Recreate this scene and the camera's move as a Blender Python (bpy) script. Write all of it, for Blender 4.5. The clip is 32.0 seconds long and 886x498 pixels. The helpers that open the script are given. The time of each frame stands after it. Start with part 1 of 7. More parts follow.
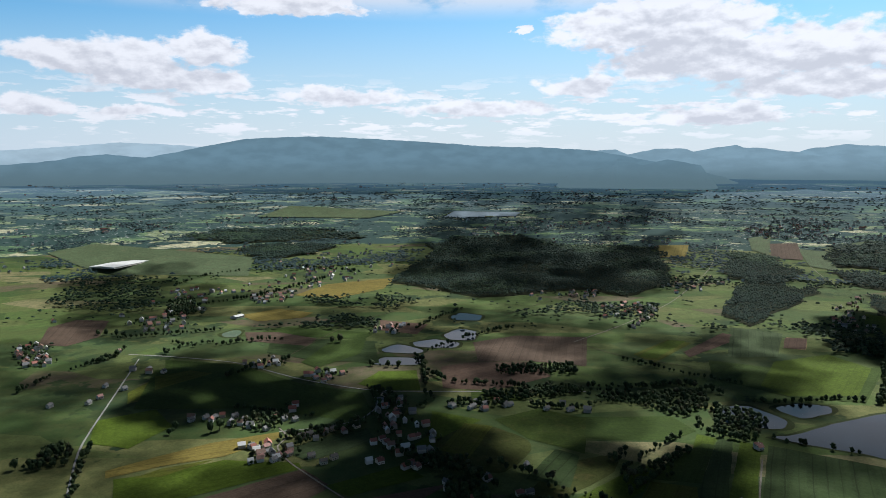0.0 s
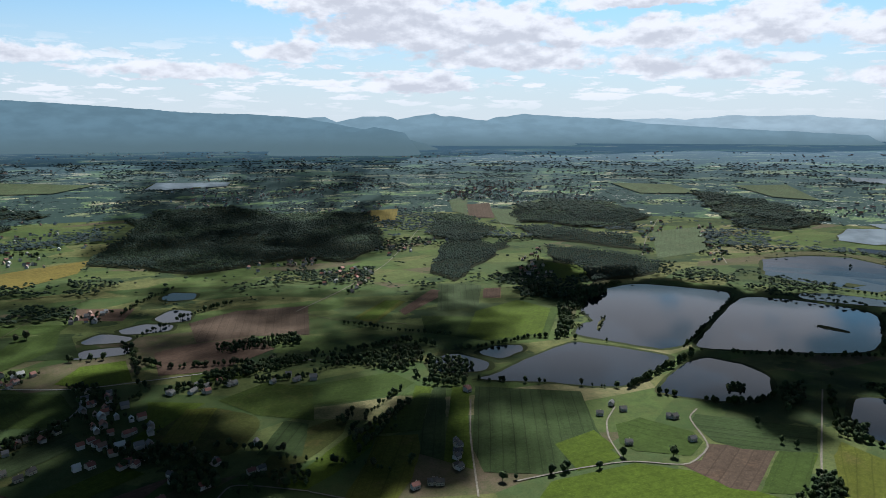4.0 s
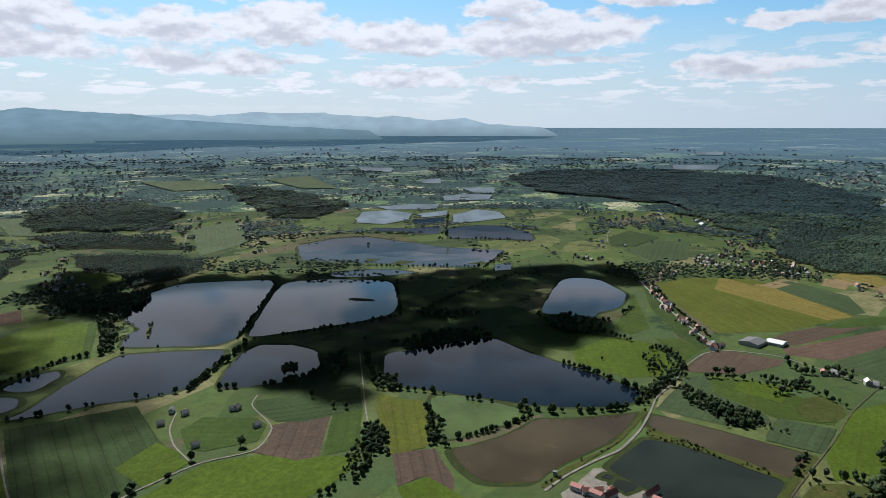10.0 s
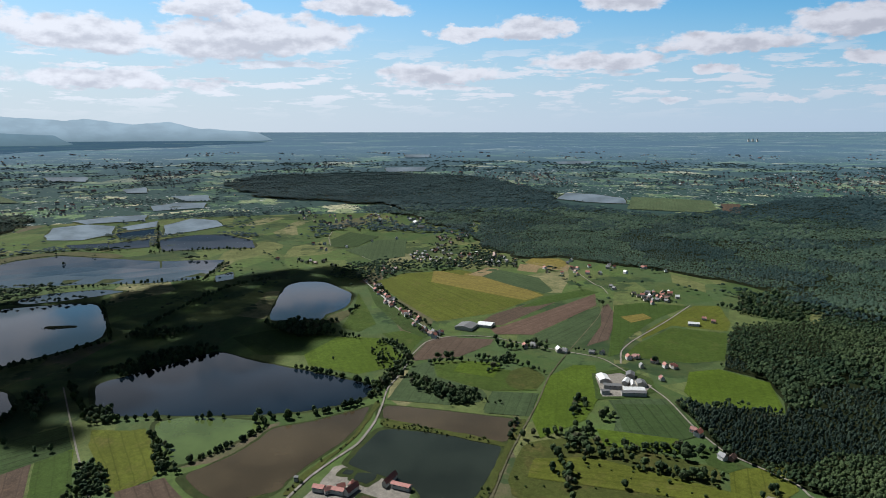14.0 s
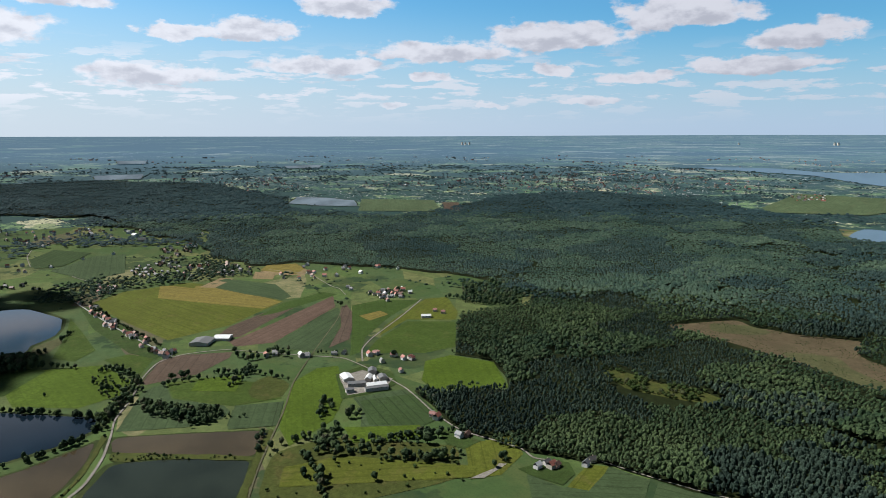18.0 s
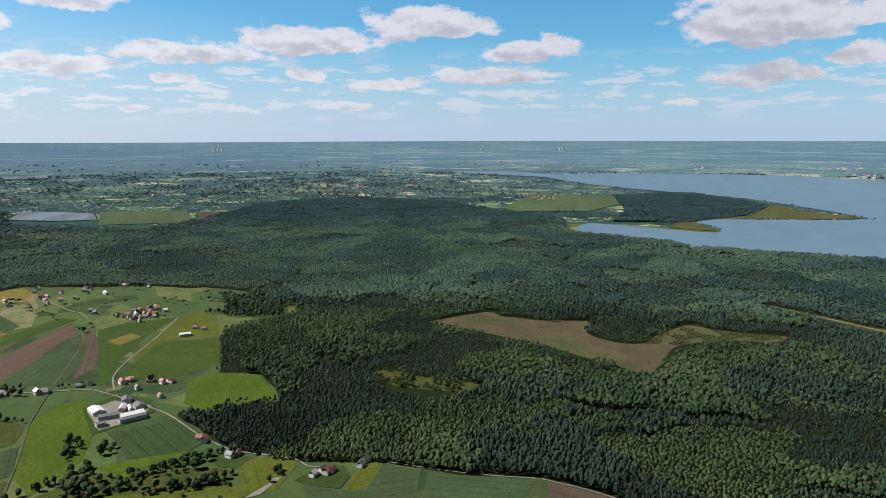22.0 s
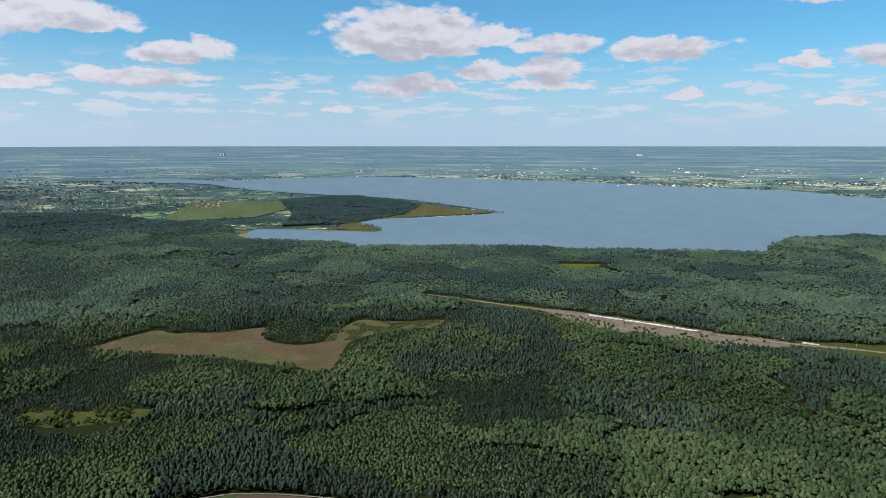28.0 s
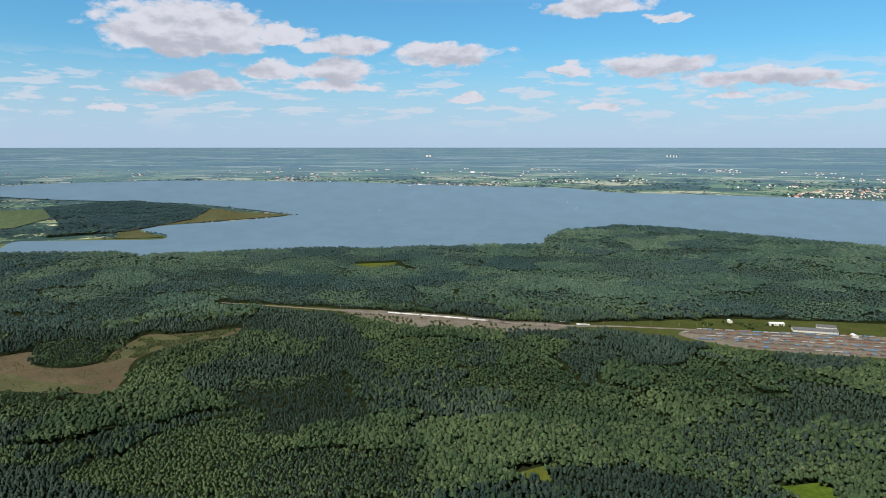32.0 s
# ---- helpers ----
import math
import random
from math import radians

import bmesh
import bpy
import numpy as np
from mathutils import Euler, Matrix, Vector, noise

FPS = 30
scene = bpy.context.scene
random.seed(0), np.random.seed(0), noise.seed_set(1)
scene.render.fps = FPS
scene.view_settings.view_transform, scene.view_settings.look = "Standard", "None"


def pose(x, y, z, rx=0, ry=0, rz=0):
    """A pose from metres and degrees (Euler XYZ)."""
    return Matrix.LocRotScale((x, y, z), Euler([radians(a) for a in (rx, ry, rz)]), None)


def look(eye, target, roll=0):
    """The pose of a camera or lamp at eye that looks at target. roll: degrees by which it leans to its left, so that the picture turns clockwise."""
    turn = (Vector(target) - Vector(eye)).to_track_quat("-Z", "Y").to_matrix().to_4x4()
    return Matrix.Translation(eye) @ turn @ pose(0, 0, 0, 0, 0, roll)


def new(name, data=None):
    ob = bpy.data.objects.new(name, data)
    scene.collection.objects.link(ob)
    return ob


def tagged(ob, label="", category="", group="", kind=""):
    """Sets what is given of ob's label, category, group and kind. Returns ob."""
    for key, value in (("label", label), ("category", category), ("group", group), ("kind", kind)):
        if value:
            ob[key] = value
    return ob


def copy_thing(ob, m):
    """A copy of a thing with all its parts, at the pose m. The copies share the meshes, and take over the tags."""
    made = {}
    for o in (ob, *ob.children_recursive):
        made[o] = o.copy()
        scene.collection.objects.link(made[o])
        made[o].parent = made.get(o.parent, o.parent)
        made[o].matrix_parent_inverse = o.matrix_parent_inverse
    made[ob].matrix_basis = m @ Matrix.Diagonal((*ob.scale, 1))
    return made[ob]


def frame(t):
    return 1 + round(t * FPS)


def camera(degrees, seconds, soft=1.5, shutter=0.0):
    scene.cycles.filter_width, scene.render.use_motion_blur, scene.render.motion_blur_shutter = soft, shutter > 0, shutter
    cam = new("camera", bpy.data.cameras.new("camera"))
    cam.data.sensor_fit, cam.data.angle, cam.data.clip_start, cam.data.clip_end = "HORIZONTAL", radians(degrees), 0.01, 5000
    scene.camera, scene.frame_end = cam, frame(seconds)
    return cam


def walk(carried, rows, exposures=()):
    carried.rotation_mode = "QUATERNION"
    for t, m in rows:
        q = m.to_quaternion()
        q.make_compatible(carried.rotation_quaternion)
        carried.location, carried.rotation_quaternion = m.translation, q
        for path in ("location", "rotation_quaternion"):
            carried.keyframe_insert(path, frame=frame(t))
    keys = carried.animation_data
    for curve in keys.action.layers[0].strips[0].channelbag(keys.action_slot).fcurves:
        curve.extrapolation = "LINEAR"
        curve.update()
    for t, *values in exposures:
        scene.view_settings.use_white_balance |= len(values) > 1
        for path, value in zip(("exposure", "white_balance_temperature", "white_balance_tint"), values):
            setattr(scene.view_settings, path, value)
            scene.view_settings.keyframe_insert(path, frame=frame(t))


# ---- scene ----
cam = camera(65.38, 32.0, soft=0.6)
# seconds, x, y, z, yaw, pitch, lean to the right
ROWS = [
    (0.0, 0.01, 0.01, 490.01, 0.000, -7.023, -0.867),
    (0.5, -0.52, -0.18, 491.62, -2.122, -7.408, -0.919),
    (1.0, -0.83, -0.60, 492.87, -4.642, -8.171, -0.920),
    (1.5, -1.15, -1.15, 493.98, -7.415, -8.993, -0.868),
    (2.0, -1.57, -1.74, 495.11, -10.376, -9.526, -0.808),
    (2.5, -1.95, -2.28, 496.29, -13.715, -9.634, -0.789),
    (3.0, -2.48, -2.83, 497.14, -17.180, -9.695, -0.780),
    (3.5, -3.25, -3.25, 497.66, -20.386, -9.733, -0.782),
    (5.5, -6.80, -4.41, 498.16, -32.471, -9.927, -0.750),
    (6.0, -7.77, -4.93, 498.25, -35.674, -9.984, -0.739),
    (6.5, -8.85, -5.52, 498.43, -38.980, -10.011, -0.727),
    (7.0, -9.97, -5.82, 498.65, -42.177, -10.043, -0.680),
    (7.5, -10.86, -5.92, 498.95, -45.437, -10.080, -0.633),
    (8.0, -11.63, -5.84, 499.25, -48.546, -10.103, -0.628),
    (8.5, -12.45, -5.89, 499.42, -51.752, -10.136, -0.659),
    (9.0, -13.41, -5.96, 499.49, -54.799, -10.141, -0.688),
    (9.5, -14.48, -6.06, 499.51, -57.837, -10.128, -0.674),
    (10.0, -15.64, -6.10, 499.44, -60.711, -10.099, -0.673),
    (10.5, -16.76, -6.08, 499.27, -63.657, -10.046, -0.683),
    (11.0, -17.82, -5.84, 499.06, -66.514, -9.997, -0.679),
    (11.5, -18.77, -5.54, 498.83, -69.404, -9.928, -0.685),
    (12.0, -19.59, -5.24, 498.61, -72.252, -9.879, -0.674),
    (12.5, -20.38, -4.97, 498.40, -75.070, -9.833, -0.662),
    (13.0, -21.34, -4.69, 498.27, -77.823, -9.790, -0.638),
    (13.5, -22.37, -4.45, 498.30, -80.819, -9.757, -0.612),
    (14.0, -23.39, -4.03, 498.50, -83.731, -9.724, -0.595),
    (14.5, -24.42, -3.54, 498.76, -86.608, -9.693, -0.604),
    (16.5, -28.73, -1.27, 499.94, -97.428, -9.565, -0.536),
    (17.0, -29.88, -0.90, 500.21, -100.303, -9.524, -0.497),
    (17.5, -31.04, -0.52, 500.47, -103.054, -9.478, -0.494),
    (18.0, -32.14, -0.14, 500.84, -105.715, -9.419, -0.504),
    (18.5, -33.22, 0.21, 501.41, -108.308, -9.366, -0.498),
    (19.0, -34.40, 0.62, 502.24, -110.841, -9.326, -0.466),
    (19.5, -35.76, 1.16, 503.26, -113.392, -9.286, -0.407),
    (20.0, -37.39, 1.89, 504.31, -115.933, -9.241, -0.367),
    (20.5, -39.14, 2.79, 505.27, -118.295, -9.201, -0.328),
    (21.0, -40.78, 3.74, 506.09, -120.599, -9.127, -0.301),
    (21.5, -42.18, 4.82, 506.56, -122.908, -9.075, -0.274),
    (22.0, -43.23, 5.92, 506.70, -125.224, -9.004, -0.268),
    (22.5, -43.86, 7.00, 506.49, -127.532, -8.952, -0.263),
    (23.0, -44.02, 8.05, 506.07, -129.821, -8.898, -0.289),
    (23.5, -43.78, 9.07, 505.58, -132.155, -8.835, -0.291),
    (24.0, -43.37, 10.09, 505.08, -134.475, -8.774, -0.278),
    (24.5, -43.01, 11.05, 504.67, -136.724, -8.724, -0.243),
    (25.0, -42.94, 11.89, 504.46, -138.911, -8.704, -0.219),
    (25.5, -43.12, 12.61, 504.50, -141.007, -8.671, -0.185),
    (27.5, -45.49, 14.92, 505.11, -150.141, -8.561, -0.087),
    (28.0, -46.23, 15.48, 505.18, -152.276, -8.542, -0.106),
    (28.5, -46.96, 16.16, 505.27, -154.408, -8.534, -0.099),
    (29.0, -47.60, 17.08, 505.39, -156.542, -8.513, -0.086),
    (29.5, -48.06, 18.31, 505.48, -158.679, -8.485, -0.084),
    (30.0, -48.41, 19.78, 505.57, -160.813, -8.473, -0.089),
    (30.5, -48.62, 21.36, 505.71, -162.969, -8.478, -0.085),
    (31.0, -48.75, 23.04, 505.88, -165.088, -8.500, -0.091),
    (31.5, -48.80, 24.78, 506.10, -167.179, -8.476, -0.098),
    (32.0, -48.79, 26.53, 506.31, -169.216, -8.449, -0.088),
]
walk(cam, [(t, pose(x, y, z, 0, 0, yaw) @ pose(0, 0, 0, 90 + pitch, 0, -lean)) for t, x, y, z, yaw, pitch, lean in ROWS],
     [(0.0, 1.22, 5950, 10), (6.0, 1.18, 5880, 10), (13.0, 1.12, 5880, 10), (20.0, 1.25, 6000, 10), (32.0, 1.30, 6050, 10)])

# ---- world and sun ----
SUN_AZ, SUN_EL = 35.0, 50.0          # degrees clockwise from +y, degrees up
PLAN = 1.4                           # metres to one unit of the plan
EYE = Vector((-19.0, 0.0, 357.0))    # mean place of the hovering camera, in the plan's units
REACH = 1740.0                       # beyond this the land is drawn in towards the eye, to stay in the camera's reach


def sun_way():
    a, e = radians(SUN_AZ), radians(SUN_EL)
    return Vector((math.sin(a) * math.cos(e), math.cos(a) * math.cos(e), math.sin(e)))


sun_data = bpy.data.lights.new("sun", "SUN")
sun_data.energy, sun_data.angle, sun_data.color = 5.0, radians(0.55), (1.0, 0.945, 0.83)
sun = new("sun", sun_data)
sun.matrix_world = look(sun_way() * 3000, (0, 0, 0))


class Nodes:
    """A short way to write node trees."""

    def __init__(self, tree):
        self.tree = tree
        tree.nodes.clear()

    def add(self, kind, **given):
        n = self.tree.nodes.new(kind)
        for k, v in given.items():
            if k.startswith("i_"):
                key = k[2:]
                s = n.inputs[int(key)] if key.isdigit() else n.inputs[key.replace("_", " ")]
                if isinstance(v, bpy.types.NodeSocket):
                    self.tree.links.new(v, s)
                else:
                    s.default_value = v
            else:
                setattr(n, k, v)
        return n

    def math(self, op, a, b=0.0, c=0.0, clamp=False):
        return self.add("ShaderNodeMath", operation=op, use_clamp=clamp, i_0=a, i_1=b, i_2=c).outputs[0]

    def vec(self, op, a, b=(0, 0, 0)):
        n = self.add("ShaderNodeVectorMath", operation=op, i_0=a, i_1=b)
        return n.outputs[1] if op in ("LENGTH", "DISTANCE", "DOT_PRODUCT") else n.outputs[0]

    def mix(self, f, a, b, blend="MIX"):
        n = self.add("ShaderNodeMix", data_type="RGBA", blend_type=blend)
        for sock, v in ((n.inputs[0], f), (n.inputs[6], a), (n.inputs[7], b)):
            if isinstance(v, bpy.types.NodeSocket):
                self.tree.links.new(v, sock)
            else:
                sock.default_value = (*v, 1) if isinstance(v, tuple) and len(v) == 3 else v
        return n.outputs[2]

    def noise(self, vector, scale, detail=3.0, rough=0.55, colour=False):
        n = self.add("ShaderNodeTexNoise", i_Vector=vector, i_Scale=scale, i_Detail=detail, i_Roughness=rough)
        return n.outputs[1 if colour else 0]

    def ramp(self, f, *stops, ease="LINEAR"):
        n = self.add("ShaderNodeValToRGB", i_0=f)
        n.color_ramp.interpolation = ease
        els = n.color_ramp.elements
        while len(els) < len(stops):
            els.new(0.5)
        for e, (p, c) in zip(els, stops):
            e.position, e.color = p, (*c, 1) if isinstance(c, tuple) else (c, c, c, 1)
        return n.outputs[0]

    def range(self, v, a, b, c=0.0, d=1.0):
        return self.add("ShaderNodeMapRange", interpolation_type="SMOOTHSTEP", i_0=v, i_1=a, i_2=b, i_3=c, i_4=d).outputs[0]


# clouds of the sky: azimuth, elevation, half width, half height, thickness
CLOUDS = []


def cloud_at(az, el, w, h, thick=1.0):
    CLOUDS.append((az, el, w, h, thick))


cloud_at(-26.7, 7.50, 7.58, 1.88, 1.00)
cloud_at(-19.5, 8.43, 3.80, 1.88, 1.00)
cloud_at(-22.2, 6.21, 7.58, 1.62, 1.00)
cloud_at(-12.9, 11.93, 7.01, 1.34, 1.00)
cloud_at(16.0, 10.14, 9.64, 3.24, 1.20)
cloud_at(26.7, 8.05, 7.58, 2.42, 1.00)
cloud_at(10.1, 5.99, 4.38, 1.34, 1.00)
cloud_at(-8.6, 5.30, 7.01, 1.08, 1.00)
cloud_at(1.9, 4.39, 7.01, 1.08, 1.00)
cloud_at(27.9, 5.64, 8.76, 1.62, 1.00)
cloud_at(-31.0, 3.88, 3.49, 1.08, 1.00)
cloud_at(5.5, 10.33, 0.89, 0.54, 1.00)
cloud_at(20.8, 3.75, 4.66, 0.80, 1.00)
cloud_at(-24.6, 3.82, 3.80, 0.66, 1.00)
cloud_at(20.3, 7.51, 9.64, 2.70, 1.10)
cloud_at(29.4, 7.22, 7.01, 1.88, 1.00)
cloud_at(39.3, 6.94, 5.84, 1.88, 1.00)
cloud_at(47.7, 7.33, 6.41, 2.42, 1.10)
cloud_at(56.9, 6.50, 6.41, 1.88, 1.00)
cloud_at(64.9, 6.38, 5.55, 2.42, 1.00)
cloud_at(20.6, 3.54, 5.84, 1.08, 1.00)
cloud_at(38.5, 4.99, 3.49, 1.08, 1.00)
cloud_at(43.5, 4.58, 4.66, 1.34, 1.00)
cloud_at(57.1, 3.65, 6.41, 1.08, 1.00)
cloud_at(37.9, 9.55, 7.58, 1.08, 1.00)
cloud_at(69.0, 6.92, 8.47, 2.16, 1.20)
cloud_at(65.0, 9.06, 3.49, 1.34, 1.00)
cloud_at(82.9, 4.36, 5.84, 0.96, 1.00)
cloud_at(85.0, 7.47, 2.63, 0.96, 1.00)
cloud_at(76.3, 9.49, 5.26, 1.20, 1.00)
cloud_at(84.3, 7.62, 2.03, 0.80, 1.00)
cloud_at(90.6, 7.88, 3.49, 1.08, 1.00)
cloud_at(95.3, 5.15, 5.55, 0.96, 1.00)
cloud_at(81.7, 4.52, 4.38, 0.96, 1.00)
cloud_at(105.5, 6.39, 6.72, 0.96, 1.00)
cloud_at(106.0, 6.43, 7.58, 1.08, 1.00)
cloud_at(95.9, 5.31, 5.26, 1.08, 1.00)
cloud_at(81.8, 4.51, 5.26, 0.91, 1.00)
cloud_at(114.6, 7.37, 7.01, 1.62, 1.10)
cloud_at(123.8, 8.72, 5.84, 1.74, 1.10)
cloud_at(132.1, 6.90, 3.80, 1.34, 1.00)
cloud_at(129.0, 5.06, 5.84, 0.96, 1.00)
cloud_at(120.1, 4.31, 3.21, 0.70, 1.00)
cloud_at(109.2, 2.27, 1.75, 0.42, 1.00)
cloud_at(113.7, 4.97, 1.64, 0.87, 1.00)
cloud_at(104.2, 4.65, 1.75, 0.75, 1.00)
cloud_at(97.3, 9.73, 4.09, 1.34, 1.00)
cloud_at(84.5, 7.37, 2.63, 0.96, 1.00)
cloud_at(89.8, 7.51, 3.80, 1.08, 1.00)
cloud_at(101.5, 2.40, 1.46, 0.42, 1.00)
cloud_at(116.7, 2.54, 2.63, 0.49, 1.00)
cloud_at(132.7, 6.92, 4.09, 1.08, 1.00)
cloud_at(149.5, 8.23, 7.58, 2.95, 1.30)
cloud_at(156.4, 8.43, 2.63, 1.08, 1.00)
cloud_at(128.7, 4.94, 3.49, 0.96, 1.00)
cloud_at(149.4, 4.55, 5.26, 0.96, 1.00)
cloud_at(155.8, 5.75, 2.92, 1.08, 1.00)
cloud_at(120.5, 4.31, 3.21, 0.70, 1.00)
cloud_at(160.7, 5.90, 2.92, 1.34, 1.00)
cloud_at(169.7, 6.97, 5.26, 1.29, 1.00)
cloud_at(161.1, 7.63, 3.80, 1.20, 1.00)
cloud_at(160.5, 6.05, 2.63, 0.66, 1.00)
cloud_at(160.3, 4.60, 4.38, 0.70, 1.00)
cloud_at(149.8, 4.85, 3.49, 0.87, 1.00)
cloud_at(131.6, 6.77, 3.49, 1.20, 1.00)
cloud_at(128.0, 4.99, 3.49, 0.96, 1.00)
cloud_at(143.8, 2.80, 1.75, 0.38, 1.00)
cloud_at(179.5, 5.74, 2.35, 0.70, 1.00)
cloud_at(181.4, 3.12, 1.75, 0.49, 1.00)
cloud_at(185.9, 6.04, 4.95, 1.08, 1.00)
cloud_at(193.5, 5.03, 6.41, 0.96, 1.00)
cloud_at(181.4, 10.55, 4.66, 1.20, 1.00)
cloud_at(186.9, 9.62, 2.03, 0.49, 1.00)
cloud_at(160.4, 4.66, 2.92, 0.70, 1.00)
cloud_at(150.1, 5.07, 2.92, 0.96, 1.00)
cloud_at(179.0, 5.76, 1.46, 0.54, 1.00)
cloud_at(170.9, 3.84, 2.03, 0.42, 1.00)
cloud_at(191.3, 3.71, 2.03, 0.38, 1.00)
cloud_at(198.3, 4.37, 3.21, 0.42, 1.00)


def build_world():
    world = bpy.data.worlds.new("sky")
    scene.world = world
    world.use_nodes = True
    n = Nodes(world.node_tree)
    sky = n.add("ShaderNodeTexSky", sky_type="NISHITA", sun_disc=False, sun_elevation=radians(SUN_EL), sun_rotation=radians(SUN_AZ),
                altitude=300.0, air_density=1.0, dust_density=SKY_DUST, ozone_density=SKY_OZONE).outputs[0]
    way = n.add("ShaderNodeTexCoord").outputs["Generated"]
    x, y, z = n.add("ShaderNodeSeparateXYZ", i_0=way).outputs
    # azimuth, with its seam behind the view
    c83, s83 = math.cos(radians(83)), math.sin(radians(83))
    ahead = n.math("ADD", n.math("MULTIPLY", y, c83), n.math("MULTIPLY", x, s83))
    aside = n.math("SUBTRACT", n.math("MULTIPLY", x, c83), n.math("MULTIPLY", y, s83))
    az = n.math("ADD", n.math("MULTIPLY", n.math("ARCTAN2", aside, ahead), 57.29578), 83.0)
    el = n.math("MULTIPLY", n.math("ARCSINE", z), 57.29578)
    p = n.add("ShaderNodeCombineXYZ", i_0=az, i_1=el).outputs[0]
    # billows at two scales shift the edges of each cloud
    broad = n.add("ShaderNodeMapping", i_Vector=p, i_Scale=(0.28, 0.55, 1)).outputs[0]
    w1 = n.vec("SUBTRACT", n.noise(broad, 1.0, 6.0, 0.62, colour=True), (0.5, 0.5, 0.5))
    q = n.vec("ADD", p, n.vec("MULTIPLY", w1, (5.0, 1.9, 0)))
    dense = None
    for caz, cel, cw, ch, thick in CLOUDS:
        v = n.vec("MULTIPLY", n.vec("SUBTRACT", q, (caz, cel, 0)), (1 / cw, 1 / ch, 0))
        v = n.vec("MAXIMUM", v, n.vec("MULTIPLY", v, (1, -1.7, 0)))
        d = n.math("MULTIPLY_ADD", n.vec("LENGTH", v), -thick, thick)
        dense = d if dense is None else n.math("MAXIMUM", dense, d)
    # the same a little higher up, for the large clouds: where more cloud lies above, it is a base
    above = None
    for caz, cel, cw, ch, thick in CLOUDS:
        if cw * ch > 3.4:
            v = n.vec("MULTIPLY", n.vec("SUBTRACT", q, (caz, cel - 0.55 * ch, 0)), (1 / cw, 1 / ch, 0))
            d = n.math("MULTIPLY_ADD", n.vec("LENGTH", v), -thick, thick)
            above = d if above is None else n.math("MAXIMUM", above, d)
    fine = n.noise(n.add("ShaderNodeMapping", i_Vector=p, i_Scale=(0.5, 0.95, 1)).outputs[0], 1.0, 6.0, 0.56)
    body = n.math("ADD", dense, n.math("MULTIPLY_ADD", fine, 1.25, -0.62))
    # thin far layers low over the horizon, denser towards the sun
    low = n.noise(n.add("ShaderNodeMapping", i_Vector=p, i_Scale=(0.24, 1.25, 1)).outputs[0], 1.0, 6.0, 0.6)
    sunward = n.range(n.math("ABSOLUTE", n.math("SUBTRACT", az, 25.0)), 20.0, 120.0, 1.0, 0.0)
    band = n.math("MULTIPLY", n.range(el, 0.3, 3.0), n.range(el, 7.5, 4.5))
    veil = n.math("MULTIPLY", n.math("MULTIPLY", n.range(low, 0.51, 0.585), band), n.math("MULTIPLY_ADD", sunward, 0.35, 0.62))
    mask = n.math("MAXIMUM", n.range(body, 0.03, 0.34), veil)
    # broken cumulus goes on higher up
    upper = n.noise(n.add("ShaderNodeMapping", i_Vector=p, i_Scale=(0.10, 0.22, 1)).outputs[0], 1.0, 6.0, 0.58)
    mask = n.math("MAXIMUM", mask, n.math("MULTIPLY", n.range(upper, 0.37, 0.50), n.math("MULTIPLY", n.range(el, 11.0, 13.5, 0.0, 0.85), n.range(el, 24.0, 17.0))))
    # bright tops, grey flat bases
    under = n.noise(n.vec("ADD", n.add("ShaderNodeMapping", i_Vector=p, i_Scale=(0.42, 0.8, 1)).outputs[0], (0.08, 0.42, 0)), 1.0, 5.0, 0.55)
    here = n.noise(n.add("ShaderNodeMapping", i_Vector=p, i_Scale=(0.42, 0.8, 1)).outputs[0], 1.0, 5.0, 0.55)
    relief = n.math("SUBTRACT", here, under)
    lit = n.range(n.math("SUBTRACT", relief, n.math("MULTIPLY_ADD", n.math("MAXIMUM", above, 0.0), 0.27, n.math("MULTIPLY", body, 0.10))), -0.40, 0.02)
    cloud = n.vec("MULTIPLY", n.mix(lit, CLOUD_BASE, CLOUD_TOP), n.mix(sunward, (0.78, 0.77, 0.79), (1.09, 1.09, 1.09)))
    cloud = n.vec("MULTIPLY", cloud, n.mix(n.range(el, 15.0, 34.0), (1.0, 1.0, 1.0), (0.2, 0.2, 0.21)))
    cloud = n.vec("MULTIPLY", cloud, n.mix(n.range(el, 11.5, 15.0), (1.0, 1.0, 1.0), (0.74, 0.74, 0.76)))
    haze = n.math("MULTIPLY", n.range(el, n.math("MULTIPLY_ADD", sunward, 7.0, 8.5), 0.0), n.math("MULTIPLY_ADD", sunward, 0.1, 0.85))
    high = n.range(el, 14.0, 27.0)
    deep = n.vec("MULTIPLY", n.vec("MULTIPLY", sky, SKY_TINT), n.mix(n.range(el, 11.0, 15.5), (1.0, 1.0, 1.0), (0.84, 0.56, 0.45)))
    deep = n.vec("MULTIPLY", deep, n.mix(high, (1.0, 1.0, 1.0), (0.34, 0.40, 0.44)))
    air = n.mix(haze, deep, n.mix(sunward, HAZE_AWAY, HAZE_SUNWARD))
    out = n.mix(n.math("MULTIPLY", mask, n.range(el, 0.0, 3.5, 0.25, 1.0)), air, cloud)
    bg = n.add("ShaderNodeBackground", i_0=out, i_1=0.041)
    n.add("ShaderNodeOutputWorld", i_0=bg.outputs[0])


SKY_DUST, SKY_OZONE = 1.2, 1.6
SKY_TINT = (0.60, 1.13, 1.30)
CLOUD_TOP, CLOUD_BASE = (9.2, 9.1, 9.2), (6.3, 6.35, 6.75)
HAZE_SUNWARD, HAZE_AWAY = (7.7, 8.1, 8.3), (5.2, 6.3, 7.7)
build_world()

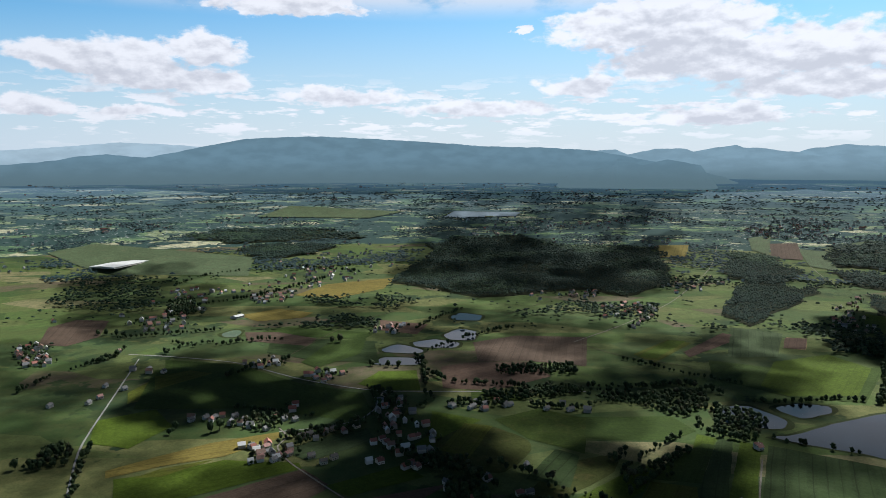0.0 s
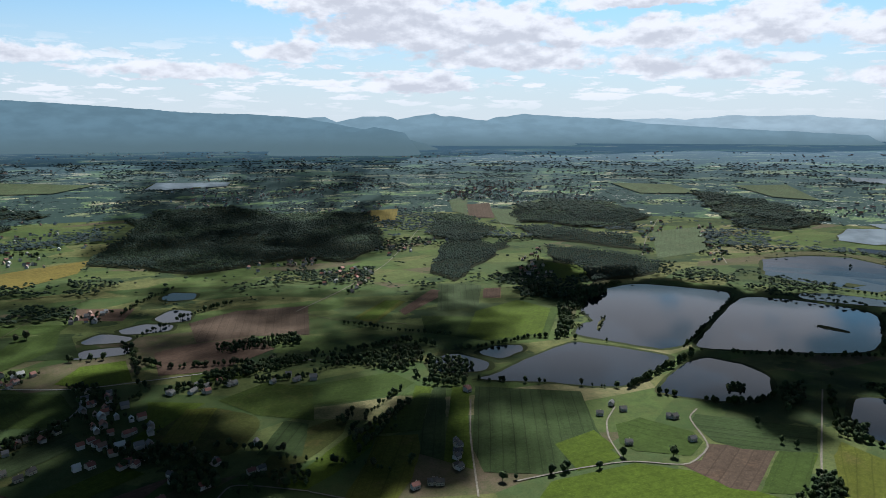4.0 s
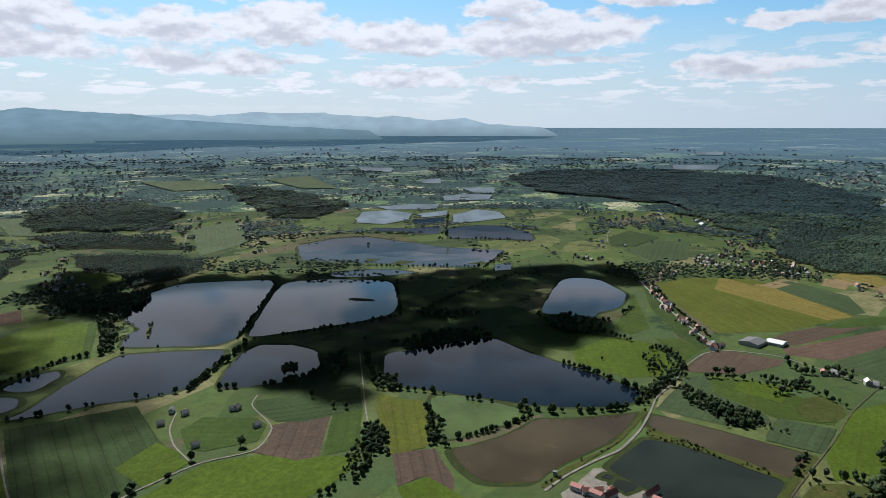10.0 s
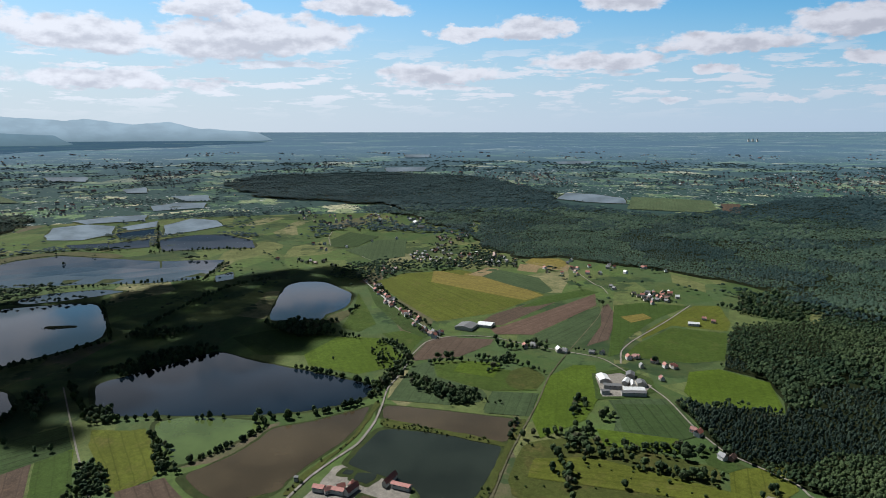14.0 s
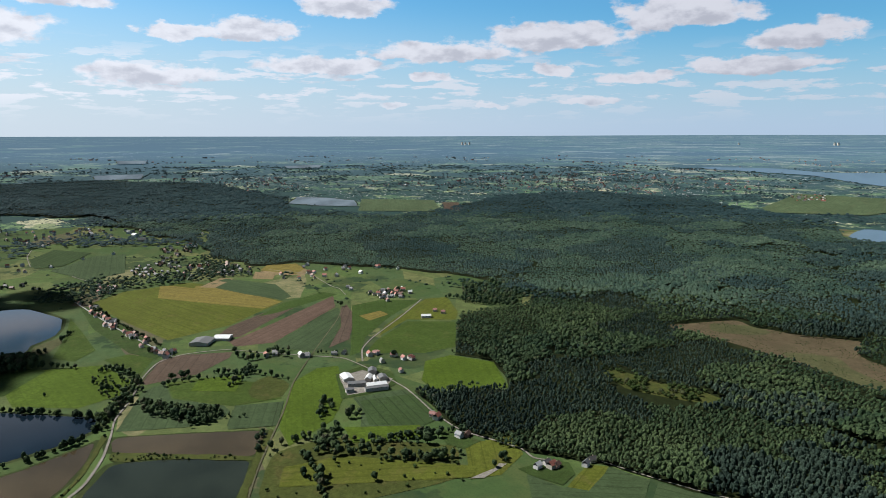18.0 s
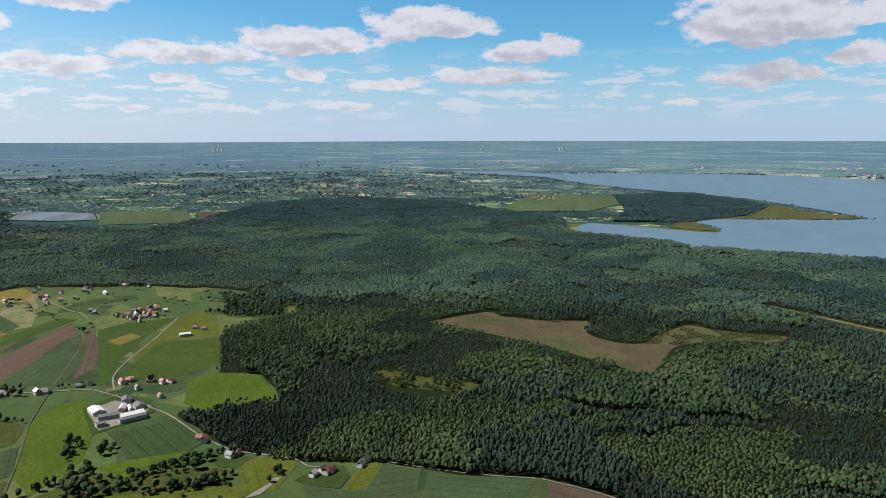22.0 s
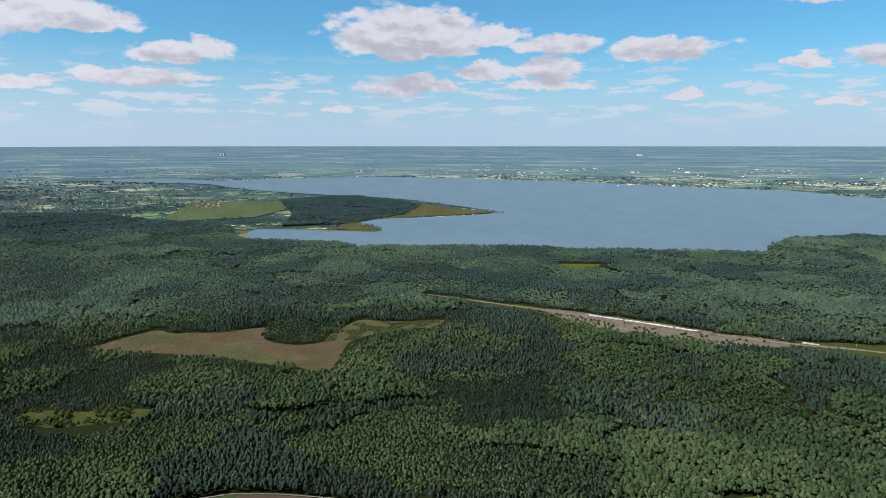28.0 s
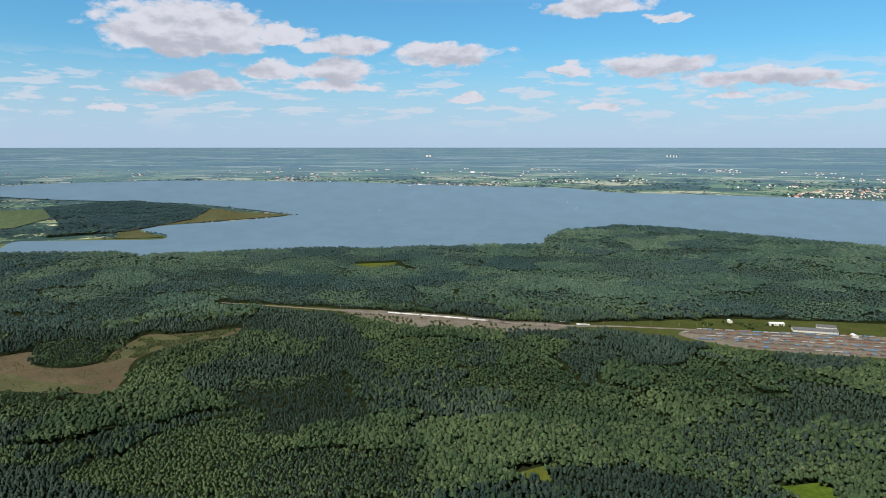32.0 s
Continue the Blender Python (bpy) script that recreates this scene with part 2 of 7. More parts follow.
# ---- materials ----
MATS = {}


def material(name, build):
    """The material of that name, built on first use."""
    if name not in MATS:
        m = bpy.data.materials.new(name)
        m.use_nodes = True
        n = Nodes(m.node_tree)
        bsdf = n.add("ShaderNodeBsdfPrincipled")
        n.add("ShaderNodeOutputMaterial", i_0=bsdf.outputs[0])
        build(n, bsdf)
        MATS[name] = m
    return MATS[name]


def wire(n, bsdf, colour=None, rough=None, normal=None, **other):
    for key, v in (("Base Color", colour), ("Roughness", rough), ("Normal", normal), *((k.replace("_", " "), v) for k, v in other.items())):
        if v is None:
            continue
        s = bsdf.inputs[key]
        if isinstance(v, bpy.types.NodeSocket):
            n.tree.links.new(v, s)
        else:
            s.default_value = (*v, 1) if isinstance(v, tuple) and len(v) == 3 else v


def place(n):
    """The place in the plan's units."""
    return n.vec("MULTIPLY", n.add("ShaderNodeNewGeometry").outputs["Position"], (1 / PLAN, 1 / PLAN, 1 / PLAN))


def bump(n, height, strength=0.5, distance=1.0):
    return n.add("ShaderNodeBump", i_Strength=strength, i_Distance=distance, i_Height=height).outputs[0]


def scaled(c, k):
    return tuple(min(1.0, v * k) for v in c)


def field_mat(name, colour, rows=0.0, second=None, patchy=0.5, spacing=14.0):
    """Crop, meadow or soil: patches at two scales, drill rows and tramlines along the field."""
    def build(n, bsdf):
        p = place(n)
        uv = n.add("ShaderNodeUVMap").outputs[0]
        big = n.noise(p, 0.011, 4.0, 0.6)
        fine = n.noise(p, 0.16, 5.0, 0.7)
        c = n.mix(n.range(big, 0.35, 0.65), scaled(colour, 1 - 0.35 * patchy), scaled(colour, 1 + 0.3 * patchy))
        if second:
            c = n.mix(n.math("MULTIPLY", n.range(n.noise(p, 0.03, 5.0, 0.65), 0.5, 0.72), 0.8), c, second)
        c = n.mix(n.range(n.noise(p, 0.055, 6.0, 0.7), 0.35, 0.65, 0.0, 0.5), c, scaled(colour, 0.62))
        c = n.mix(n.range(fine, 0.38, 0.66, 0.0, 0.6), c, scaled(colour, 0.45))
        c = n.mix(n.range(n.noise(p, 0.6, 3.0, 0.8), 0.5, 0.75, 0.0, 0.5), c, scaled(colour, 2.0))
        if rows:
            u = n.add("ShaderNodeSeparateXYZ", i_0=uv).outputs[0]
            wob = n.math("MULTIPLY", n.math("SUBTRACT", big, 0.5), 6.0)
            s = n.math("ABSOLUTE", n.math("SUBTRACT", n.math("FRACT", n.math("DIVIDE", n.math("ADD", u, wob), spacing)), 0.5))
            c = n.mix(n.math("MULTIPLY", n.range(s, 0.07, 0.03), rows), c, scaled(colour, 0.45))
            strips = n.noise(n.add("ShaderNodeMapping", i_Vector=uv, i_Scale=(0.12, 0.002, 1)).outputs[0], 1.0, 3.0)
            c = n.mix(n.range(strips, 0.35, 0.65, 0.0, 0.35 * rows), c, scaled(colour, 1.45))
        wire(n, bsdf, c, 0.9, bump(n, fine, 0.5, 1.2), Specular_IOR_Level=0.04)
    return material(name, build)


FIELD = {
    "meadow": ((0.076, 0.122, 0.024), 0.0, (0.12, 0.14, 0.04)),
    "bright": ((0.098, 0.155, 0.018), 0.25, None),
    "lush": ((0.066, 0.112, 0.026), 0.35, None),
    "corn": ((0.055, 0.092, 0.034), 0.8, (0.07, 0.10, 0.05)),
    "teal": ((0.072, 0.110, 0.052), 0.7, None),
    "olive": ((0.124, 0.148, 0.024), 0.5, (0.16, 0.14, 0.05)),
    "gold": ((0.240, 0.190, 0.045), 0.6, (0.20, 0.17, 0.05)),
    "straw": ((0.330, 0.240, 0.120), 0.5, (0.25, 0.20, 0.09)),
    "soil": ((0.128, 0.090, 0.062), 0.6, (0.17, 0.11, 0.07)),
    "redsoil": ((0.160, 0.104, 0.072), 0.6, (0.20, 0.12, 0.08)),
    # distant greens, paled and blued to put haze into the colour
    "hazed_green": ((0.116, 0.165, 0.092), 0.4, (0.16, 0.17, 0.10)),
    "rough": ((0.085, 0.105, 0.028), 0.0, (0.16, 0.13, 0.05)),
    "marsh": ((0.150, 0.114, 0.062), 0.0, (0.075, 0.085, 0.038)),
    "reeds": ((0.120, 0.120, 0.050), 0.0, (0.17, 0.14, 0.07)),
    "gravel": ((0.360, 0.320, 0.260), 0.0, (0.30, 0.27, 0.22)),
    "ballast": ((0.260, 0.220, 0.165), 0.0, (0.13, 0.13, 0.06)),
    "yard": ((0.400, 0.365, 0.310), 0.0, (0.30, 0.28, 0.24)),
    "bank": ((0.050, 0.072, 0.024), 0.0, (0.11, 0.10, 0.04)),
    "track": ((0.150, 0.140, 0.075), 0.0, (0.22, 0.19, 0.13)),
    # floor: canopy shade put into the colour, for dark gaps between crowns
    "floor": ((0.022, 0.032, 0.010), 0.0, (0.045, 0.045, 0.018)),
    "garden": ((0.060, 0.100, 0.028), 0.0, (0.10, 0.11, 0.05)),
}


def field(key):
    c, rows, second = FIELD[key]
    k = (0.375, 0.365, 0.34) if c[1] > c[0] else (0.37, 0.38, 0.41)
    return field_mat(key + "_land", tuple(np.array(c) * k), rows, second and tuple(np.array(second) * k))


WATER = {"dark": ((0.003, 0.006, 0.010), 0.05), "green": ((0.044, 0.062, 0.020), 0.10), "brown": ((0.034, 0.026, 0.015), 0.10),
         "slate": ((0.012, 0.015, 0.011), 0.08), "lake": ((0.070, 0.108, 0.148), 0.20),
         # pale: the sky's reflection painted into the water colour
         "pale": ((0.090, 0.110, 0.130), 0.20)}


def water_mat(key):
    colour, rough = WATER[key]

    def build(n, bsdf):
        p = place(n)
        murk = n.noise(p, 0.012, 4.0, 0.6)
        c = n.mix(n.range(murk, 0.3, 0.7), scaled(colour, 0.95 if key == "lake" else 0.75), scaled(colour, 1.05 if key == "lake" else 1.25))
        ripple = n.noise(n.add("ShaderNodeMapping", i_Vector=p, i_Scale=(0.35, 0.5, 0.5)).outputs[0], 1.0, 4.0, 0.6)
        calm = n.range(n.noise(p, 0.006, 3.0), 0.4, 0.62, 0.02, 0.09)
        b = n.add("ShaderNodeBump", i_Strength=calm, i_Distance=0.25, i_Height=ripple).outputs[0]
        wire(n, bsdf, c, rough, None if key == "lake" else b, IOR=1.333, Specular_IOR_Level=0.5)
    return material(key + "_water", build)


def foliage_mat(name, low, high, dry):
    """Leaves: each tree has a tone of its own, each clump its own shade."""
    def build(n, bsdf):
        tone = n.add("ShaderNodeAttribute", attribute_name="tone").outputs["Fac"]
        clump = n.add("ShaderNodeNewGeometry").outputs["Random Per Island"]
        p = place(n)
        stand = n.math("ADD", n.math("MULTIPLY", n.noise(p, 0.014, 4.0, 0.6), 0.55), n.math("MULTIPLY", n.noise(p, 0.0045, 3.0, 0.6), 0.45))
        f = n.math("ADD", n.math("MULTIPLY", tone, 0.68), n.math("MULTIPLY", n.range(stand, 0.42, 0.58), 0.32))
        c = n.mix(f, low, high)
        c = n.mix(n.range(tone, 0.86, 0.95), c, dry)
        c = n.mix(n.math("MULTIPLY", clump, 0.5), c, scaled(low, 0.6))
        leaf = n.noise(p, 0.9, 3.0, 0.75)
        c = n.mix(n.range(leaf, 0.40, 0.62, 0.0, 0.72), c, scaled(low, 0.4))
        wire(n, bsdf, c, 0.75, bump(n, leaf, 1.0, 1.4), Specular_IOR_Level=0.03)
    return material(name, build)


def ground_build(n, bsdf):
    """Meadow and small strips between the fields, with tussocks, bare spots and worn patches."""
    uv = n.add("ShaderNodeUVMap").outputs[0]
    turn = n.add("ShaderNodeMapping", i_Vector=uv, i_Rotation=(0, 0, 0.5), i_Scale=(4.0, 11.0, 1)).outputs[0]
    wob = n.vec("MULTIPLY", n.vec("SUBTRACT", n.noise(uv, 1.4, 2.0, 0.5, colour=True), (0.5, 0.5, 0.5)), (1.6, 1.6, 0))
    cell = n.add("ShaderNodeTexVoronoi", i_Vector=n.vec("ADD", turn, wob), i_Scale=1.0, i_Randomness=0.8)
    pick = n.add("ShaderNodeSeparateColor", i_0=cell.outputs["Color"]).outputs[0]
    c = n.ramp(pick, (0.0, (0.030, 0.050, 0.016)), (0.22, (0.048, 0.072, 0.021)), (0.45, (0.066, 0.080, 0.028)), (0.62, (0.036, 0.056, 0.022)),
               (0.78, (0.088, 0.088, 0.035)), (0.90, (0.070, 0.052, 0.038)), (0.96, (0.13, 0.115, 0.062)), ease="CONSTANT")
    wood = n.noise(uv, 2.6, 6.0, 0.66)
    c = n.mix(n.range(wood, 0.56, 0.575), c, (0.014, 0.025, 0.012))
    fine = n.noise(uv, 60.0, 5.0, 0.7)
    c = n.mix(n.range(n.noise(uv, 14.0, 5.0, 0.7), 0.40, 0.62, 0.0, 0.6), c, (0.046, 0.052, 0.019))
    c = n.mix(n.range(fine, 0.3, 0.75, 0.0, 0.6), c, (0.020, 0.034, 0.012))
    c = n.mix(n.range(n.noise(uv, 420.0, 3.0, 0.8), 0.48, 0.66, 0.0, 0.5), c, (0.016, 0.028, 0.009))
    wire(n, bsdf, c, 0.92, bump(n, fine, 0.4, 2.0), Specular_IOR_Level=0.04)


def far_build(n, bsdf):
    """The far plain, a backdrop of distance: fields, woods and towns that grow broader towards the horizon, with blue
    haze and its glow painted in.
    """
    uv = n.add("ShaderNodeUVMap").outputs[0]
    away = n.vec("LENGTH", uv)
    y = n.add("ShaderNodeSeparateXYZ", i_0=uv).outputs[1]
    wooded = n.range(y, -9.0, -3.5, -0.030, 0.035)      # open farmland beyond the reservoir, woods elsewhere

    def country(k):
        wob = n.vec("MULTIPLY", n.vec("SUBTRACT", n.noise(uv, 1.2 * k, 3.0, 0.6, colour=True), (0.5, 0.5, 0.5)), (0.9 / k, 0.9 / k, 0))
        turn = n.add("ShaderNodeMapping", i_Vector=n.vec("ADD", uv, wob), i_Rotation=(0, 0, 0.3), i_Scale=(2.6 * k, 5.0 * k, 1)).outputs[0]
        cell = n.add("ShaderNodeTexVoronoi", i_Vector=turn, i_Scale=1.6)
        pick = n.add("ShaderNodeSeparateColor", i_0=cell.outputs["Color"]).outputs[0]
        c = n.ramp(pick, (0.0, (0.042, 0.074, 0.036)), (0.26, (0.078, 0.116, 0.052)), (0.58, (0.125, 0.146, 0.075)), (0.84, (0.24, 0.23, 0.15)), ease="CONSTANT")
        thick = n.math("ADD", n.noise(uv, 3.1 * k, 6.0, 0.74), wooded)
        c = n.mix(n.range(thick, 0.49, 0.50), c, (0.015, 0.030, 0.026))
        c = n.mix(n.range(n.noise(uv, 30.0 * k, 3.0, 0.8), 0.50, 0.56, 0.0, 0.65), c, (0.018, 0.034, 0.028))
        town = n.math("MULTIPLY", n.range(n.noise(uv, 26.0 * k, 2.0, 0.9), 0.62, 0.66), n.range(n.noise(uv, 0.7 * k, 3.0, 0.6), 0.46, 0.58))
        return n.mix(n.math("MULTIPLY", town, 0.7), c, (0.40, 0.39, 0.38))

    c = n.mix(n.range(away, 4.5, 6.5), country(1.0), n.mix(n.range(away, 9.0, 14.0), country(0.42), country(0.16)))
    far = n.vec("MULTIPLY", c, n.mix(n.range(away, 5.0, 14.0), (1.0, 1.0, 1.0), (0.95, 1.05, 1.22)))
    # blue haze painted over the land's colours, stronger with distance
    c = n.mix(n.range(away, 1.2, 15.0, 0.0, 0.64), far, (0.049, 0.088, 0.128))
    # the glow stands in for airlight and hides the ridges' shade
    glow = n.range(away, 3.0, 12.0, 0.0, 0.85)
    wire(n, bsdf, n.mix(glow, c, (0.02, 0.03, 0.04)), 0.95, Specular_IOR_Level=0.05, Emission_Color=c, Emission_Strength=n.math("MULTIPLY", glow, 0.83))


# hills of the backdrop: blue haze painted into their colour and glow
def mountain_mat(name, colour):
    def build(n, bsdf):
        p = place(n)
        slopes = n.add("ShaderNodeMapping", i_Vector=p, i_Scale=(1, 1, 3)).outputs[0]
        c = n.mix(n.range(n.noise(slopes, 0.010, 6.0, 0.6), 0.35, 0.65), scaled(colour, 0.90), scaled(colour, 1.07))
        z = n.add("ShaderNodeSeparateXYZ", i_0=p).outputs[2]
        # lower slopes fade to the painted haze of the plain
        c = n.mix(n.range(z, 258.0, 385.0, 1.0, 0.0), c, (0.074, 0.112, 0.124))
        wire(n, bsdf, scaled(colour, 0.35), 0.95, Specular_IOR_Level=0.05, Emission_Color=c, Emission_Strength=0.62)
    return material(name, build)


# ---- laying out land ----
E0 = np.array(EYE)


def lay(p):
    """Points of the flat plan as they are laid: far land is drawn in along the line to the eye."""
    p = np.atleast_2d(np.asarray(p, float))
    d = np.hypot(p[:, 0] - E0[0], p[:, 1] - E0[1])
    k = np.where(d > REACH, (2 * REACH - REACH ** 2 / np.maximum(d, 1)) / np.maximum(d, 1), 1.0)
    return E0 + (p - E0) * k[:, None]


def spot(x, y, z, turn=0.0, size=1.0):
    """The pose of a thing at a place of the plan, with its size in metres times size."""
    q = lay([(x, y, z)])[0]
    k = np.linalg.norm(q - E0) / np.linalg.norm(np.array((x, y, z)) - E0)
    return Matrix.Translation(q * PLAN) @ pose(0, 0, 0, 0, 0, turn) @ Matrix.Diagonal((size * k, size * k, size * k, 1))


def link(name, verts, faces, mat, parent=None, uv=None, smooth=False, tone=None):
    """One mesh object from arrays; faces of one size. Without a parent, the points are the plan's."""
    verts = np.asarray(verts, float) * (PLAN if parent is None else 1.0)
    me = bpy.data.meshes.new(name)
    faces = np.asarray(faces, np.int32)
    k = faces.shape[1]
    me.vertices.add(len(verts))
    me.vertices.foreach_set("co", np.ascontiguousarray(verts, np.float32).ravel())
    me.loops.add(faces.size)
    me.loops.foreach_set("vertex_index", faces.ravel())
    me.polygons.add(len(faces))
    me.polygons.foreach_set("loop_start", np.arange(0, faces.size, k, dtype=np.int32))
    me.polygons.foreach_set("use_smooth", np.full(len(faces), smooth))
    if uv is not None:
        me.uv_layers.new(name="UVMap").data.foreach_set("uv", np.asarray(uv, np.float32)[faces.ravel()].ravel())
    if tone is not None:
        me.attributes.new("tone", "FLOAT", "POINT").data.foreach_set("value", np.asarray(tone, np.float32))
    me.update(calc_edges=True)
    me.validate()
    for m in mat if isinstance(mat, (list, tuple)) else [mat]:
        me.materials.append(m)
    ob = new(name, me)
    if parent is not None:
        ob.parent = parent
    return ob


def inside(poly, x, y):
    poly = np.asarray(poly, float)
    x, y = np.asarray(x, float), np.asarray(y, float)
    lo, hi = poly.min(0), poly.max(0)
    out = np.zeros(len(x), bool)
    near = np.flatnonzero((x >= lo[0]) & (x <= hi[0]) & (y >= lo[1]) & (y <= hi[1]))
    if not len(near):
        return out
    px, py = x[near], y[near]
    hit = np.zeros(len(near), bool)
    j = len(poly) - 1
    for i in range(len(poly)):
        (xi, yi), (xj, yj) = poly[i], poly[j]
        hit ^= ((yi > py) != (yj > py)) & (px < (xj - xi) * (py - yi) / (yj - yi + 1e-12) + xi)
        j = i
    out[near] = hit
    return out


def softened(pts, step, wander=0.0, round_off=True, closed=True):
    """The outline with its corners rounded and its line made uneven."""
    p = np.asarray(pts, float)
    if round_off:
        for k in (0.16, 0.25):
            q = np.roll(p, -1, 0)
            r = np.stack([p * (1 - k) + q * k, p * k + q * (1 - k)], 1).reshape(-1, 2)
            p = r if closed else np.vstack([p[:1], r[:-2], p[-1:]])
    q = np.roll(p, -1, 0) if closed else p[1:]
    out = []
    for a, b in zip(p, q):
        n = max(1, int(np.hypot(*(b - a)) / step))
        for i in range(n):
            out.append(a + (b - a) * i / n)
    if not closed:
        out.append(p[-1])
    out = np.array(out)
    if wander:
        for i, v in enumerate(out):
            w = noise.noise_vector((v[0] / (wander * 6), v[1] / (wander * 6), 1.7))
            out[i] += np.array(w[:2]) * wander
    return out


def filled(outline, grid):
    """Triangles that fill an outline, with inner points so that the sheet can follow the land."""
    from mathutils.geometry import delaunay_2d_cdt
    lo, hi = outline.min(0), outline.max(0)
    gx, gy = np.meshgrid(np.arange(lo[0] + grid / 2, hi[0], grid), np.arange(lo[1] + grid / 2, hi[1], grid))
    gx, gy = gx.ravel(), gy.ravel()
    ok = inside(outline, gx, gy)
    pts = [Vector(v) for v in outline] + [Vector(v) for v in zip(gx[ok], gy[ok])]
    n = len(outline)
    v, _, f, *_ = delaunay_2d_cdt(pts, [], [list(range(n))], 1, 1e-4)
    v = np.array([tuple(a) for a in v])
    f = np.array([t for t in f if len(t) == 3])
    a, b, c = v[f[:, 0]], v[f[:, 1]], v[f[:, 2]]
    flip = np.cross(b - a, c - a) < 0
    f[flip] = f[flip][:, ::-1]
    return v, f


LAYER = [0.05]
TAKEN = []      # outlines already laid out


def sheet(name, pts, mat, label="", category="", kind="structure", wander=2.0, round_off=False, z=None, group="", step=None):
    """A piece of land or water that lies on the ground, a little above what was laid before."""
    p = np.asarray(pts, float)
    TAKEN.append(p)
    d = np.hypot(*(p - E0[:2]).T).min()
    step = step or max(12.0, d * 0.02)
    outline = softened(p, step, wander, round_off)
    v, f = filled(outline, min(max(60.0, d * 0.06), 140.0))
    if z is None:
        LAYER[0] += 0.0025
        z = LAYER[0]
    z = np.full(len(v), z) + np.clip(np.hypot(v[:, 0] - E0[0], v[:, 1] - E0[1]) - 1800, 0, None) * 0.0016
    e = np.roll(p, -1, 0) - p
    e = e[np.argmax(np.hypot(*e.T))]
    e = e / np.hypot(*e)
    uv = np.stack([v @ np.array([-e[1], e[0]]), v @ e], 1)
    ob = link(name, lay(np.c_[v, z]), f, mat, uv=uv)
    return tagged(ob, label, category, group, kind)


# ---- the ground, one sheet to the horizon ----
def build_ground():
    ring = [0.0, 40.0]
    while ring[-1] < 90000:
        ring.append(ring[-1] * 1.035 + 6)
    sect = 420
    a = np.arange(sect) * 2 * math.pi / sect
    pts = [np.c_[E0[0] + r * np.sin(a), E0[1] + r * np.cos(a), np.zeros(sect)] for r in ring[1:]]
    v = np.vstack(pts)
    # far ground raised, most beyond the reservoir, to fit the horizon line in the camera's view
    out = np.hypot(v[:, 0] - E0[0], v[:, 1] - E0[1])
    v[:, 2] = np.clip((out - 12000) / 78000, 0, 1) * 330 * np.clip(-v[:, 1] / np.maximum(out, 1) * 1.6, 0.35, 1)
    i, j = np.meshgrid(np.arange(len(ring) - 2), np.arange(sect), indexing="ij")
    k = (j + 1) % sect
    f = np.stack([i * sect + j, (i + 1) * sect + j, (i + 1) * sect + k, i * sect + k], -1).reshape(-1, 4)[:, ::-1]
    ob = link("ground", lay(v), f, [material("patchwork_ground", ground_build), material("hazed_far_plain", far_build)], uv=v[:, :2] / 1000)
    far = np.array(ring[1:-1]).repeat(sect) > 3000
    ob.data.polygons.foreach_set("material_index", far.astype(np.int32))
    tagged(ob, "flat green farmland reaching to a hazy horizon", "ground", kind="structure")
    hub = link("ground_middle", np.vstack([pts[0], [[E0[0], E0[1], 0]]]), [(j, sect, (j + 1) % sect) for j in range(sect)][::1], material("patchwork_ground", ground_build),
               uv=np.vstack([pts[0], [[E0[0], E0[1], 0]]])[:, :2] / 1000)
    hub.data.flip_normals()
    tagged(hub, "grass beneath the hovering view", "ground", kind="structure")


build_ground()


def ridge(name, dist, colour, label, *profile):
    """A range of hills: azimuth and elevation of its skyline, degrees, with folds falling towards the plain."""
    foot = -math.degrees(math.atan((E0[2] + 40) / dist))
    az, el = np.array(((profile[0][0] - 1.5, foot), *profile, (profile[-1][0] + 1.5, foot))).T
    a = np.arange(az[0], az[-1], 0.12)
    e = np.interp(a, az, el)
    e = np.array([v + 0.05 * noise.fractal((t * 0.9, dist * 0.001, 0), 0.8, 2.0, 4) for v, t in zip(e, a)])
    rows = []
    for k in range(9):
        s = k / 8
        r = dist * (1 + 0.16 * (1 - s))if k else dist * 1.2
        top = E0[2] + dist * np.tan(np.radians(e))
        fold = np.array([noise.fractal((t * 0.55, s * 2.2, dist * 0.001), 0.9, 2.0, 3) for t in a])
        z = top * (s ** 0.8) * (1 + 0.12 * fold * (1 - s) * 2) if k < 8 else top
        rr = dist * (1 - 0.08 * (1 - s))
        rows.append(np.c_[E0[0] + rr * np.sin(np.radians(a)), E0[1] + rr * np.cos(np.radians(a)), z - 60 * (1 - s)])
    v = np.vstack(rows)
    m = len(a)
    i, j = np.meshgrid(np.arange(8), np.arange(m - 1), indexing="ij")
    f = np.stack([i * m + j, i * m + j + 1, (i + 1) * m + j + 1, (i + 1) * m + j], -1).reshape(-1, 4)
    tagged(link(name, lay(v), f, mountain_mat(colour + "_hazed_hills", HILL_HAZE[colour]), smooth=True), label, "mountains", kind="structure")


# painted haze tones, paler for the farther ranges
HILL_HAZE = {"near": (0.098, 0.158, 0.192), "middle": (0.150, 0.222, 0.262), "far": (0.26, 0.33, 0.37)}
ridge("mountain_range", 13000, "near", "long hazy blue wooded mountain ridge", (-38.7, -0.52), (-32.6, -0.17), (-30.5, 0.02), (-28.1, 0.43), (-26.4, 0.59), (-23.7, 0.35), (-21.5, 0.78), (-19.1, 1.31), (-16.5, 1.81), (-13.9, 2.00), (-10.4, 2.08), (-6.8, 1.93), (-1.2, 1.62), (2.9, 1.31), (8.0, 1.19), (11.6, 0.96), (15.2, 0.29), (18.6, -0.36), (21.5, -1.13))
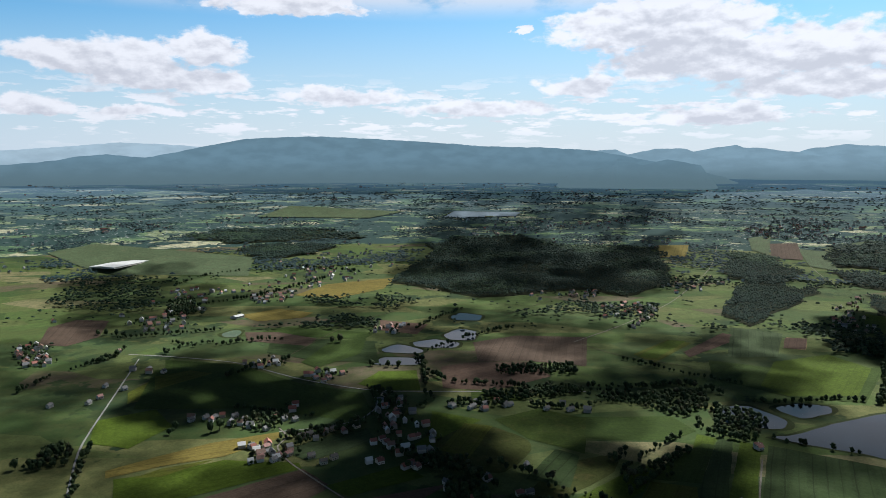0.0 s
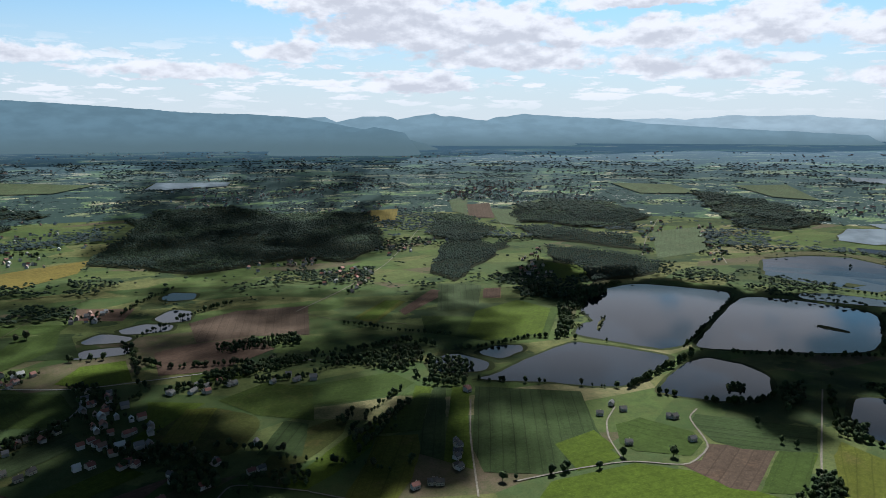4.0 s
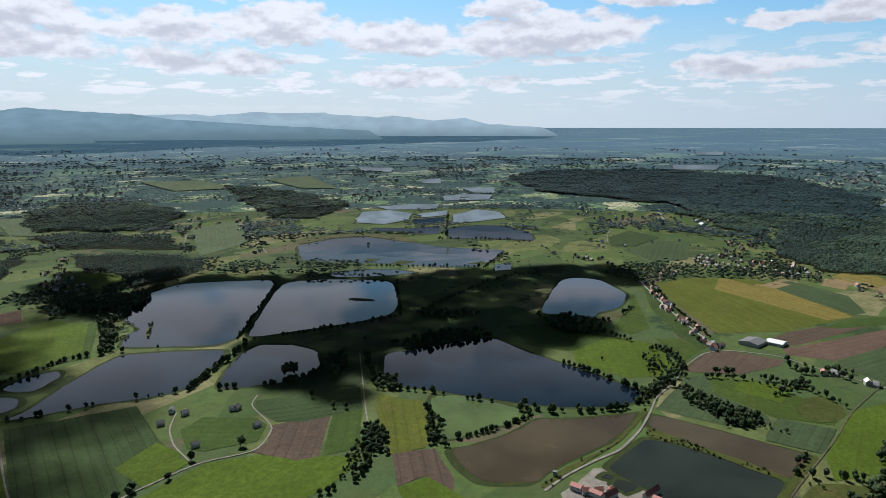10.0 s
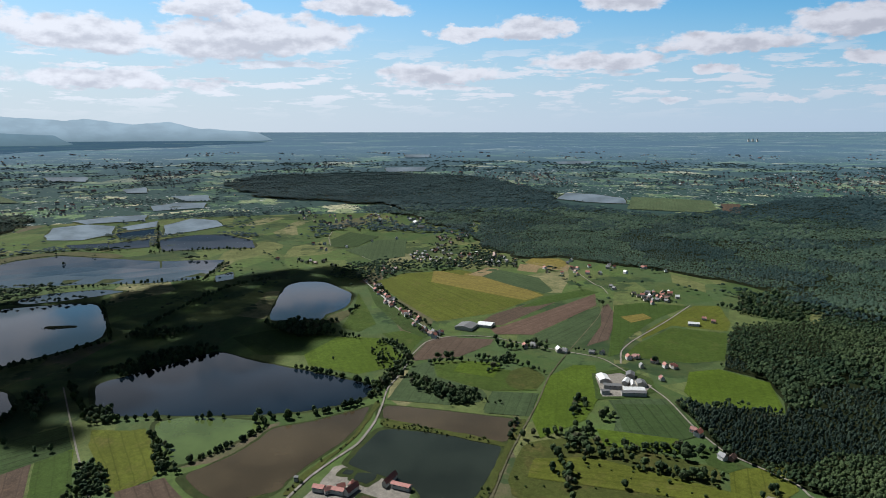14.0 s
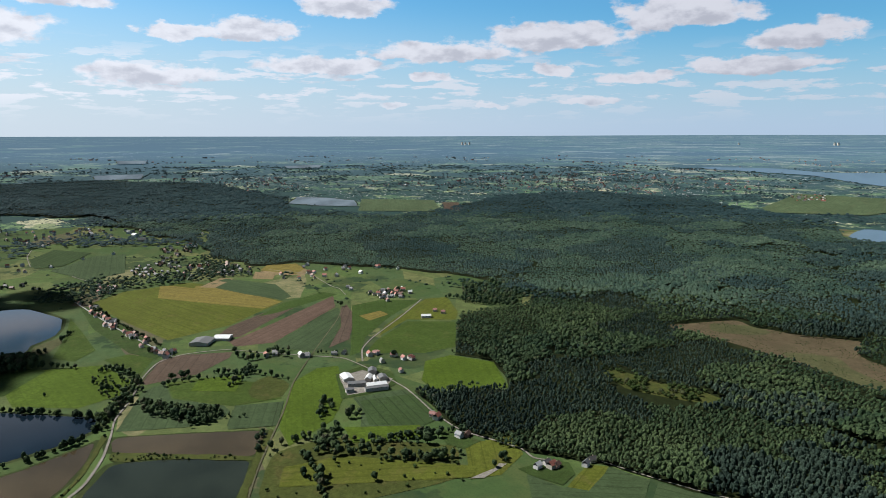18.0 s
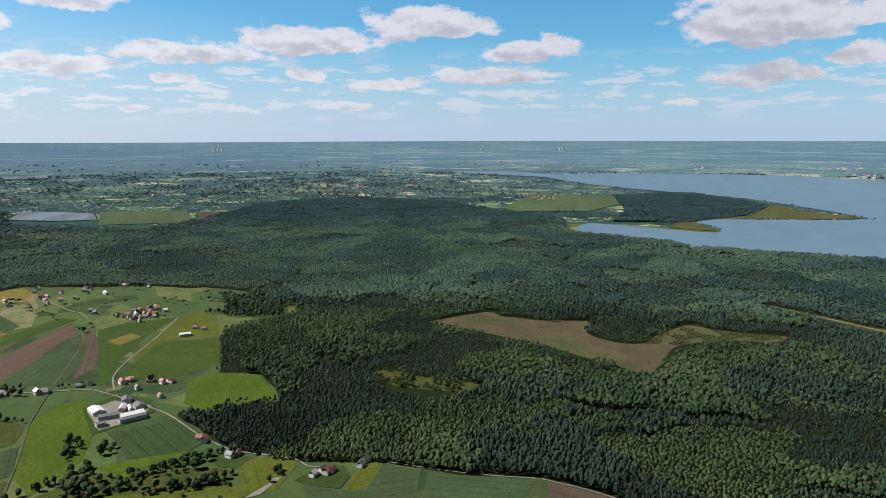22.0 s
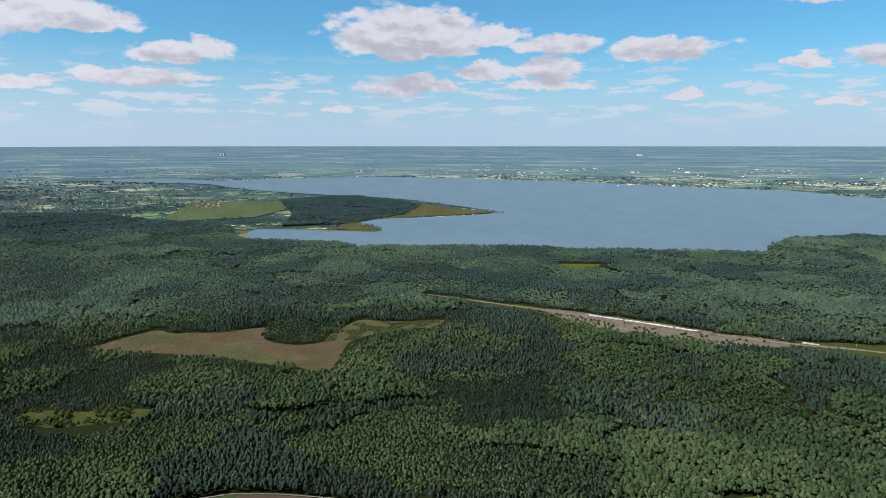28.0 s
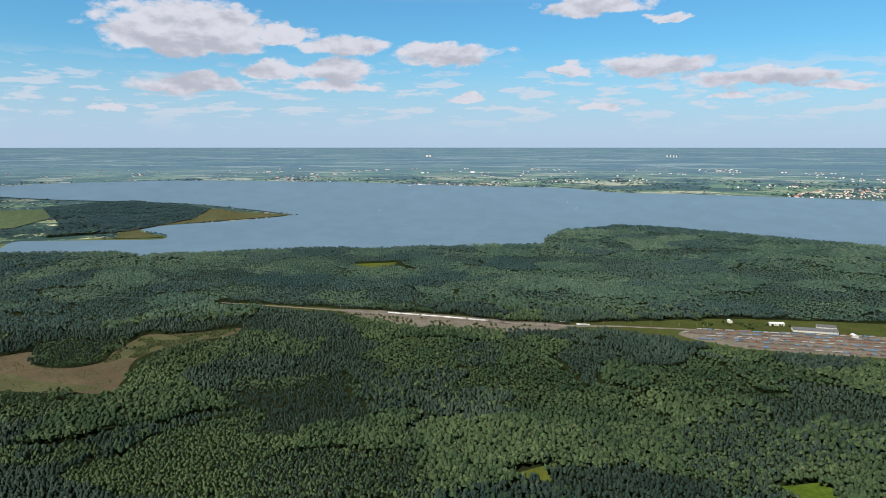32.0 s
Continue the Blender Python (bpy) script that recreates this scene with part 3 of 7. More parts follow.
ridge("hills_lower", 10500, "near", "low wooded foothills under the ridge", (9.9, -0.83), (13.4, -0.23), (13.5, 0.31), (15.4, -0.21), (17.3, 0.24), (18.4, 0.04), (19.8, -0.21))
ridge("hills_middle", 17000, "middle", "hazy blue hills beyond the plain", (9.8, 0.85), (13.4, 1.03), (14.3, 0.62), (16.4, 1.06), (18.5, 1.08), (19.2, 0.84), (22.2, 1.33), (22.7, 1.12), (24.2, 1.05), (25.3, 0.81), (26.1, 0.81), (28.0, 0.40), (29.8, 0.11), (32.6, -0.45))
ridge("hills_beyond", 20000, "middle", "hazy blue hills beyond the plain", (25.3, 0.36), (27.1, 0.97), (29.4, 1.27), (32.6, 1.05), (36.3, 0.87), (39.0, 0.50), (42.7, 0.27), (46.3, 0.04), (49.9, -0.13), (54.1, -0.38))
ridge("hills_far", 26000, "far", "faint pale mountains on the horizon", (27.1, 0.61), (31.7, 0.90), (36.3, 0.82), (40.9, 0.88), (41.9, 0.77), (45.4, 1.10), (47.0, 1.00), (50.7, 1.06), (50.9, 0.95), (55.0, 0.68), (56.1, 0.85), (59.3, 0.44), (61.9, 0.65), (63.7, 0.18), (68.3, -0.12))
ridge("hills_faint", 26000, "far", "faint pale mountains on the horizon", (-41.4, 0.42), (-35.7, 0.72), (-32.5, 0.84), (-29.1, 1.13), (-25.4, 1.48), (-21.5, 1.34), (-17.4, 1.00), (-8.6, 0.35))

# ---- trees ----
def ico(rng, squash=0.2):
    t = (1 + 5 ** 0.5) / 2
    v = np.array([(-1, t, 0), (1, t, 0), (-1, -t, 0), (1, -t, 0), (0, -1, t), (0, 1, t), (0, -1, -t), (0, 1, -t), (t, 0, -1), (t, 0, 1), (-t, 0, -1), (-t, 0, 1)])
    v = v / np.linalg.norm(v[0]) * (1 + rng.uniform(-squash, squash, (12, 1)))
    f = np.array([(0, 11, 5), (0, 5, 1), (0, 1, 7), (0, 7, 10), (0, 10, 11), (1, 5, 9), (5, 11, 4), (11, 10, 2), (10, 7, 6), (7, 1, 8),
                  (3, 9, 4), (3, 4, 2), (3, 2, 6), (3, 6, 8), (3, 8, 9), (4, 9, 5), (2, 4, 11), (6, 2, 10), (8, 6, 7), (9, 8, 1)])
    return v, f


def crown_shape(rng, clumps, shape="round", trunk=False, lobes=1):
    """A crown of unit radius, standing on z = 0 and about 2.6 high: lumps of leaves with loose sprays round them."""
    vs, fs, n = [], [], 0

    def add(v, f):
        nonlocal n
        vs.append(v), fs.append(np.asarray(f) + n)
        n += len(v)

    if shape == "tent":
        # the top of a far crown
        m = 6
        v = np.array([(rng.uniform(-0.15, 0.15), rng.uniform(-0.15, 0.15), 2.6)] + [(rng.uniform(0.8, 1.2) * math.cos(6.283 * k / m), rng.uniform(0.8, 1.2) * math.sin(6.283 * k / m), rng.uniform(1.3, 2.0)) for k in range(m)])
        return v, np.array([(0, 1 + k, 1 + (k + 1) % m) for k in range(m)])
    if shape in ("dome", "cone"):
        # a rounded crown of few faces, for the very many trees of a wood
        m = 5 if clumps else 4
        rings = [[(r * rng.uniform(0.75, 1.25) * math.cos(6.283 * (k + o) / m), r * rng.uniform(0.75, 1.25) * math.sin(6.283 * (k + o) / m), z + rng.uniform(-0.22, 0.22)) for k in range(m)] for r, z, o in (((0.62, 2.40, 0.0), (1.0, 1.78, 0.5)) if shape == "dome" else ((0.60, 2.28, 0.0), (0.92, 1.50, 0.5)))]
        v = np.array([(rng.uniform(-0.18, 0.18), rng.uniform(-0.18, 0.18), 2.6)] + rings[0] + rings[1])
        f = [(0, 1 + k, 1 + (k + 1) % m) for k in range(m)]
        for k in range(m):
            f += [(1 + k, 1 + m + k, 1 + (k + 1) % m), (1 + (k + 1) % m, 1 + m + k, 1 + m + (k + 1) % m)]
        add(v, f)
        cen = []
        bits, clumps = clumps, 0
        for _ in range(bits):
            w = rng.uniform(0, 6.283)
            z = rng.uniform(1.0, 2.4)
            r = (2.75 - z) / 1.75 * rng.uniform(0.75, 1.1)
            c = np.array((r * math.cos(w), r * math.sin(w), z))
            d3 = rng.normal(0, 0.3, (3, 3))
            add(c + d3, [(0, 1, 2)])
        return np.vstack(vs), np.vstack(fs)
    if shape == "spire":
        cen = [(0, 0, 1.3, 0.72, 1.35)]
    elif lobes == 1:
        cen = [(0, 0, 1.55, 0.9, 1.1)]
    else:
        cen = [(0, 0, 1.5, 0.8, 1.05)] + [(0.5 * math.cos(k * 6.28 / (lobes - 1) + 0.4), 0.5 * math.sin(k * 6.28 / (lobes - 1) + 0.4), rng.uniform(1.0, 1.7), rng.uniform(0.45, 0.6), rng.uniform(0.45, 0.7)) for k in range(lobes - 1)]
    for x, y, z, r, h in cen:
        v, f = ico(rng, 0.22)
        v = v * (r, r, h) + (x, y, z)
        if shape == "spire":
            v[:, :2] *= np.clip(1.35 - v[:, 2:3] / 2.9, 0.1, 1.2)
        add(v, f)
    for _ in range(clumps):
        x, y, z, r, h = cen[rng.integers(len(cen))]
        w = rng.normal(size=3)
        w[2] = w[2] * 0.8 + 0.25
        w /= np.linalg.norm(w)
        c = w * (r, r, h) * rng.uniform(0.85, 1.12) + (x, y, z)
        if shape == "spire":
            c[:2] *= np.clip(1.35 - c[2] / 2.9, 0.1, 1.2)
        s = rng.uniform(0.22, 0.42)
        a = rng.normal(size=3)
        a = np.cross(w, a) / np.linalg.norm(np.cross(w, a))
        b = np.cross(w, a) + w * rng.uniform(-0.5, 0.5)
        add(np.array([c + a * s, c + b * s - a * s * 0.5, c - b * s - a * s * 0.4]), [(0, 1, 2)])
    if trunk:
        k = np.array([(math.cos(t), math.sin(t)) for t in (0, 2.1, 4.2)])
        add(np.vstack([np.c_[k * 0.10, np.zeros(3)], np.c_[k * 0.06, np.full(3, 1.0)]]), [(0, 1, 4), (0, 4, 3), (1, 2, 5), (1, 5, 4), (2, 0, 3), (2, 3, 5)])
    return np.vstack(vs), np.vstack(fs)


def stand(name, xy, height, mat, clumps, label, category, seed=1, shape="round", trunk=False, variants=5, lobes=1, ground=0.0, tones=None, broad=1.0):
    """Very many trees as one mesh: heights in metres, crowns about 0.38 of the height in radius."""
    rng = np.random.default_rng(seed)
    xy = np.asarray(xy, float)
    height = np.broadcast_to(height, len(xy)) * rng.uniform(0.62, 1.30, len(xy))
    tones = rng.uniform(0, 1, len(xy)) if tones is None else tones
    which = rng.integers(0, variants, len(xy))
    V, F, T, n = [], [], [], 0
    for k in range(variants):
        tv, tf = crown_shape(rng, clumps, shape, trunk, lobes)
        m = which == k
        c = int(m.sum())
        if not c:
            continue
        a = rng.uniform(0, 6.283, c)
        wide = height[m] * rng.uniform(0.30, 0.44, c) * (0.75 if shape == "spire" else 1) * broad
        x = (tv[None, :, 0] * np.cos(a)[:, None] - tv[None, :, 1] * np.sin(a)[:, None]) * wide[:, None] + xy[m, 0:1]
        y = (tv[None, :, 0] * np.sin(a)[:, None] + tv[None, :, 1] * np.cos(a)[:, None]) * wide[:, None] + xy[m, 1:2]
        z = tv[None, :, 2] / 2.6 * height[m][:, None] + ground
        V.append(np.stack([x, y, z], -1).reshape(-1, 3))
        F.append((tf[None] + (np.arange(c) * len(tv))[:, None, None]).reshape(-1, 3) + n)
        T.append(np.repeat(tones[m], len(tv)))
        n += c * len(tv)
    if not n:
        return None
    return tagged(link(name, lay(np.vstack(V)), np.vstack(F), mat, smooth=shape == "tent", tone=np.concatenate(T)), label, category, kind="stuff")


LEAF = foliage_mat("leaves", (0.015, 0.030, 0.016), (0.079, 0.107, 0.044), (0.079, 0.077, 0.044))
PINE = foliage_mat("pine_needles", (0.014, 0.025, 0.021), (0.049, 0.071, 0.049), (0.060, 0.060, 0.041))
# leaves of the farther trees, with blue haze painted into the colour
FARLEAF = foliage_mat("hazed_far_leaves", (0.013, 0.027, 0.031), (0.031, 0.052, 0.053), (0.043, 0.053, 0.052))
MIDLEAF = foliage_mat("hazed_wood_leaves", (0.021, 0.040, 0.032), (0.070, 0.100, 0.062), (0.073, 0.077, 0.056))
MIDPINE = foliage_mat("hazed_wood_needles", (0.015, 0.030, 0.030), (0.045, 0.067, 0.055), (0.056, 0.062, 0.052))

# darker leaf copies, with the tone of backlit trees put into the colour
BACKLITPINE = foliage_mat("backlit_needles", (0.009, 0.020, 0.017), (0.028, 0.048, 0.034), (0.034, 0.044, 0.032))
BACKLITLEAF = foliage_mat("backlit_leaves", (0.012, 0.027, 0.018), (0.046, 0.070, 0.036), (0.05, 0.056, 0.036))

CLEAR = []      # outlines that stay free of forest trees



def scatter(outline, spacing, rng, near=0.0, far=1e9, jitter=0.45, blur=0.0):
    o = np.asarray(outline, float)
    lo, hi = o.min(0), o.max(0)
    gx, gy = np.meshgrid(np.arange(lo[0], hi[0], spacing), np.arange(lo[1], hi[1], spacing * 0.87))
    gx = gx + (np.arange(gx.shape[0]) % 2)[:, None] * spacing / 2
    x, y = gx.ravel(), gy.ravel()
    x = x + rng.uniform(-jitter, jitter, len(x)) * spacing
    y = y + rng.uniform(-jitter, jitter, len(y)) * spacing
    d = np.hypot(x - E0[0], y - E0[1]) * (1 + rng.uniform(-blur, blur, len(x)))
    ok = (d >= near) & (d < far)
    x, y = x[ok], y[ok]
    ok = inside(o, x, y)
    x, y = x[ok], y[ok]
    if CLEAR and len(x):
        w = np.array([noise.noise_vector((a / 45, b / 45, 6.0))[:2] for a, b in zip(x, y)]) * 24
        ok = np.ones(len(x), bool)
        for c in CLEAR:
            ok &= ~inside(c, x + w[:, 0], y + w[:, 1])
        x, y = x[ok], y[ok]
    return np.c_[x, y]


WATERS = []


def pond(key, label, *pts):
    mid = np.mean(pts, 0)
    d = np.hypot(*(mid - E0[:2]))
    if key != "lake":
        size = np.hypot(*(np.array(pts) - mid).T).mean()
        sheet("pond_bank", mid + (np.array(pts) - mid) * (1 + (6 + d * 0.002) / size), field("bank"), "grassy dike round the pond", "dike", wander=2.5, round_off=True)
    WATERS.append((key, label, pts))


def fill_ponds():
    """The water itself, above all the dikes."""
    for key, label, pts in WATERS:
        d = np.hypot(*(np.mean(pts, 0) - E0[:2]))
        # drawn-in far ponds mirror the wrong way, so their sky reflection is painted
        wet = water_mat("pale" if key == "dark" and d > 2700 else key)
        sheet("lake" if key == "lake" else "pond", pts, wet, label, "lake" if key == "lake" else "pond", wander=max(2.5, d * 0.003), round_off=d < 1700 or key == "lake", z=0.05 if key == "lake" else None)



def ragged(pts):
    """A wood's outline with bays and spurs along its far edges."""
    out = []
    for x, y in softened(pts, 45.0, 0.0, False):
        d = math.hypot(x - E0[0], y - E0[1])
        k = 75.0 * min(max((d - 1300) / 1500, 0.0), 1.0) * (1.0 if y > -1100 else 0.0)
        w = noise.noise_vector((x / 130, y / 130, 2.2)) + 0.5 * noise.noise_vector((x / 50, y / 50, 4.2))
        out.append((x + w[0] * k, y + w[1] * k))
    return out


def wood(label, *pts):
    """Woodland: its floor, coloured as dark as canopy shade, and its trees, thinner, plainer and bluer with distance.
    """
    rng = np.random.default_rng(len(pts) * 7 + int(abs(pts[0][0])))
    if max(p[1] for p in pts) > -1200:
        pts = ragged(pts)
    sheet("woodland_floor", pts, field("floor"), "leaf litter beneath the trees, coloured dark as shade", "forest floor", wander=6.0)
    seed = int(abs(pts[0][0] * 3 + pts[0][1]))
    for near, far, gap, clumps, tall in ((0, 940, 4.7, 4, 10.0), (940, 1500, 5.7, 0, 10.0), (1500, 2300, 7.4, -1, 10.5), (2300, 3100, 10.0, -1, 11.5), (3100, 6100, 16.0, -1, 13.0)):
        xy = scatter(pts, gap, rng, near, far, blur=0.06)
        if not len(xy):
            continue
        # stands of broadleaf and of pine, each of its own age and tone, with narrow rides between some
        cells = [noise.voronoi((x / 150 + 0.35 * noise.noise((x / 70, y / 70, 1.0)), y / 150 + 0.35 * noise.noise((x / 70, y / 70, 5.0)), 0.5)) for x, y in xy]
        code = np.array([c[1][0][0] * 12.9898 + c[1][0][1] * 78.233 for c in cells])
        rim = np.array([c[0][1] - c[0][0] for c in cells])
        h1, h2, h3 = ((np.sin(code * k) * 43758.5453) % 1.0 for k in (1.0, 1.7, 2.3))
        keep = (rim > 0.022) | (h2 > 0.45)
        xy, h1, h2, h3 = xy[keep], h1[keep], h2[keep], h3[keep]
        s = h1 - 0.52 + rng.normal(0, 0.10, len(xy))
        h = tall * (0.72 + 0.5 * h3)
        tones = np.where(rng.uniform(0, 1, len(xy)) < 0.012, 0.92, np.clip(0.12 + 0.62 * h2 + rng.normal(0, 0.16, len(xy)), 0, 0.84))
        # farther tiers take the leaf colours with haze painted in
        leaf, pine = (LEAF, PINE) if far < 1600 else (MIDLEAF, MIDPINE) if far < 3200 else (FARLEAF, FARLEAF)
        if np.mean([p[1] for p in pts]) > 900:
            # the northern woods, seen against the sun: more conifers, backlit darkness painted into the leaves
            s, leaf, pine = s + 0.36, BACKLITLEAF, BACKLITPINE
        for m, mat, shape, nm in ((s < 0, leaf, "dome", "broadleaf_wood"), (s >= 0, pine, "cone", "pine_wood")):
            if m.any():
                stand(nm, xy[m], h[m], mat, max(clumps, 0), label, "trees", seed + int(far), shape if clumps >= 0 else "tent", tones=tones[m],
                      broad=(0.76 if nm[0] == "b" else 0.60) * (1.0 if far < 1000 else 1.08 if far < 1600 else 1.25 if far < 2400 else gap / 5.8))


# ---- yards and water ----
def farmland(key, label, *pts):
    d = np.hypot(*(np.mean(pts, 0) - E0[:2]))
    # far green fields take the colour with haze painted in
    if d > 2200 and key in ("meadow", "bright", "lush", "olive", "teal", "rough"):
        key = "hazed_green"
    natural = key in ("marsh", "reeds", "rough", "ballast")
    name = {"reeds": "reed_bed", "marsh": "marsh", "ballast": "railway_bed", "gravel": "yard", "garden": "garden"}.get(key, "field")
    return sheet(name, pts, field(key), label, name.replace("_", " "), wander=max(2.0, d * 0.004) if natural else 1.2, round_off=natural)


farmland("gravel", "pale gravel yard of the fish farm", (591, 209), (616, 202), (656, 196), (661, 188), (646, 154), (636, 121), (617, 105), (593, 105), (571, 158), (571, 197))
pond("dark", "broad fish pond mirroring pale clouds", (659, 997), (720, 1051), (747, 1052), (763, 1121), (831, 1204), (928, 1272), (1027, 1288), (1101, 1214), (1163, 1137), (1114, 1082), (916, 950), (798, 869), (750, 867), (714, 919))
pond("dark", "broad fish pond with a narrow reed island", (1160, 1101), (1242, 1017), (1302, 881), (1073, 721), (981, 749), (884, 803), (801, 854), (917, 935))
pond("dark", "long fish pond beside a tree-lined dike", (408, 862), (435, 864), (506, 903), (592, 943), (642, 957), (691, 904), (738, 837), (721, 815), (643, 778), (591, 753), (547, 770), (502, 808), (452, 832))
pond("dark", "small shallow pond among reeds", (369, 952), (397, 975), (432, 978), (460, 916), (441, 889), (395, 892), (365, 919))
pond("dark", "small triangular pond behind a dike", (460, 971), (508, 989), (550, 976), (538, 949), (481, 925))
pond("dark", "fish pond with a wooded islet", (662, 753), (746, 802), (789, 806), (816, 755), (811, 703), (761, 655), (724, 643), (675, 658), (642, 687), (618, 718))
pond("dark", "large dark blue fish pond ringed by trees", (853, 602), (906, 565), (1002, 502), (1014, 482), (975, 409), (945, 324), (918, 250), (892, 200), (858, 203), (821, 235), (792, 283), (775, 344), (766, 405), (762, 447), (751, 514), (780, 550))
pond("green", "shallow pond with opaque green water", (738, 448), (759, 427), (766, 380), (758, 314), (741, 309), (696, 329), (642, 360), (637, 372), (685, 411))
pond("brown", "muddy brown fish pond", (740, 299), (764, 259), (810, 207), (822, 194), (781, 193), (725, 200), (675, 218), (630, 234), (596, 239), (571, 290), (618, 352), (653, 322), (709, 301))
pond("brown", "narrow muddy brown fish pond", (828, 176), (827, 144), (814, 62), (806, 3), (789, 0), (733, 13), (752, 57), (767, 113), (788, 173))
pond("slate", "slate grey fish pond with weed at its edge", (756, 166), (755, 112), (740, 56), (726, 17), (671, 26), (606, 40), (587, 87), (609, 97), (626, 107), (643, 143), (663, 184), (698, 180))
pond("dark", "rounded lake mirroring a cloud", (1198, 478), (1331, 511), (1483, 547), (1544, 535), (1551, 470), (1446, 373), (1324, 356), (1256, 383), (1208, 379), (1218, 436))
pond("dark", "long pond with reed islets", (1551, 1402), (1701, 1391), (1790, 1320), (1765, 1108), (1751, 1000), (1794, 830), (1644, 791), (1538, 794), (1487, 881), (1463, 1005), (1406, 1150), (1384, 1242))
pond("dark", "narrow strip of water between dikes", (1284, 1069), (1360, 1039), (1412, 952), (1400, 880), (1325, 943), (1257, 1029))
pond("dark", "little pond beside a lane", (1583, 760), (1638, 738), (1558, 702), (1519, 729))
pond("dark", "distant pale fish pond", (2138, 1627), (2318, 1724), (2421, 1665), (2387, 1528), (2204, 1423), (2064, 1445), (2052, 1553))
pond("dark", "distant pale fish pond", (2509, 1788), (2686, 1689), (2736, 1598), (2558, 1507), (2438, 1677))
pond("dark", "distant pale fish pond", (2107, 1194), (2217, 1128), (2245, 1030), (2122, 881), (1998, 823), (1972, 922), (1902, 1076))
pond("dark", "distant pale fish pond", (2438, 1356), (2644, 1347), (2601, 1221), (2451, 1131), (2310, 1176), (2204, 1232))
pond("dark", "distant pale fish pond", (2011, 1310), (2124, 1238), (1963, 1148), (1913, 1246))
pond("dark", "distant pale fish pond", (2371, 1490), (2555, 1450), (2404, 1369), (2296, 1416))
pond("dark", "distant pale fish pond", (2211, 1415), (2354, 1348), (2211, 1270), (2114, 1340))
pond("dark", "distant pale fish pond", (1967, 1426), (2022, 1317), (1953, 1277), (1904, 1375))
pond("dark", "distant pale fish pond", (3064, 1764), (3226, 1714), (3237, 1571), (3028, 1484), (2880, 1651))
pond("dark", "distant pale fish pond", (3530, 1913), (3634, 1748), (3329, 1600), (3302, 1720))
pond("dark", "distant pale fish pond", (3904, 2415), (4084, 2368), (3723, 2157), (3685, 2258))
pond("dark", "distant pale fish pond", (4810, 3610), (4893, 3311), (4465, 3032), (4460, 3319))
pond("dark", "distant pale fish pond", (6496, 1342), (6669, 964), (5995, 883), (5866, 1188))
pond("dark", "distant pale fish pond", (10004, 1768), (9965, 1393), (9040, 1272), (8909, 1558))
pond("dark", "distant marsh pond beside the woods", (3658, -165), (3501, -313), (3443, -494), (3737, -521), (3940, -384), (4013, -231))
pond("dark", "distant pale pond", (7957, -331), (8163, -769), (7497, -676), (7441, -336))
pond("dark", "distant pale pond", (-140, 1277), (-108, 1320), (-54, 1277), (-63, 1248), (-128, 1256))
pond("dark", "small pale pond between tree rows", (-82, 1329), (-40, 1359), (15, 1330), (4, 1290), (-70, 1295))
pond("dark", "small pale pond between tree rows", (-24, 1388), (11, 1447), (52, 1427), (43, 1348), (-7, 1350))
pond("dark", "small pond beneath a row of trees", (-146, 1195), (-126, 1227), (-57, 1218), (-53, 1176), (-140, 1177))
pond("dark", "small pond between trees", (-7, 1569), (19, 1608), (70, 1578), (58, 1521), (-1, 1528))
pond("green", "small pale pond beside poplars", (-484, 1393), (-463, 1430), (-444, 1418), (-439, 1367), (-468, 1367))
pond("dark", "distant pale fish ponds", (-55, 4492), (21, 5039), (183, 4958), (483, 4908), (433, 4587), (55, 4420))
pond("lake", "wide blue-grey reservoir with wooded shores", (6527, -4714), (6130, -5280), (5187, -5081), (4996, -5953), (4339, -6565), (3729, -6767), (3006, -6773), (2170, -6688), (1382, -6472), (931, -6298), (1, -6122), (-310, -5584), (-810, -5493), (-1195, -5390), (-1555, -5294), (-2071, -5040), (-2487, -4855), (-1376, -2614), (-1157, -2733), (-915, -2872), (-697, -3024), (-496, -3210), (-228, -3270), (2, -3002), (85, -2703), (73, -2545), (199, -2504), (399, -2434), (630, -2345), (872, -2310), (1138, -2147), (1329, -2045), (1366, -2009), (1533, -2080), (1745, -2029), (1897, -1967), (2109, -2252), (1736, -2350), (1563, -2396), (1569, -2493), (1854, -2687), (1849, -2825), (1555, -3149), (1406, -3426), (2172, -3896), (2662, -4046), (3417, -4081), (4073, -4261), (4948, -4694), (5355, -4613), (6199, -4477))
pond("slate", "rectangular fish basin with dark water", (632, 170), (646, 168), (647, 148), (635, 146), (622, 152))
pond("slate", "small dark fish basin", (642, 184), (652, 181), (651, 172), (641, 173))
pond("brown", "muddy fish basin beside the yard", (594, 153), (602, 151), (596, 134), (585, 134))
fill_ponds()


# ---- woods ----
CLEAR.append([(1091, -734), (1093, -787), (1088, -896), (1032, -894), (955, -946), (911, -1018), (846, -938), (770, -941), (742, -973), (771, -1065), (778, -1153), (703, -1167), (614, -1241), (594, -1157), (661, -1081), (683, -994), (638, -900), (614, -843), (648, -822), (711, -839), (831, -798), (906, -785), (998, -756)])
CLEAR.append([(777, -1443), (480, -1431), (348, -1430), (219, -1418), (94, -1382), (-23, -1381), (-139, -1429), (-316, -1483), (-410, -1502), (-672, -1510), (-800, -1490), (-652, -1194), (-552, -1216), (-406, -1218), (-239, -1278), (-132, -1331), (-24, -1327), (104, -1277), (309, -1291), (424, -1353), (589, -1381), (756, -1405)])
CLEAR.append([(897, -496), (882, -533), (833, -549), (768, -602), (716, -601), (713, -540), (777, -477)])
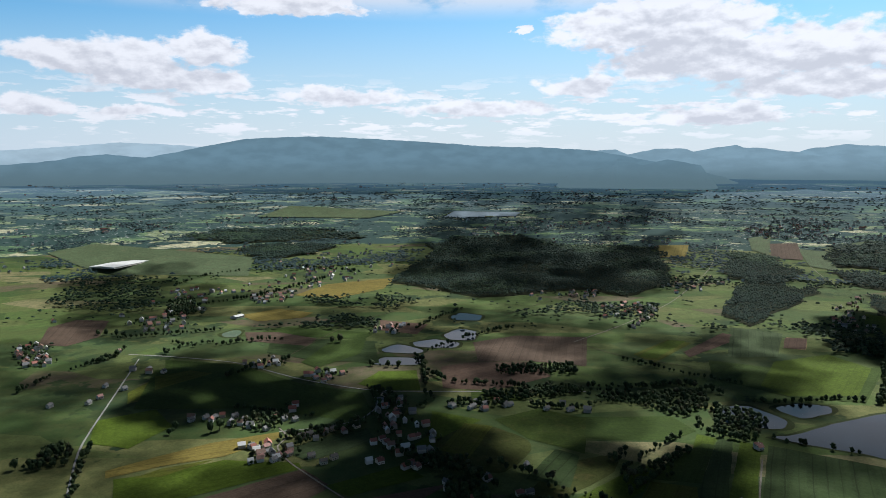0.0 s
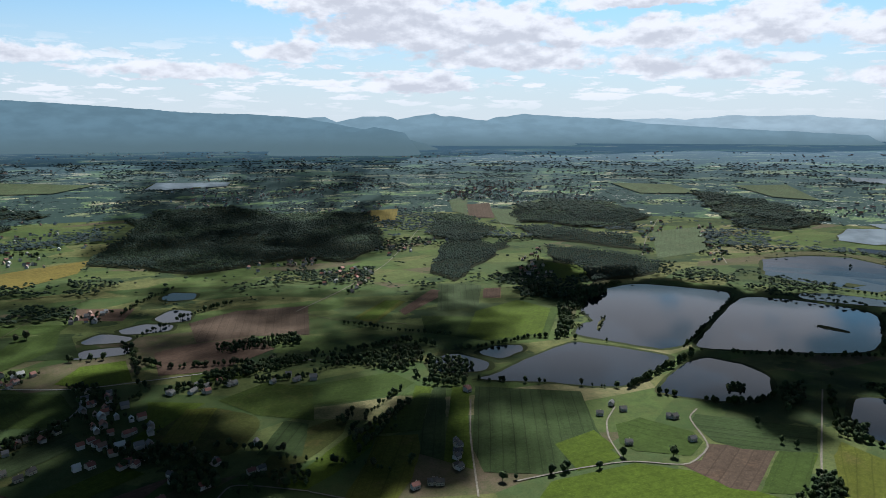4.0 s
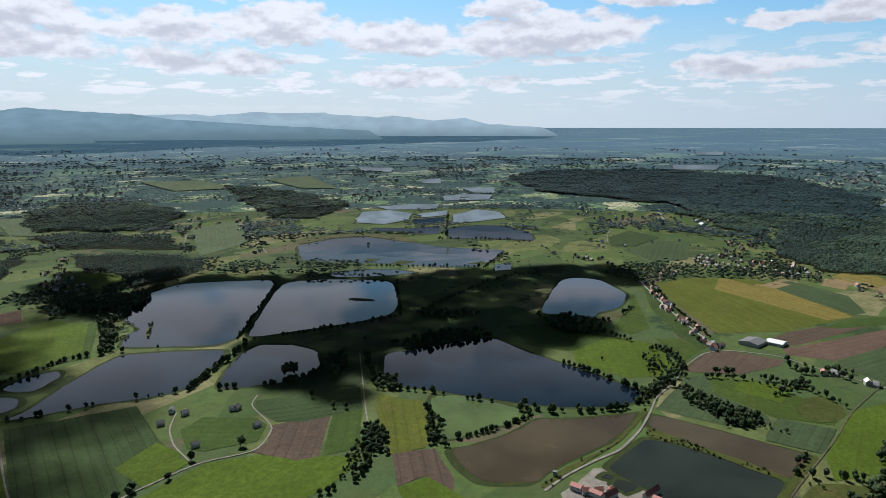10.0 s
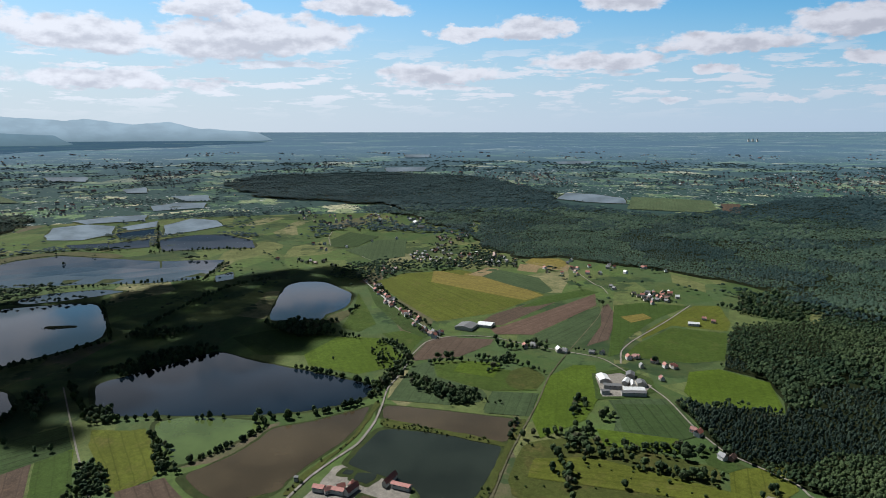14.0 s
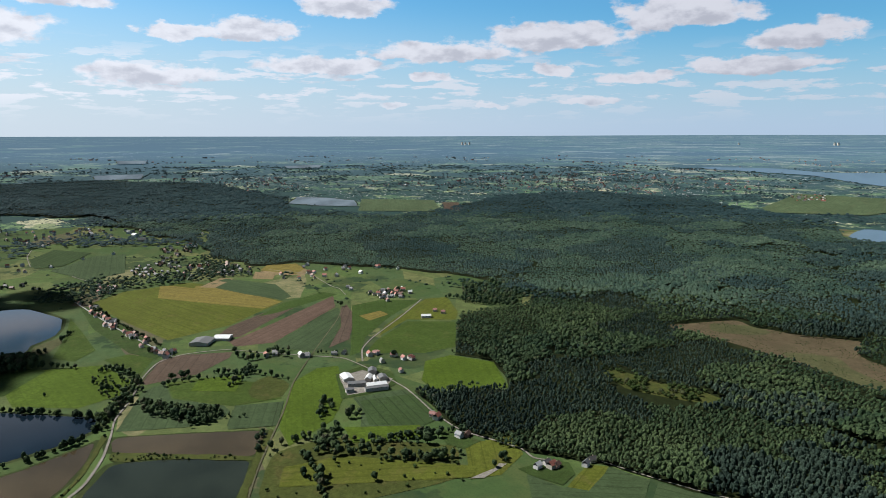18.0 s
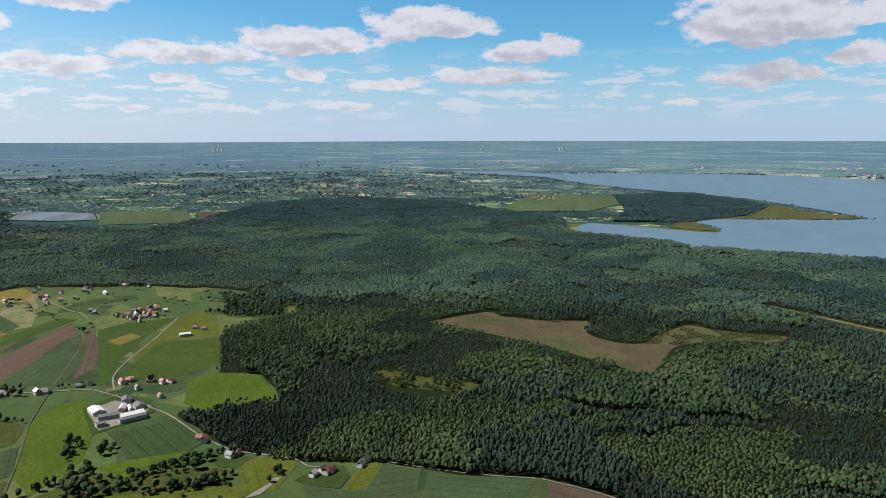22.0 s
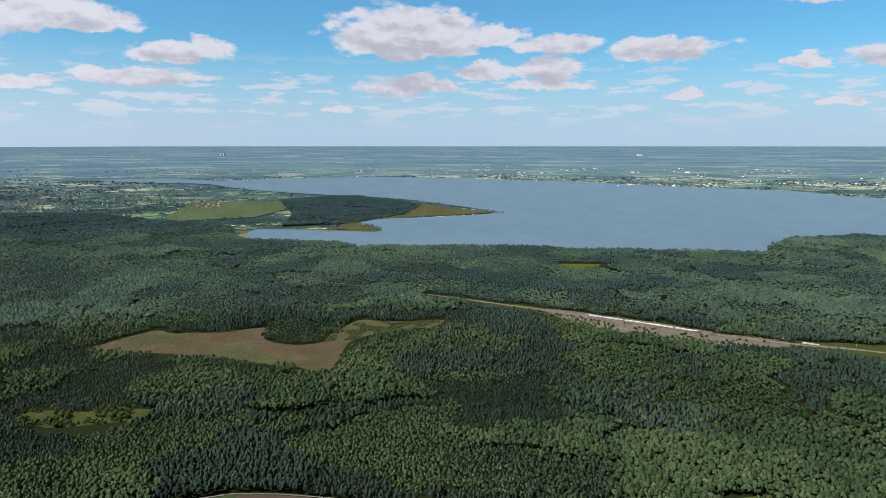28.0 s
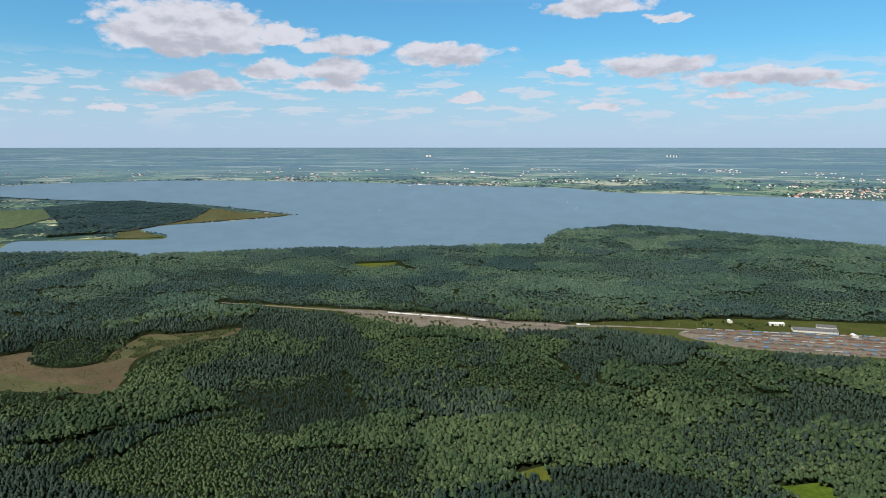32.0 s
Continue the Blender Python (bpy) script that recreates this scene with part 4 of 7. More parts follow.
CLEAR.append([(642, -2000), (513, -2058), (503, -1956), (600, -1927)])
CLEAR.append([(34, -699), (-8, -734), (-20, -744), (-16, -689), (20, -685)])
CLEAR.append([(-261, -733), (-306, -751), (-319, -725), (-265, -673)])
CLEAR.append([(174, -627), (145, -633), (139, -611), (167, -605)])
wood("dense mixed forest of pines and broadleaf trees", (869, -220), (877, -289), (855, -337), (925, -354), (983, -352), (1023, -307), (1191, -356), (1267, -390), (1310, -555), (1405, -609), (1460, -539), (1551, -564), (1644, -505), (1798, -330), (1883, -176), (1941, -106), (1907, -3), (2122, 162), (2340, 184), (2710, 162), (2912, 447), (3010, 595), (3163, 682), (2357, 190), (2733, 212), (2949, 494), (3271, 660), (3396, 1042), (3566, 1424), (4421, 2020), (5230, 2087), (5837, 1285), (5293, 307), (3944, -162), (3368, -169), (2970, -547), (2997, -756), (3365, -1027), (3889, -1546), (3777, -2107), (3280, -2343), (2695, -2257), (2236, -2264), (1890, -1949), (1723, -2003), (1515, -2056), (1350, -1987), (1315, -2024), (1125, -2124), (862, -2284), (622, -2318), (394, -2406), (197, -2475), (68, -2516), (80, -2704), (1, -2961), (-225, -3223), (-490, -3165), (-688, -2985), (-904, -2836), (-1144, -2702), (-1363, -2585), (-785, -1282), (-452, -673), (-241, -623), (67, -563), (272, -524), (311, -515), (350, -533), (435, -506), (475, -487), (481, -484), (539, -417), (610, -362), (684, -264), (697, -258), (731, -238), (767, -224), (830, -215), (881, -206), (889, -213))
wood("dark spruce wood shaded by cloud", (-182, 2032), (-168, 2173), (-94, 2585), (-115, 2846), (41, 3190), (319, 3355), (472, 2919), (842, 2868), (732, 2320), (613, 1986), (461, 1805), (346, 1919), (147, 1820), (70, 1790), (-137, 1988))
wood("dark wood on a slope", (624, 1580), (844, 2006), (884, 2215), (1103, 2721), (1169, 2496), (1124, 2238), (955, 1926), (1063, 1979), (781, 1621), (637, 1471))
wood("wooded slope between meadows", (1466, 2771), (1852, 3062), (2070, 2814), (1872, 2298), (1570, 2026), (1411, 2209), (1302, 2368))
wood("wooded slope between meadows", (1239, 2254), (1380, 2085), (1456, 1878), (1336, 1610), (1253, 1826), (1170, 1973))
wood("wood above the ponds", (2932, 3211), (2927, 2864), (2750, 2445), (2512, 1935), (2040, 1751), (1996, 1947))
wood("dark belt of trees above the ponds", (1082, 1825), (1202, 1752), (1260, 1467), (1141, 1350), (944, 1327), (999, 1456), (982, 1597))
wood("wooded headland by the reservoir", (3036, -3510), (2941, -4094), (2254, -3824), (2020, -3595), (1838, -3130), (1832, -2610), (2042, -2369), (2346, -2811))
wood("dark wood among fields", (-850, 2755), (-862, 2954), (-546, 2953), (-494, 2799), (-686, 2413))
wood("dark wood among fields", (-1245, 3257), (-1203, 3617), (-672, 3639), (-387, 3253), (-945, 2986))


# ---- fields ----
farmland("olive", "yellow-green grain field with tractor lines", (1564, 351), (1669, 302), (1735, 165), (1660, 74), (1479, -48), (1309, 57), (1237, 160), (1382, 251))
farmland("gold", "ripening golden grain strip", (1713, 229), (1688, 132), (1660, 74), (1474, -45), (1423, -4), (1579, 218))
farmland("teal", "blue-green young crop in strips", (1695, 133), (1760, 78), (1658, -38), (1520, -68), (1490, -46), (1568, 29))
farmland("straw", "pale straw-coloured stubble field", (1832, -3), (1907, -74), (1830, -125), (1751, -113), (1781, -40))
farmland("straw", "pale stubble strip", (1673, 138), (1773, 94), (1754, 60), (1657, 102))
farmland("soil", "bare brown ploughed strip", (1225, 84), (1301, 56), (1437, -41), (1452, -90), (1226, 37))
farmland("redsoil", "reddish bare ploughed strip", (1202, 57), (1223, 32), (1502, -159), (1399, -152), (1173, -20), (1167, 45))
farmland("lush", "narrow green crop strip", (1359, 7), (1463, -47), (1545, -140), (1514, -169), (1442, -96), (1382, -34))
farmland("teal", "green crop with tramlines", (1170, -22), (1395, -157), (1309, -154), (1173, -125), (1104, -86), (1137, -30))
farmland("soil", "curving strip of bare soil", (1376, -159), (1416, -177), (1312, -183), (1158, -149), (1116, -108), (1248, -146))
farmland("lush", "green crop field with a yellow patch", (1402, -188), (1433, -251), (1413, -339), (1298, -251), (1161, -178), (1081, -158), (1064, -138), (1194, -159))
farmland("gold", "yellow flowering patch", (1313, -190), (1343, -237), (1310, -249), (1273, -204))
farmland("olive", "olive grass field beside the lane", (1419, -352), (1424, -403), (1291, -389), (1236, -369), (1261, -276), (1164, -204), (1225, -224), (1295, -266))
farmland("meadow", "wide grass field with mown bands", (1140, -195), (1249, -274), (1221, -365), (1067, -318), (1048, -260), (1064, -192), (1082, -169))
farmland("soil", "freshly ploughed brown field", (1122, 159), (1142, 128), (1136, 48), (1107, 52), (1037, 98), (1009, 166), (1022, 172))
farmland("teal", "smooth blue-green crop", (983, 165), (1011, 140), (942, 122), (899, 53), (878, 44), (854, 54), (839, 94), (847, 176))
farmland("meadow", "narrow meadow between hedges", (1011, 138), (1015, 96), (983, 15), (949, -10), (905, -24), (895, 43), (942, 120))
farmland("rough", "dry brownish meadow corner", (983, 15), (1004, -10), (964, -38), (905, -24), (923, 22))
farmland("teal", "blue-green crop beside the pond", (879, 42), (894, 13), (891, -24), (826, -16), (815, 4), (829, 47))
farmland("bright", "light green grass strip", (964, -41), (1018, -80), (1021, -114), (881, -105), (813, -82), (751, -25), (808, -16), (885, -29))
farmland("teal", "green crop with fine rows", (882, -118), (895, -194), (815, -207), (765, -191), (773, -159), (782, -113), (835, -123))
farmland("rough", "rough pasture with scattered bushes", (742, -4), (763, -78), (747, -115), (705, -209), (690, -212), (620, -198), (603, 15))
farmland("bright", "bright green mown field", (1007, -251), (1025, -298), (975, -355), (863, -338), (875, -267), (886, -232), (923, -225))
farmland("olive", "olive meadow beside the forest lane", (701, -223), (713, -284), (662, -281), (623, -240), (621, -206))
farmland("teal", "dark green crop with tramlines", (618, -267), (579, -292), (611, -359), (571, -387), (515, -341), (549, -247))
farmland("olive", "square fenced lawn", (580, -296), (620, -339), (609, -360), (567, -315))
farmland("teal", "dark green crop beside the forest", (565, -393), (536, -415), (481, -477), (446, -414), (512, -347))
farmland("soil", "bare soil plot beside the forest", (472, -485), (433, -504), (352, -533), (347, -473), (430, -445))
farmland("rough", "brownish marsh strip beyond the forest", (3217, -466), (3088, -840), (3637, -944), (3815, -573))
farmland("soil", "bare strip beyond the forest", (3129, -865), (3066, -942), (3489, -1041), (3498, -953))
farmland("gold", "pale stubble strip at the village edge", (1848, -3), (1769, -93), (1844, -120), (1925, -102), (1921, -22))
farmland("straw", "straw-coloured strip at the village edge", (1743, 17), (1720, -33), (1793, -44), (1833, 9))
# one meadow: sun and cloud shadow put into a bright and a darker green
farmland("bright", "sunlit meadow above the pond", (1101, 386), (1118, 342), (1121, 244), (1034, 189), (980, 188), (939, 239), (968, 324))
farmland("lush", "meadow half in cloud shadow", (1090, 500), (1145, 452), (1143, 370), (1114, 321), (1014, 348), (1007, 419))
farmland("meadow", "grass strip beside the lake", (1447, 363), (1328, 316), (1207, 270), (1151, 290), (1176, 328), (1316, 339))
farmland("meadow", "small meadow below the houses", (1148, 247), (1169, 213), (1135, 169), (1049, 180))
farmland("olive", "dry olive meadow", (711, 511), (715, 465), (679, 412), (618, 376), (573, 392), (577, 405), (672, 490))
farmland("bright", "bright green strip", (669, 529), (658, 498), (600, 463), (577, 474))
farmland("bright", "broad bright green meadow", (353, 562), (458, 561), (500, 526), (550, 436), (564, 433), (545, 422), (493, 413), (431, 425), (371, 475), (324, 537))
farmland("soil", "bare brown plot behind a house", (566, 567), (628, 527), (531, 466), (512, 481), (502, 538), (530, 539))
farmland("lush", "green strip beside the brook", (634, 528), (658, 500), (571, 441), (534, 463))
farmland("olive", "olive meadow beside the green pond", (699, 491), (723, 450), (656, 396), (607, 376), (580, 400), (626, 436))
farmland("soil", "tan bare field by the pond", (577, 400), (611, 365), (562, 312), (536, 300), (554, 343), (520, 355))
farmland("bright", "bright green corner", (519, 354), (553, 339), (535, 285), (485, 312))
farmland("corn", "dark green crop with rows", (395, 834), (521, 760), (469, 646), (448, 578), (361, 574), (298, 606), (310, 661))
farmland("bright", "bright green wedge", (402, 635), (456, 633), (452, 577), (391, 570))
farmland("lush", "lawn round a farmstead", (500, 652), (540, 657), (572, 599), (564, 573), (525, 551), (478, 584), (471, 606))
farmland("bright", "bright green strip with a house", (365, 846), (386, 833), (336, 728), (309, 661), (290, 616), (268, 646))
farmland("corn", "dark crop strip", (339, 853), (357, 849), (269, 645), (246, 676))
farmland("bright", "grass strip", (318, 869), (339, 854), (275, 746), (256, 733))
# a meadow in shadow, painted with the dark crop colour
farmland("corn", "meadow behind the farm, coloured dark for shadow", (612, 639), (719, 549), (661, 502), (592, 541), (576, 571), (592, 624))
farmland("olive", "yellow-green grain strip", (220, 732), (266, 719), (255, 680), (223, 622), (192, 585), (140, 600), (180, 660))
farmland("lush", "green crop wedge", (256, 785), (314, 838), (329, 834), (273, 728), (220, 738))
farmland("bright", "light grass field", (187, 744), (240, 780), (205, 708), (155, 666), (114, 639), (94, 658), (137, 698))
farmland("rough", "brownish meadow", (125, 777), (203, 808), (186, 752), (125, 701), (90, 672), (76, 701))
farmland("rough", "wide dry meadow in faint shadow", (-24, 818), (33, 898), (106, 835), (70, 760), (25, 743))
farmland("bright", "light green meadow", (-31, 863), (11, 920), (29, 905), (-24, 826), (-50, 825))
farmland("lush", "green field behind gardens", (70, 904), (150, 926), (304, 933), (321, 880), (277, 848), (198, 849), (124, 859))
farmland("lush", "large dark green field", (-517, 1200), (-381, 1175), (-244, 1068), (-139, 1023), (-114, 943), (-140, 909), (-239, 940), (-303, 992), (-432, 988))
farmland("gold", "yellow flowering strips", (-399, 749), (-352, 792), (-307, 830), (-229, 868), (-220, 851), (-276, 791), (-340, 762), (-390, 730))
farmland("bright", "light green strip", (-379, 728), (-333, 746), (-273, 780), (-182, 774), (-175, 760), (-263, 699), (-304, 673), (-351, 670))
farmland("olive", "striped olive field", (-359, 731), (-338, 756), (-285, 782), (-302, 764), (-329, 735))
farmland("soil", "dark ploughed field", (-264, 686), (-173, 758), (-133, 715), (-161, 672), (-194, 641), (-251, 650))
farmland("redsoil", "reddish bare strip", (-97, 685), (-19, 717), (-2, 724), (-52, 666), (-83, 647))
farmland("bright", "sunlit grass behind houses", (-30, 948), (39, 916), (-7, 848), (-35, 834))
farmland("rough", "brown-green meadow", (-28, 838), (33, 909), (107, 840), (57, 740), (-7, 780))
farmland("meadow", "sloping green field", (57, 918), (124, 961), (184, 922), (161, 805), (96, 851))
farmland("redsoil", "reddish ploughed field", (-165, 1526), (-55, 1486), (-75, 1395), (-155, 1428))
farmland("redsoil", "dark reddish field in cloud shadow", (-21, 1165), (32, 1192), (133, 1196), (163, 1114), (63, 1039), (-16, 1050))
farmland("soil", "brown field in cloud shadow", (39, 1331), (131, 1388), (272, 1375), (232, 1172), (136, 1203), (45, 1197))
farmland("gold", "golden field at the village edge", (-499, 1566), (-426, 1642), (-332, 1601), (-345, 1547), (-437, 1507))
farmland("corn", "dark green field", (-368, 1366), (-157, 1339), (-131, 1186), (-254, 1203), (-348, 1249))
farmland("bright", "sunlit slope", (-153, 1069), (-126, 1137), (-63, 1144), (-50, 1041), (-108, 1036))
farmland("lush", "green field", (-441, 1375), (-358, 1453), (-164, 1406), (-179, 1350), (-341, 1379))
farmland("gold", "golden grain field", (-427, 1814), (-368, 1986), (-180, 2105), (-196, 1918), (-301, 1784))
farmland("soil", "bare brown field", (-810, 1302), (-871, 1441), (-851, 1514), (-772, 1508), (-721, 1361), (-748, 1288))
farmland("rough", "tan building land", (-1591, 2662), (-1552, 2969), (-748, 2558), (-641, 2127), (-806, 2145), (-1071, 2142), (-1268, 2309))
farmland("meadow", "long light green field", (-1258, 4446), (-1310, 5609), (-345, 4960), (-523, 4401))
farmland("gold", "golden square field", (878, 2950), (1017, 2967), (872, 2568), (783, 2588))
farmland("teal", "blue-green square field", (1385, 3230), (1557, 3375), (1210, 2635), (1216, 2803))
farmland("soil", "brown field on a hill", (1385, 3013), (1512, 3028), (1277, 2508), (1185, 2556))
farmland("meadow", "bright hillside field", (1417, 2826), (1488, 2747), (1261, 2250), (1221, 2355))
farmland("olive", "olive field among houses", (-501, 1020), (-492, 1076), (-409, 1127), (-401, 1052), (-477, 970))
farmland("bright", "light green field", (-491, 902), (-427, 949), (-377, 886), (-401, 811), (-458, 826))
farmland("lush", "dark green field", (-509, 1138), (-428, 1126), (-188, 1008), (-244, 957), (-387, 951), (-459, 948))
farmland("bright", "sunlit clearing by the village", (969, 1606), (1039, 1514), (985, 1422), (875, 1371), (908, 1504))
farmland("lush", "hillside crop in shade", (458, 1214), (619, 1133), (752, 1179), (608, 990), (510, 1015), (426, 1105))
farmland("redsoil", "bare strip on the slope", (430, 1256), (569, 1398), (565, 1358), (432, 1231))
farmland("olive", "olive field on the slope", (333, 1249), (431, 1358), (469, 1333), (356, 1192))
farmland("straw", "pale bare square", (677, 1382), (709, 1361), (667, 1281), (636, 1300))
farmland("teal", "blue-green slope", (598, 1466), (684, 1411), (591, 1233), (501, 1234))
farmland("meadow", "bright meadow on a hill", (1499, 2832), (1899, 3140), (1847, 2999), (1500, 2727))
farmland("bright", "bright meadows between woods", (1614, 1947), (1872, 1979), (1509, 1566), (1287, 1524))
farmland("meadow", "light hillside", (3435, 3365), (3812, 3293), (3122, 2489), (3053, 2717))
farmland("lush", "olive hillside", (2850, 3877), (3145, 3619), (2855, 3027), (2549, 3185))
farmland("marsh", "brown reed marsh clearing in the forest", (1091, -734), (1093, -787), (1088, -896), (1032, -894), (955, -946), (911, -1018), (846, -938), (770, -941), (742, -973), (771, -1065), (778, -1153), (703, -1167), (614, -1241), (606, -1179), (677, -1105), (701, -1007), (655, -910), (626, -856), (658, -836), (722, -854), (848, -815), (922, -800), (1017, -770))
farmland("reeds", "olive brush and reeds at the end of the marsh", (735, -985), (765, -1065), (770, -1145), (703, -1158), (625, -1225), (616, -1180), (690, -1100), (706, -1010))
farmland("reeds", "dry pale reeds in the marsh", (1082, -826), (1047, -893), (992, -905), (993, -847), (1036, -798))
farmland("reeds", "green-brown sedge in the marsh", (906, -828), (844, -908), (798, -874), (737, -874), (649, -874), (692, -837), (813, -824))
farmland("rough", "grassy glade in the forest", (897, -496), (882, -533), (833, -549), (768, -602), (724, -608), (741, -561), (808, -496))
farmland("olive", "small grassy glade", (642, -2000), (513, -2058), (503, -1956), (600, -1927))
farmland("olive", "sunlit glade", (34, -699), (-8, -734), (-20, -744), (-16, -689), (20, -685))
farmland("bright", "sunlit glade", (-261, -733), (-306, -751), (-319, -725), (-270, -690))
farmland("olive", "small triangular glade", (284, -1227), (257, -1233), (233, -1187), (241, -1178))
farmland("rough", "dry grass of the railway land", (777, -1443), (480, -1431), (348, -1430), (219, -1418), (94, -1398), (-23, -1397), (-139, -1429), (-316, -1483), (-410, -1502), (-672, -1510), (-800, -1490), (-666, -1213), (-562, -1232), (-413, -1236), (-243, -1291), (-134, -1351), (-24, -1342), (106, -1291), (316, -1307), (435, -1376), (603, -1402))
farmland("rough", "grass along the railway", (-23, -1387), (-138, -1419), (-291, -1469), (-269, -1365), (-135, -1364), (-35, -1358))
farmland("ballast", "pale gravel beside the main line", (480, -1427), (348, -1426), (219, -1414), (94, -1394), (-23, -1392), (-24, -1340), (106, -1292), (316, -1308), (435, -1376))
farmland("ballast", "brown gravel ground of the wagon yard", (-262, -1392), (-420, -1404), (-640, -1404), (-700, -1350), (-655, -1246), (-560, -1252), (-345, -1264), (-262, -1312), (-236, -1350))
farmland("meadow", "green meadow on the headland", (2824, -2397), (3435, -3159), (2972, -3437), (2590, -3048), (2422, -2625), (2645, -2281))
farmland("reeds", "reed spit reaching into the reservoir", (1838, -3130), (2100, -3734), (1722, -3479), (1418, -3454), (1581, -3200), (1757, -2940), (1883, -2728), (1752, -2588), (1567, -2468), (1760, -2383), (1895, -2652))
farmland("corn", "dark field at the village", (2176, 636), (2353, 615), (2261, 491), (2052, 517), (2026, 583))
farmland("teal", "blue-green field at the village", (1979, 533), (2189, 475), (2213, 386), (1905, 338), (1830, 412))
farmland("reeds", "reed bed along the pond", (668, 1016), (774, 1154), (900, 1264), (1011, 1308), (1014, 1355), (893, 1316), (759, 1174), (660, 1027))
farmland("reeds", "reed fringe", (1632, 1475), (1775, 1451), (1872, 1334), (1829, 1148), (1772, 1133), (1809, 1334), (1719, 1405), (1567, 1416))
farmland("reeds", "green shore of the round lake", (1209, 369), (1248, 375), (1311, 344), (1261, 334), (1200, 345))
farmland("rough", "grassy dike", (842, 192), (836, 183), (734, 188), (643, 214), (592, 221), (591, 232), (649, 222), (718, 195), (782, 190))
farmland("rough", "grassy dike", (730, 16), (807, -3), (799, -10), (712, 9), (602, 28), (601, 42), (671, 26))
farmland("rough", "narrow grassy dam between ponds", (788, 173), (768, 113), (752, 57), (735, 15), (724, 16), (739, 56), (754, 111), (763, 169))
farmland("garden", "farmyard ground", (982, -105), (1012, -158), (970, -190), (920, -189), (896, -158), (881, -102))
farmland("gravel", "bare concrete yard of the farm", (970, -109), (990, -147), (942, -185), (903, -166), (892, -111))
farmland("garden", "gardens along the village street", (1532, 364), (1536, 331), (1163, 161), (1128, 166), (1176, 214), (1352, 304))
farmland("garden", "gardens beside the forest lane", (759, -203), (732, -228), (706, -245), (691, -220), (709, -203))
farmland("garden", "garden plots", (630, -261), (639, -306), (629, -322), (603, -317), (585, -294), (614, -268))
farmland("reeds", "narrow reed island in a pond", (1112, 877), (1133, 818), (1120, 811), (1098, 863))
farmland("reeds", "reed islet in a pond", (719, 1005), (764, 1055), (794, 1081), (758, 1037), (718, 996))
farmland("bank", "wooded islet in a pond", (725, 703), (748, 698), (742, 680), (723, 672), (710, 685))
farmland("gravel", "pale bare plot with low foundations", (623, -205), (638, -237), (648, -246), (644, -255), (620, -220))
farmland("olive", "yellowing strip of grain", (-494, 1103), (-448, 1137), (-405, 1120), (-464, 1033))
farmland("corn", "dark striped field", (82, 737), (127, 819), (153, 798), (128, 715))
farmland("bright", "fresh green strip", (-142, 714), (-58, 770), (-32, 739), (-110, 692))
farmland("teal", "blue-green strip of crops", (-208, 807), (-160, 858), (-115, 882), (-97, 843), (-171, 778))
farmland("soil", "bare brown strip", (-435, 1404), (-369, 1409), (-274, 1354), (-283, 1299), (-410, 1335))
farmland("lush", "dark green strip of crops", (-270, 1188), (-241, 1341), (-175, 1358), (-172, 1247), (-236, 1152))
farmland("bright", "small bright green field", (336, 1234), (431, 1355), (463, 1346), (368, 1222))
farmland("redsoil", "pinkish bare strip", (430, 1264), (561, 1416), (575, 1398), (446, 1253))
farmland("redsoil", "small square of bare soil", (632, 1297), (672, 1376), (714, 1371), (669, 1287))
farmland("bright", "bright green square of meadow", (405, 635), (465, 648), (462, 599), (396, 590))
farmland("bright", "sunlit green slope above the ponds", (489, 1070), (571, 1204), (691, 1253), (720, 1165), (614, 1021), (507, 1021))
farmland("olive", "striped olive field", (-17, 814), (16, 903), (53, 893), (20, 792))
farmland("meadow", "mown meadow between lanes", (28, 1044), (115, 1032), (102, 994), (26, 992))
farmland("rough", "small brown meadow between hedges", (922, 19), (990, 8), (985, -26), (915, -24), (901, -0))
farmland("teal", "blue-green field by the ponds", (818, 46), (893, 38), (893, -25), (814, -14))
farmland("bright", "bright green field between hedges", (968, 100), (1016, 92), (1014, 29), (947, 39))
farmland("corn", "green field below the farm", (867, -125), (875, -206), (785, -219), (768, -193), (786, -125))
farmland("bright", "grass beside the lane", (787, -93), (769, -186), (731, -185), (741, -98))
farmland("olive", "rough olive pasture", (700, -17), (711, -81), (678, -153), (647, -221), (625, -208), (657, -10))


def asphalt_build(n, bsdf):
    p = place(n)
    wear = n.noise(p, 0.2, 4.0, 0.6)
    wire(n, bsdf, n.mix(n.range(wear, 0.3, 0.7), (0.09, 0.09, 0.09), (0.15, 0.147, 0.14)), 0.85)


def lane(key, width, label, *pts):
    """A strip along a line, with a soft wander in its edges."""
    mat = material("asphalt", asphalt_build) if key == "asphalt" else field("track" if key == "track" else "gravel")
    line = softened(pts, 14.0, 0.0, True, closed=False)
    t = np.gradient(line, axis=0)
    t /= np.maximum(np.hypot(*t.T), 1e-6)[:, None]
    side = np.c_[-t[:, 1], t[:, 0]]
    w = np.array([width * 0.25 * (1 + 0.22 * noise.noise((x / 25, y / 25, 0))) for x, y in line])[:, None]
    LAYER[0] += 0.0025
    v = np.vstack([line + side * w, line - side * w])
    m = len(line)
    i = np.arange(m - 1)
    f = np.stack([i, i + m, i + m + 1, i + 1], 1)
    ob = link("road", lay(np.c_[v, np.full(len(v), LAYER[0] + 0.12)]), f, mat, uv=v)
    tagged(ob, label, "road", kind="structure")


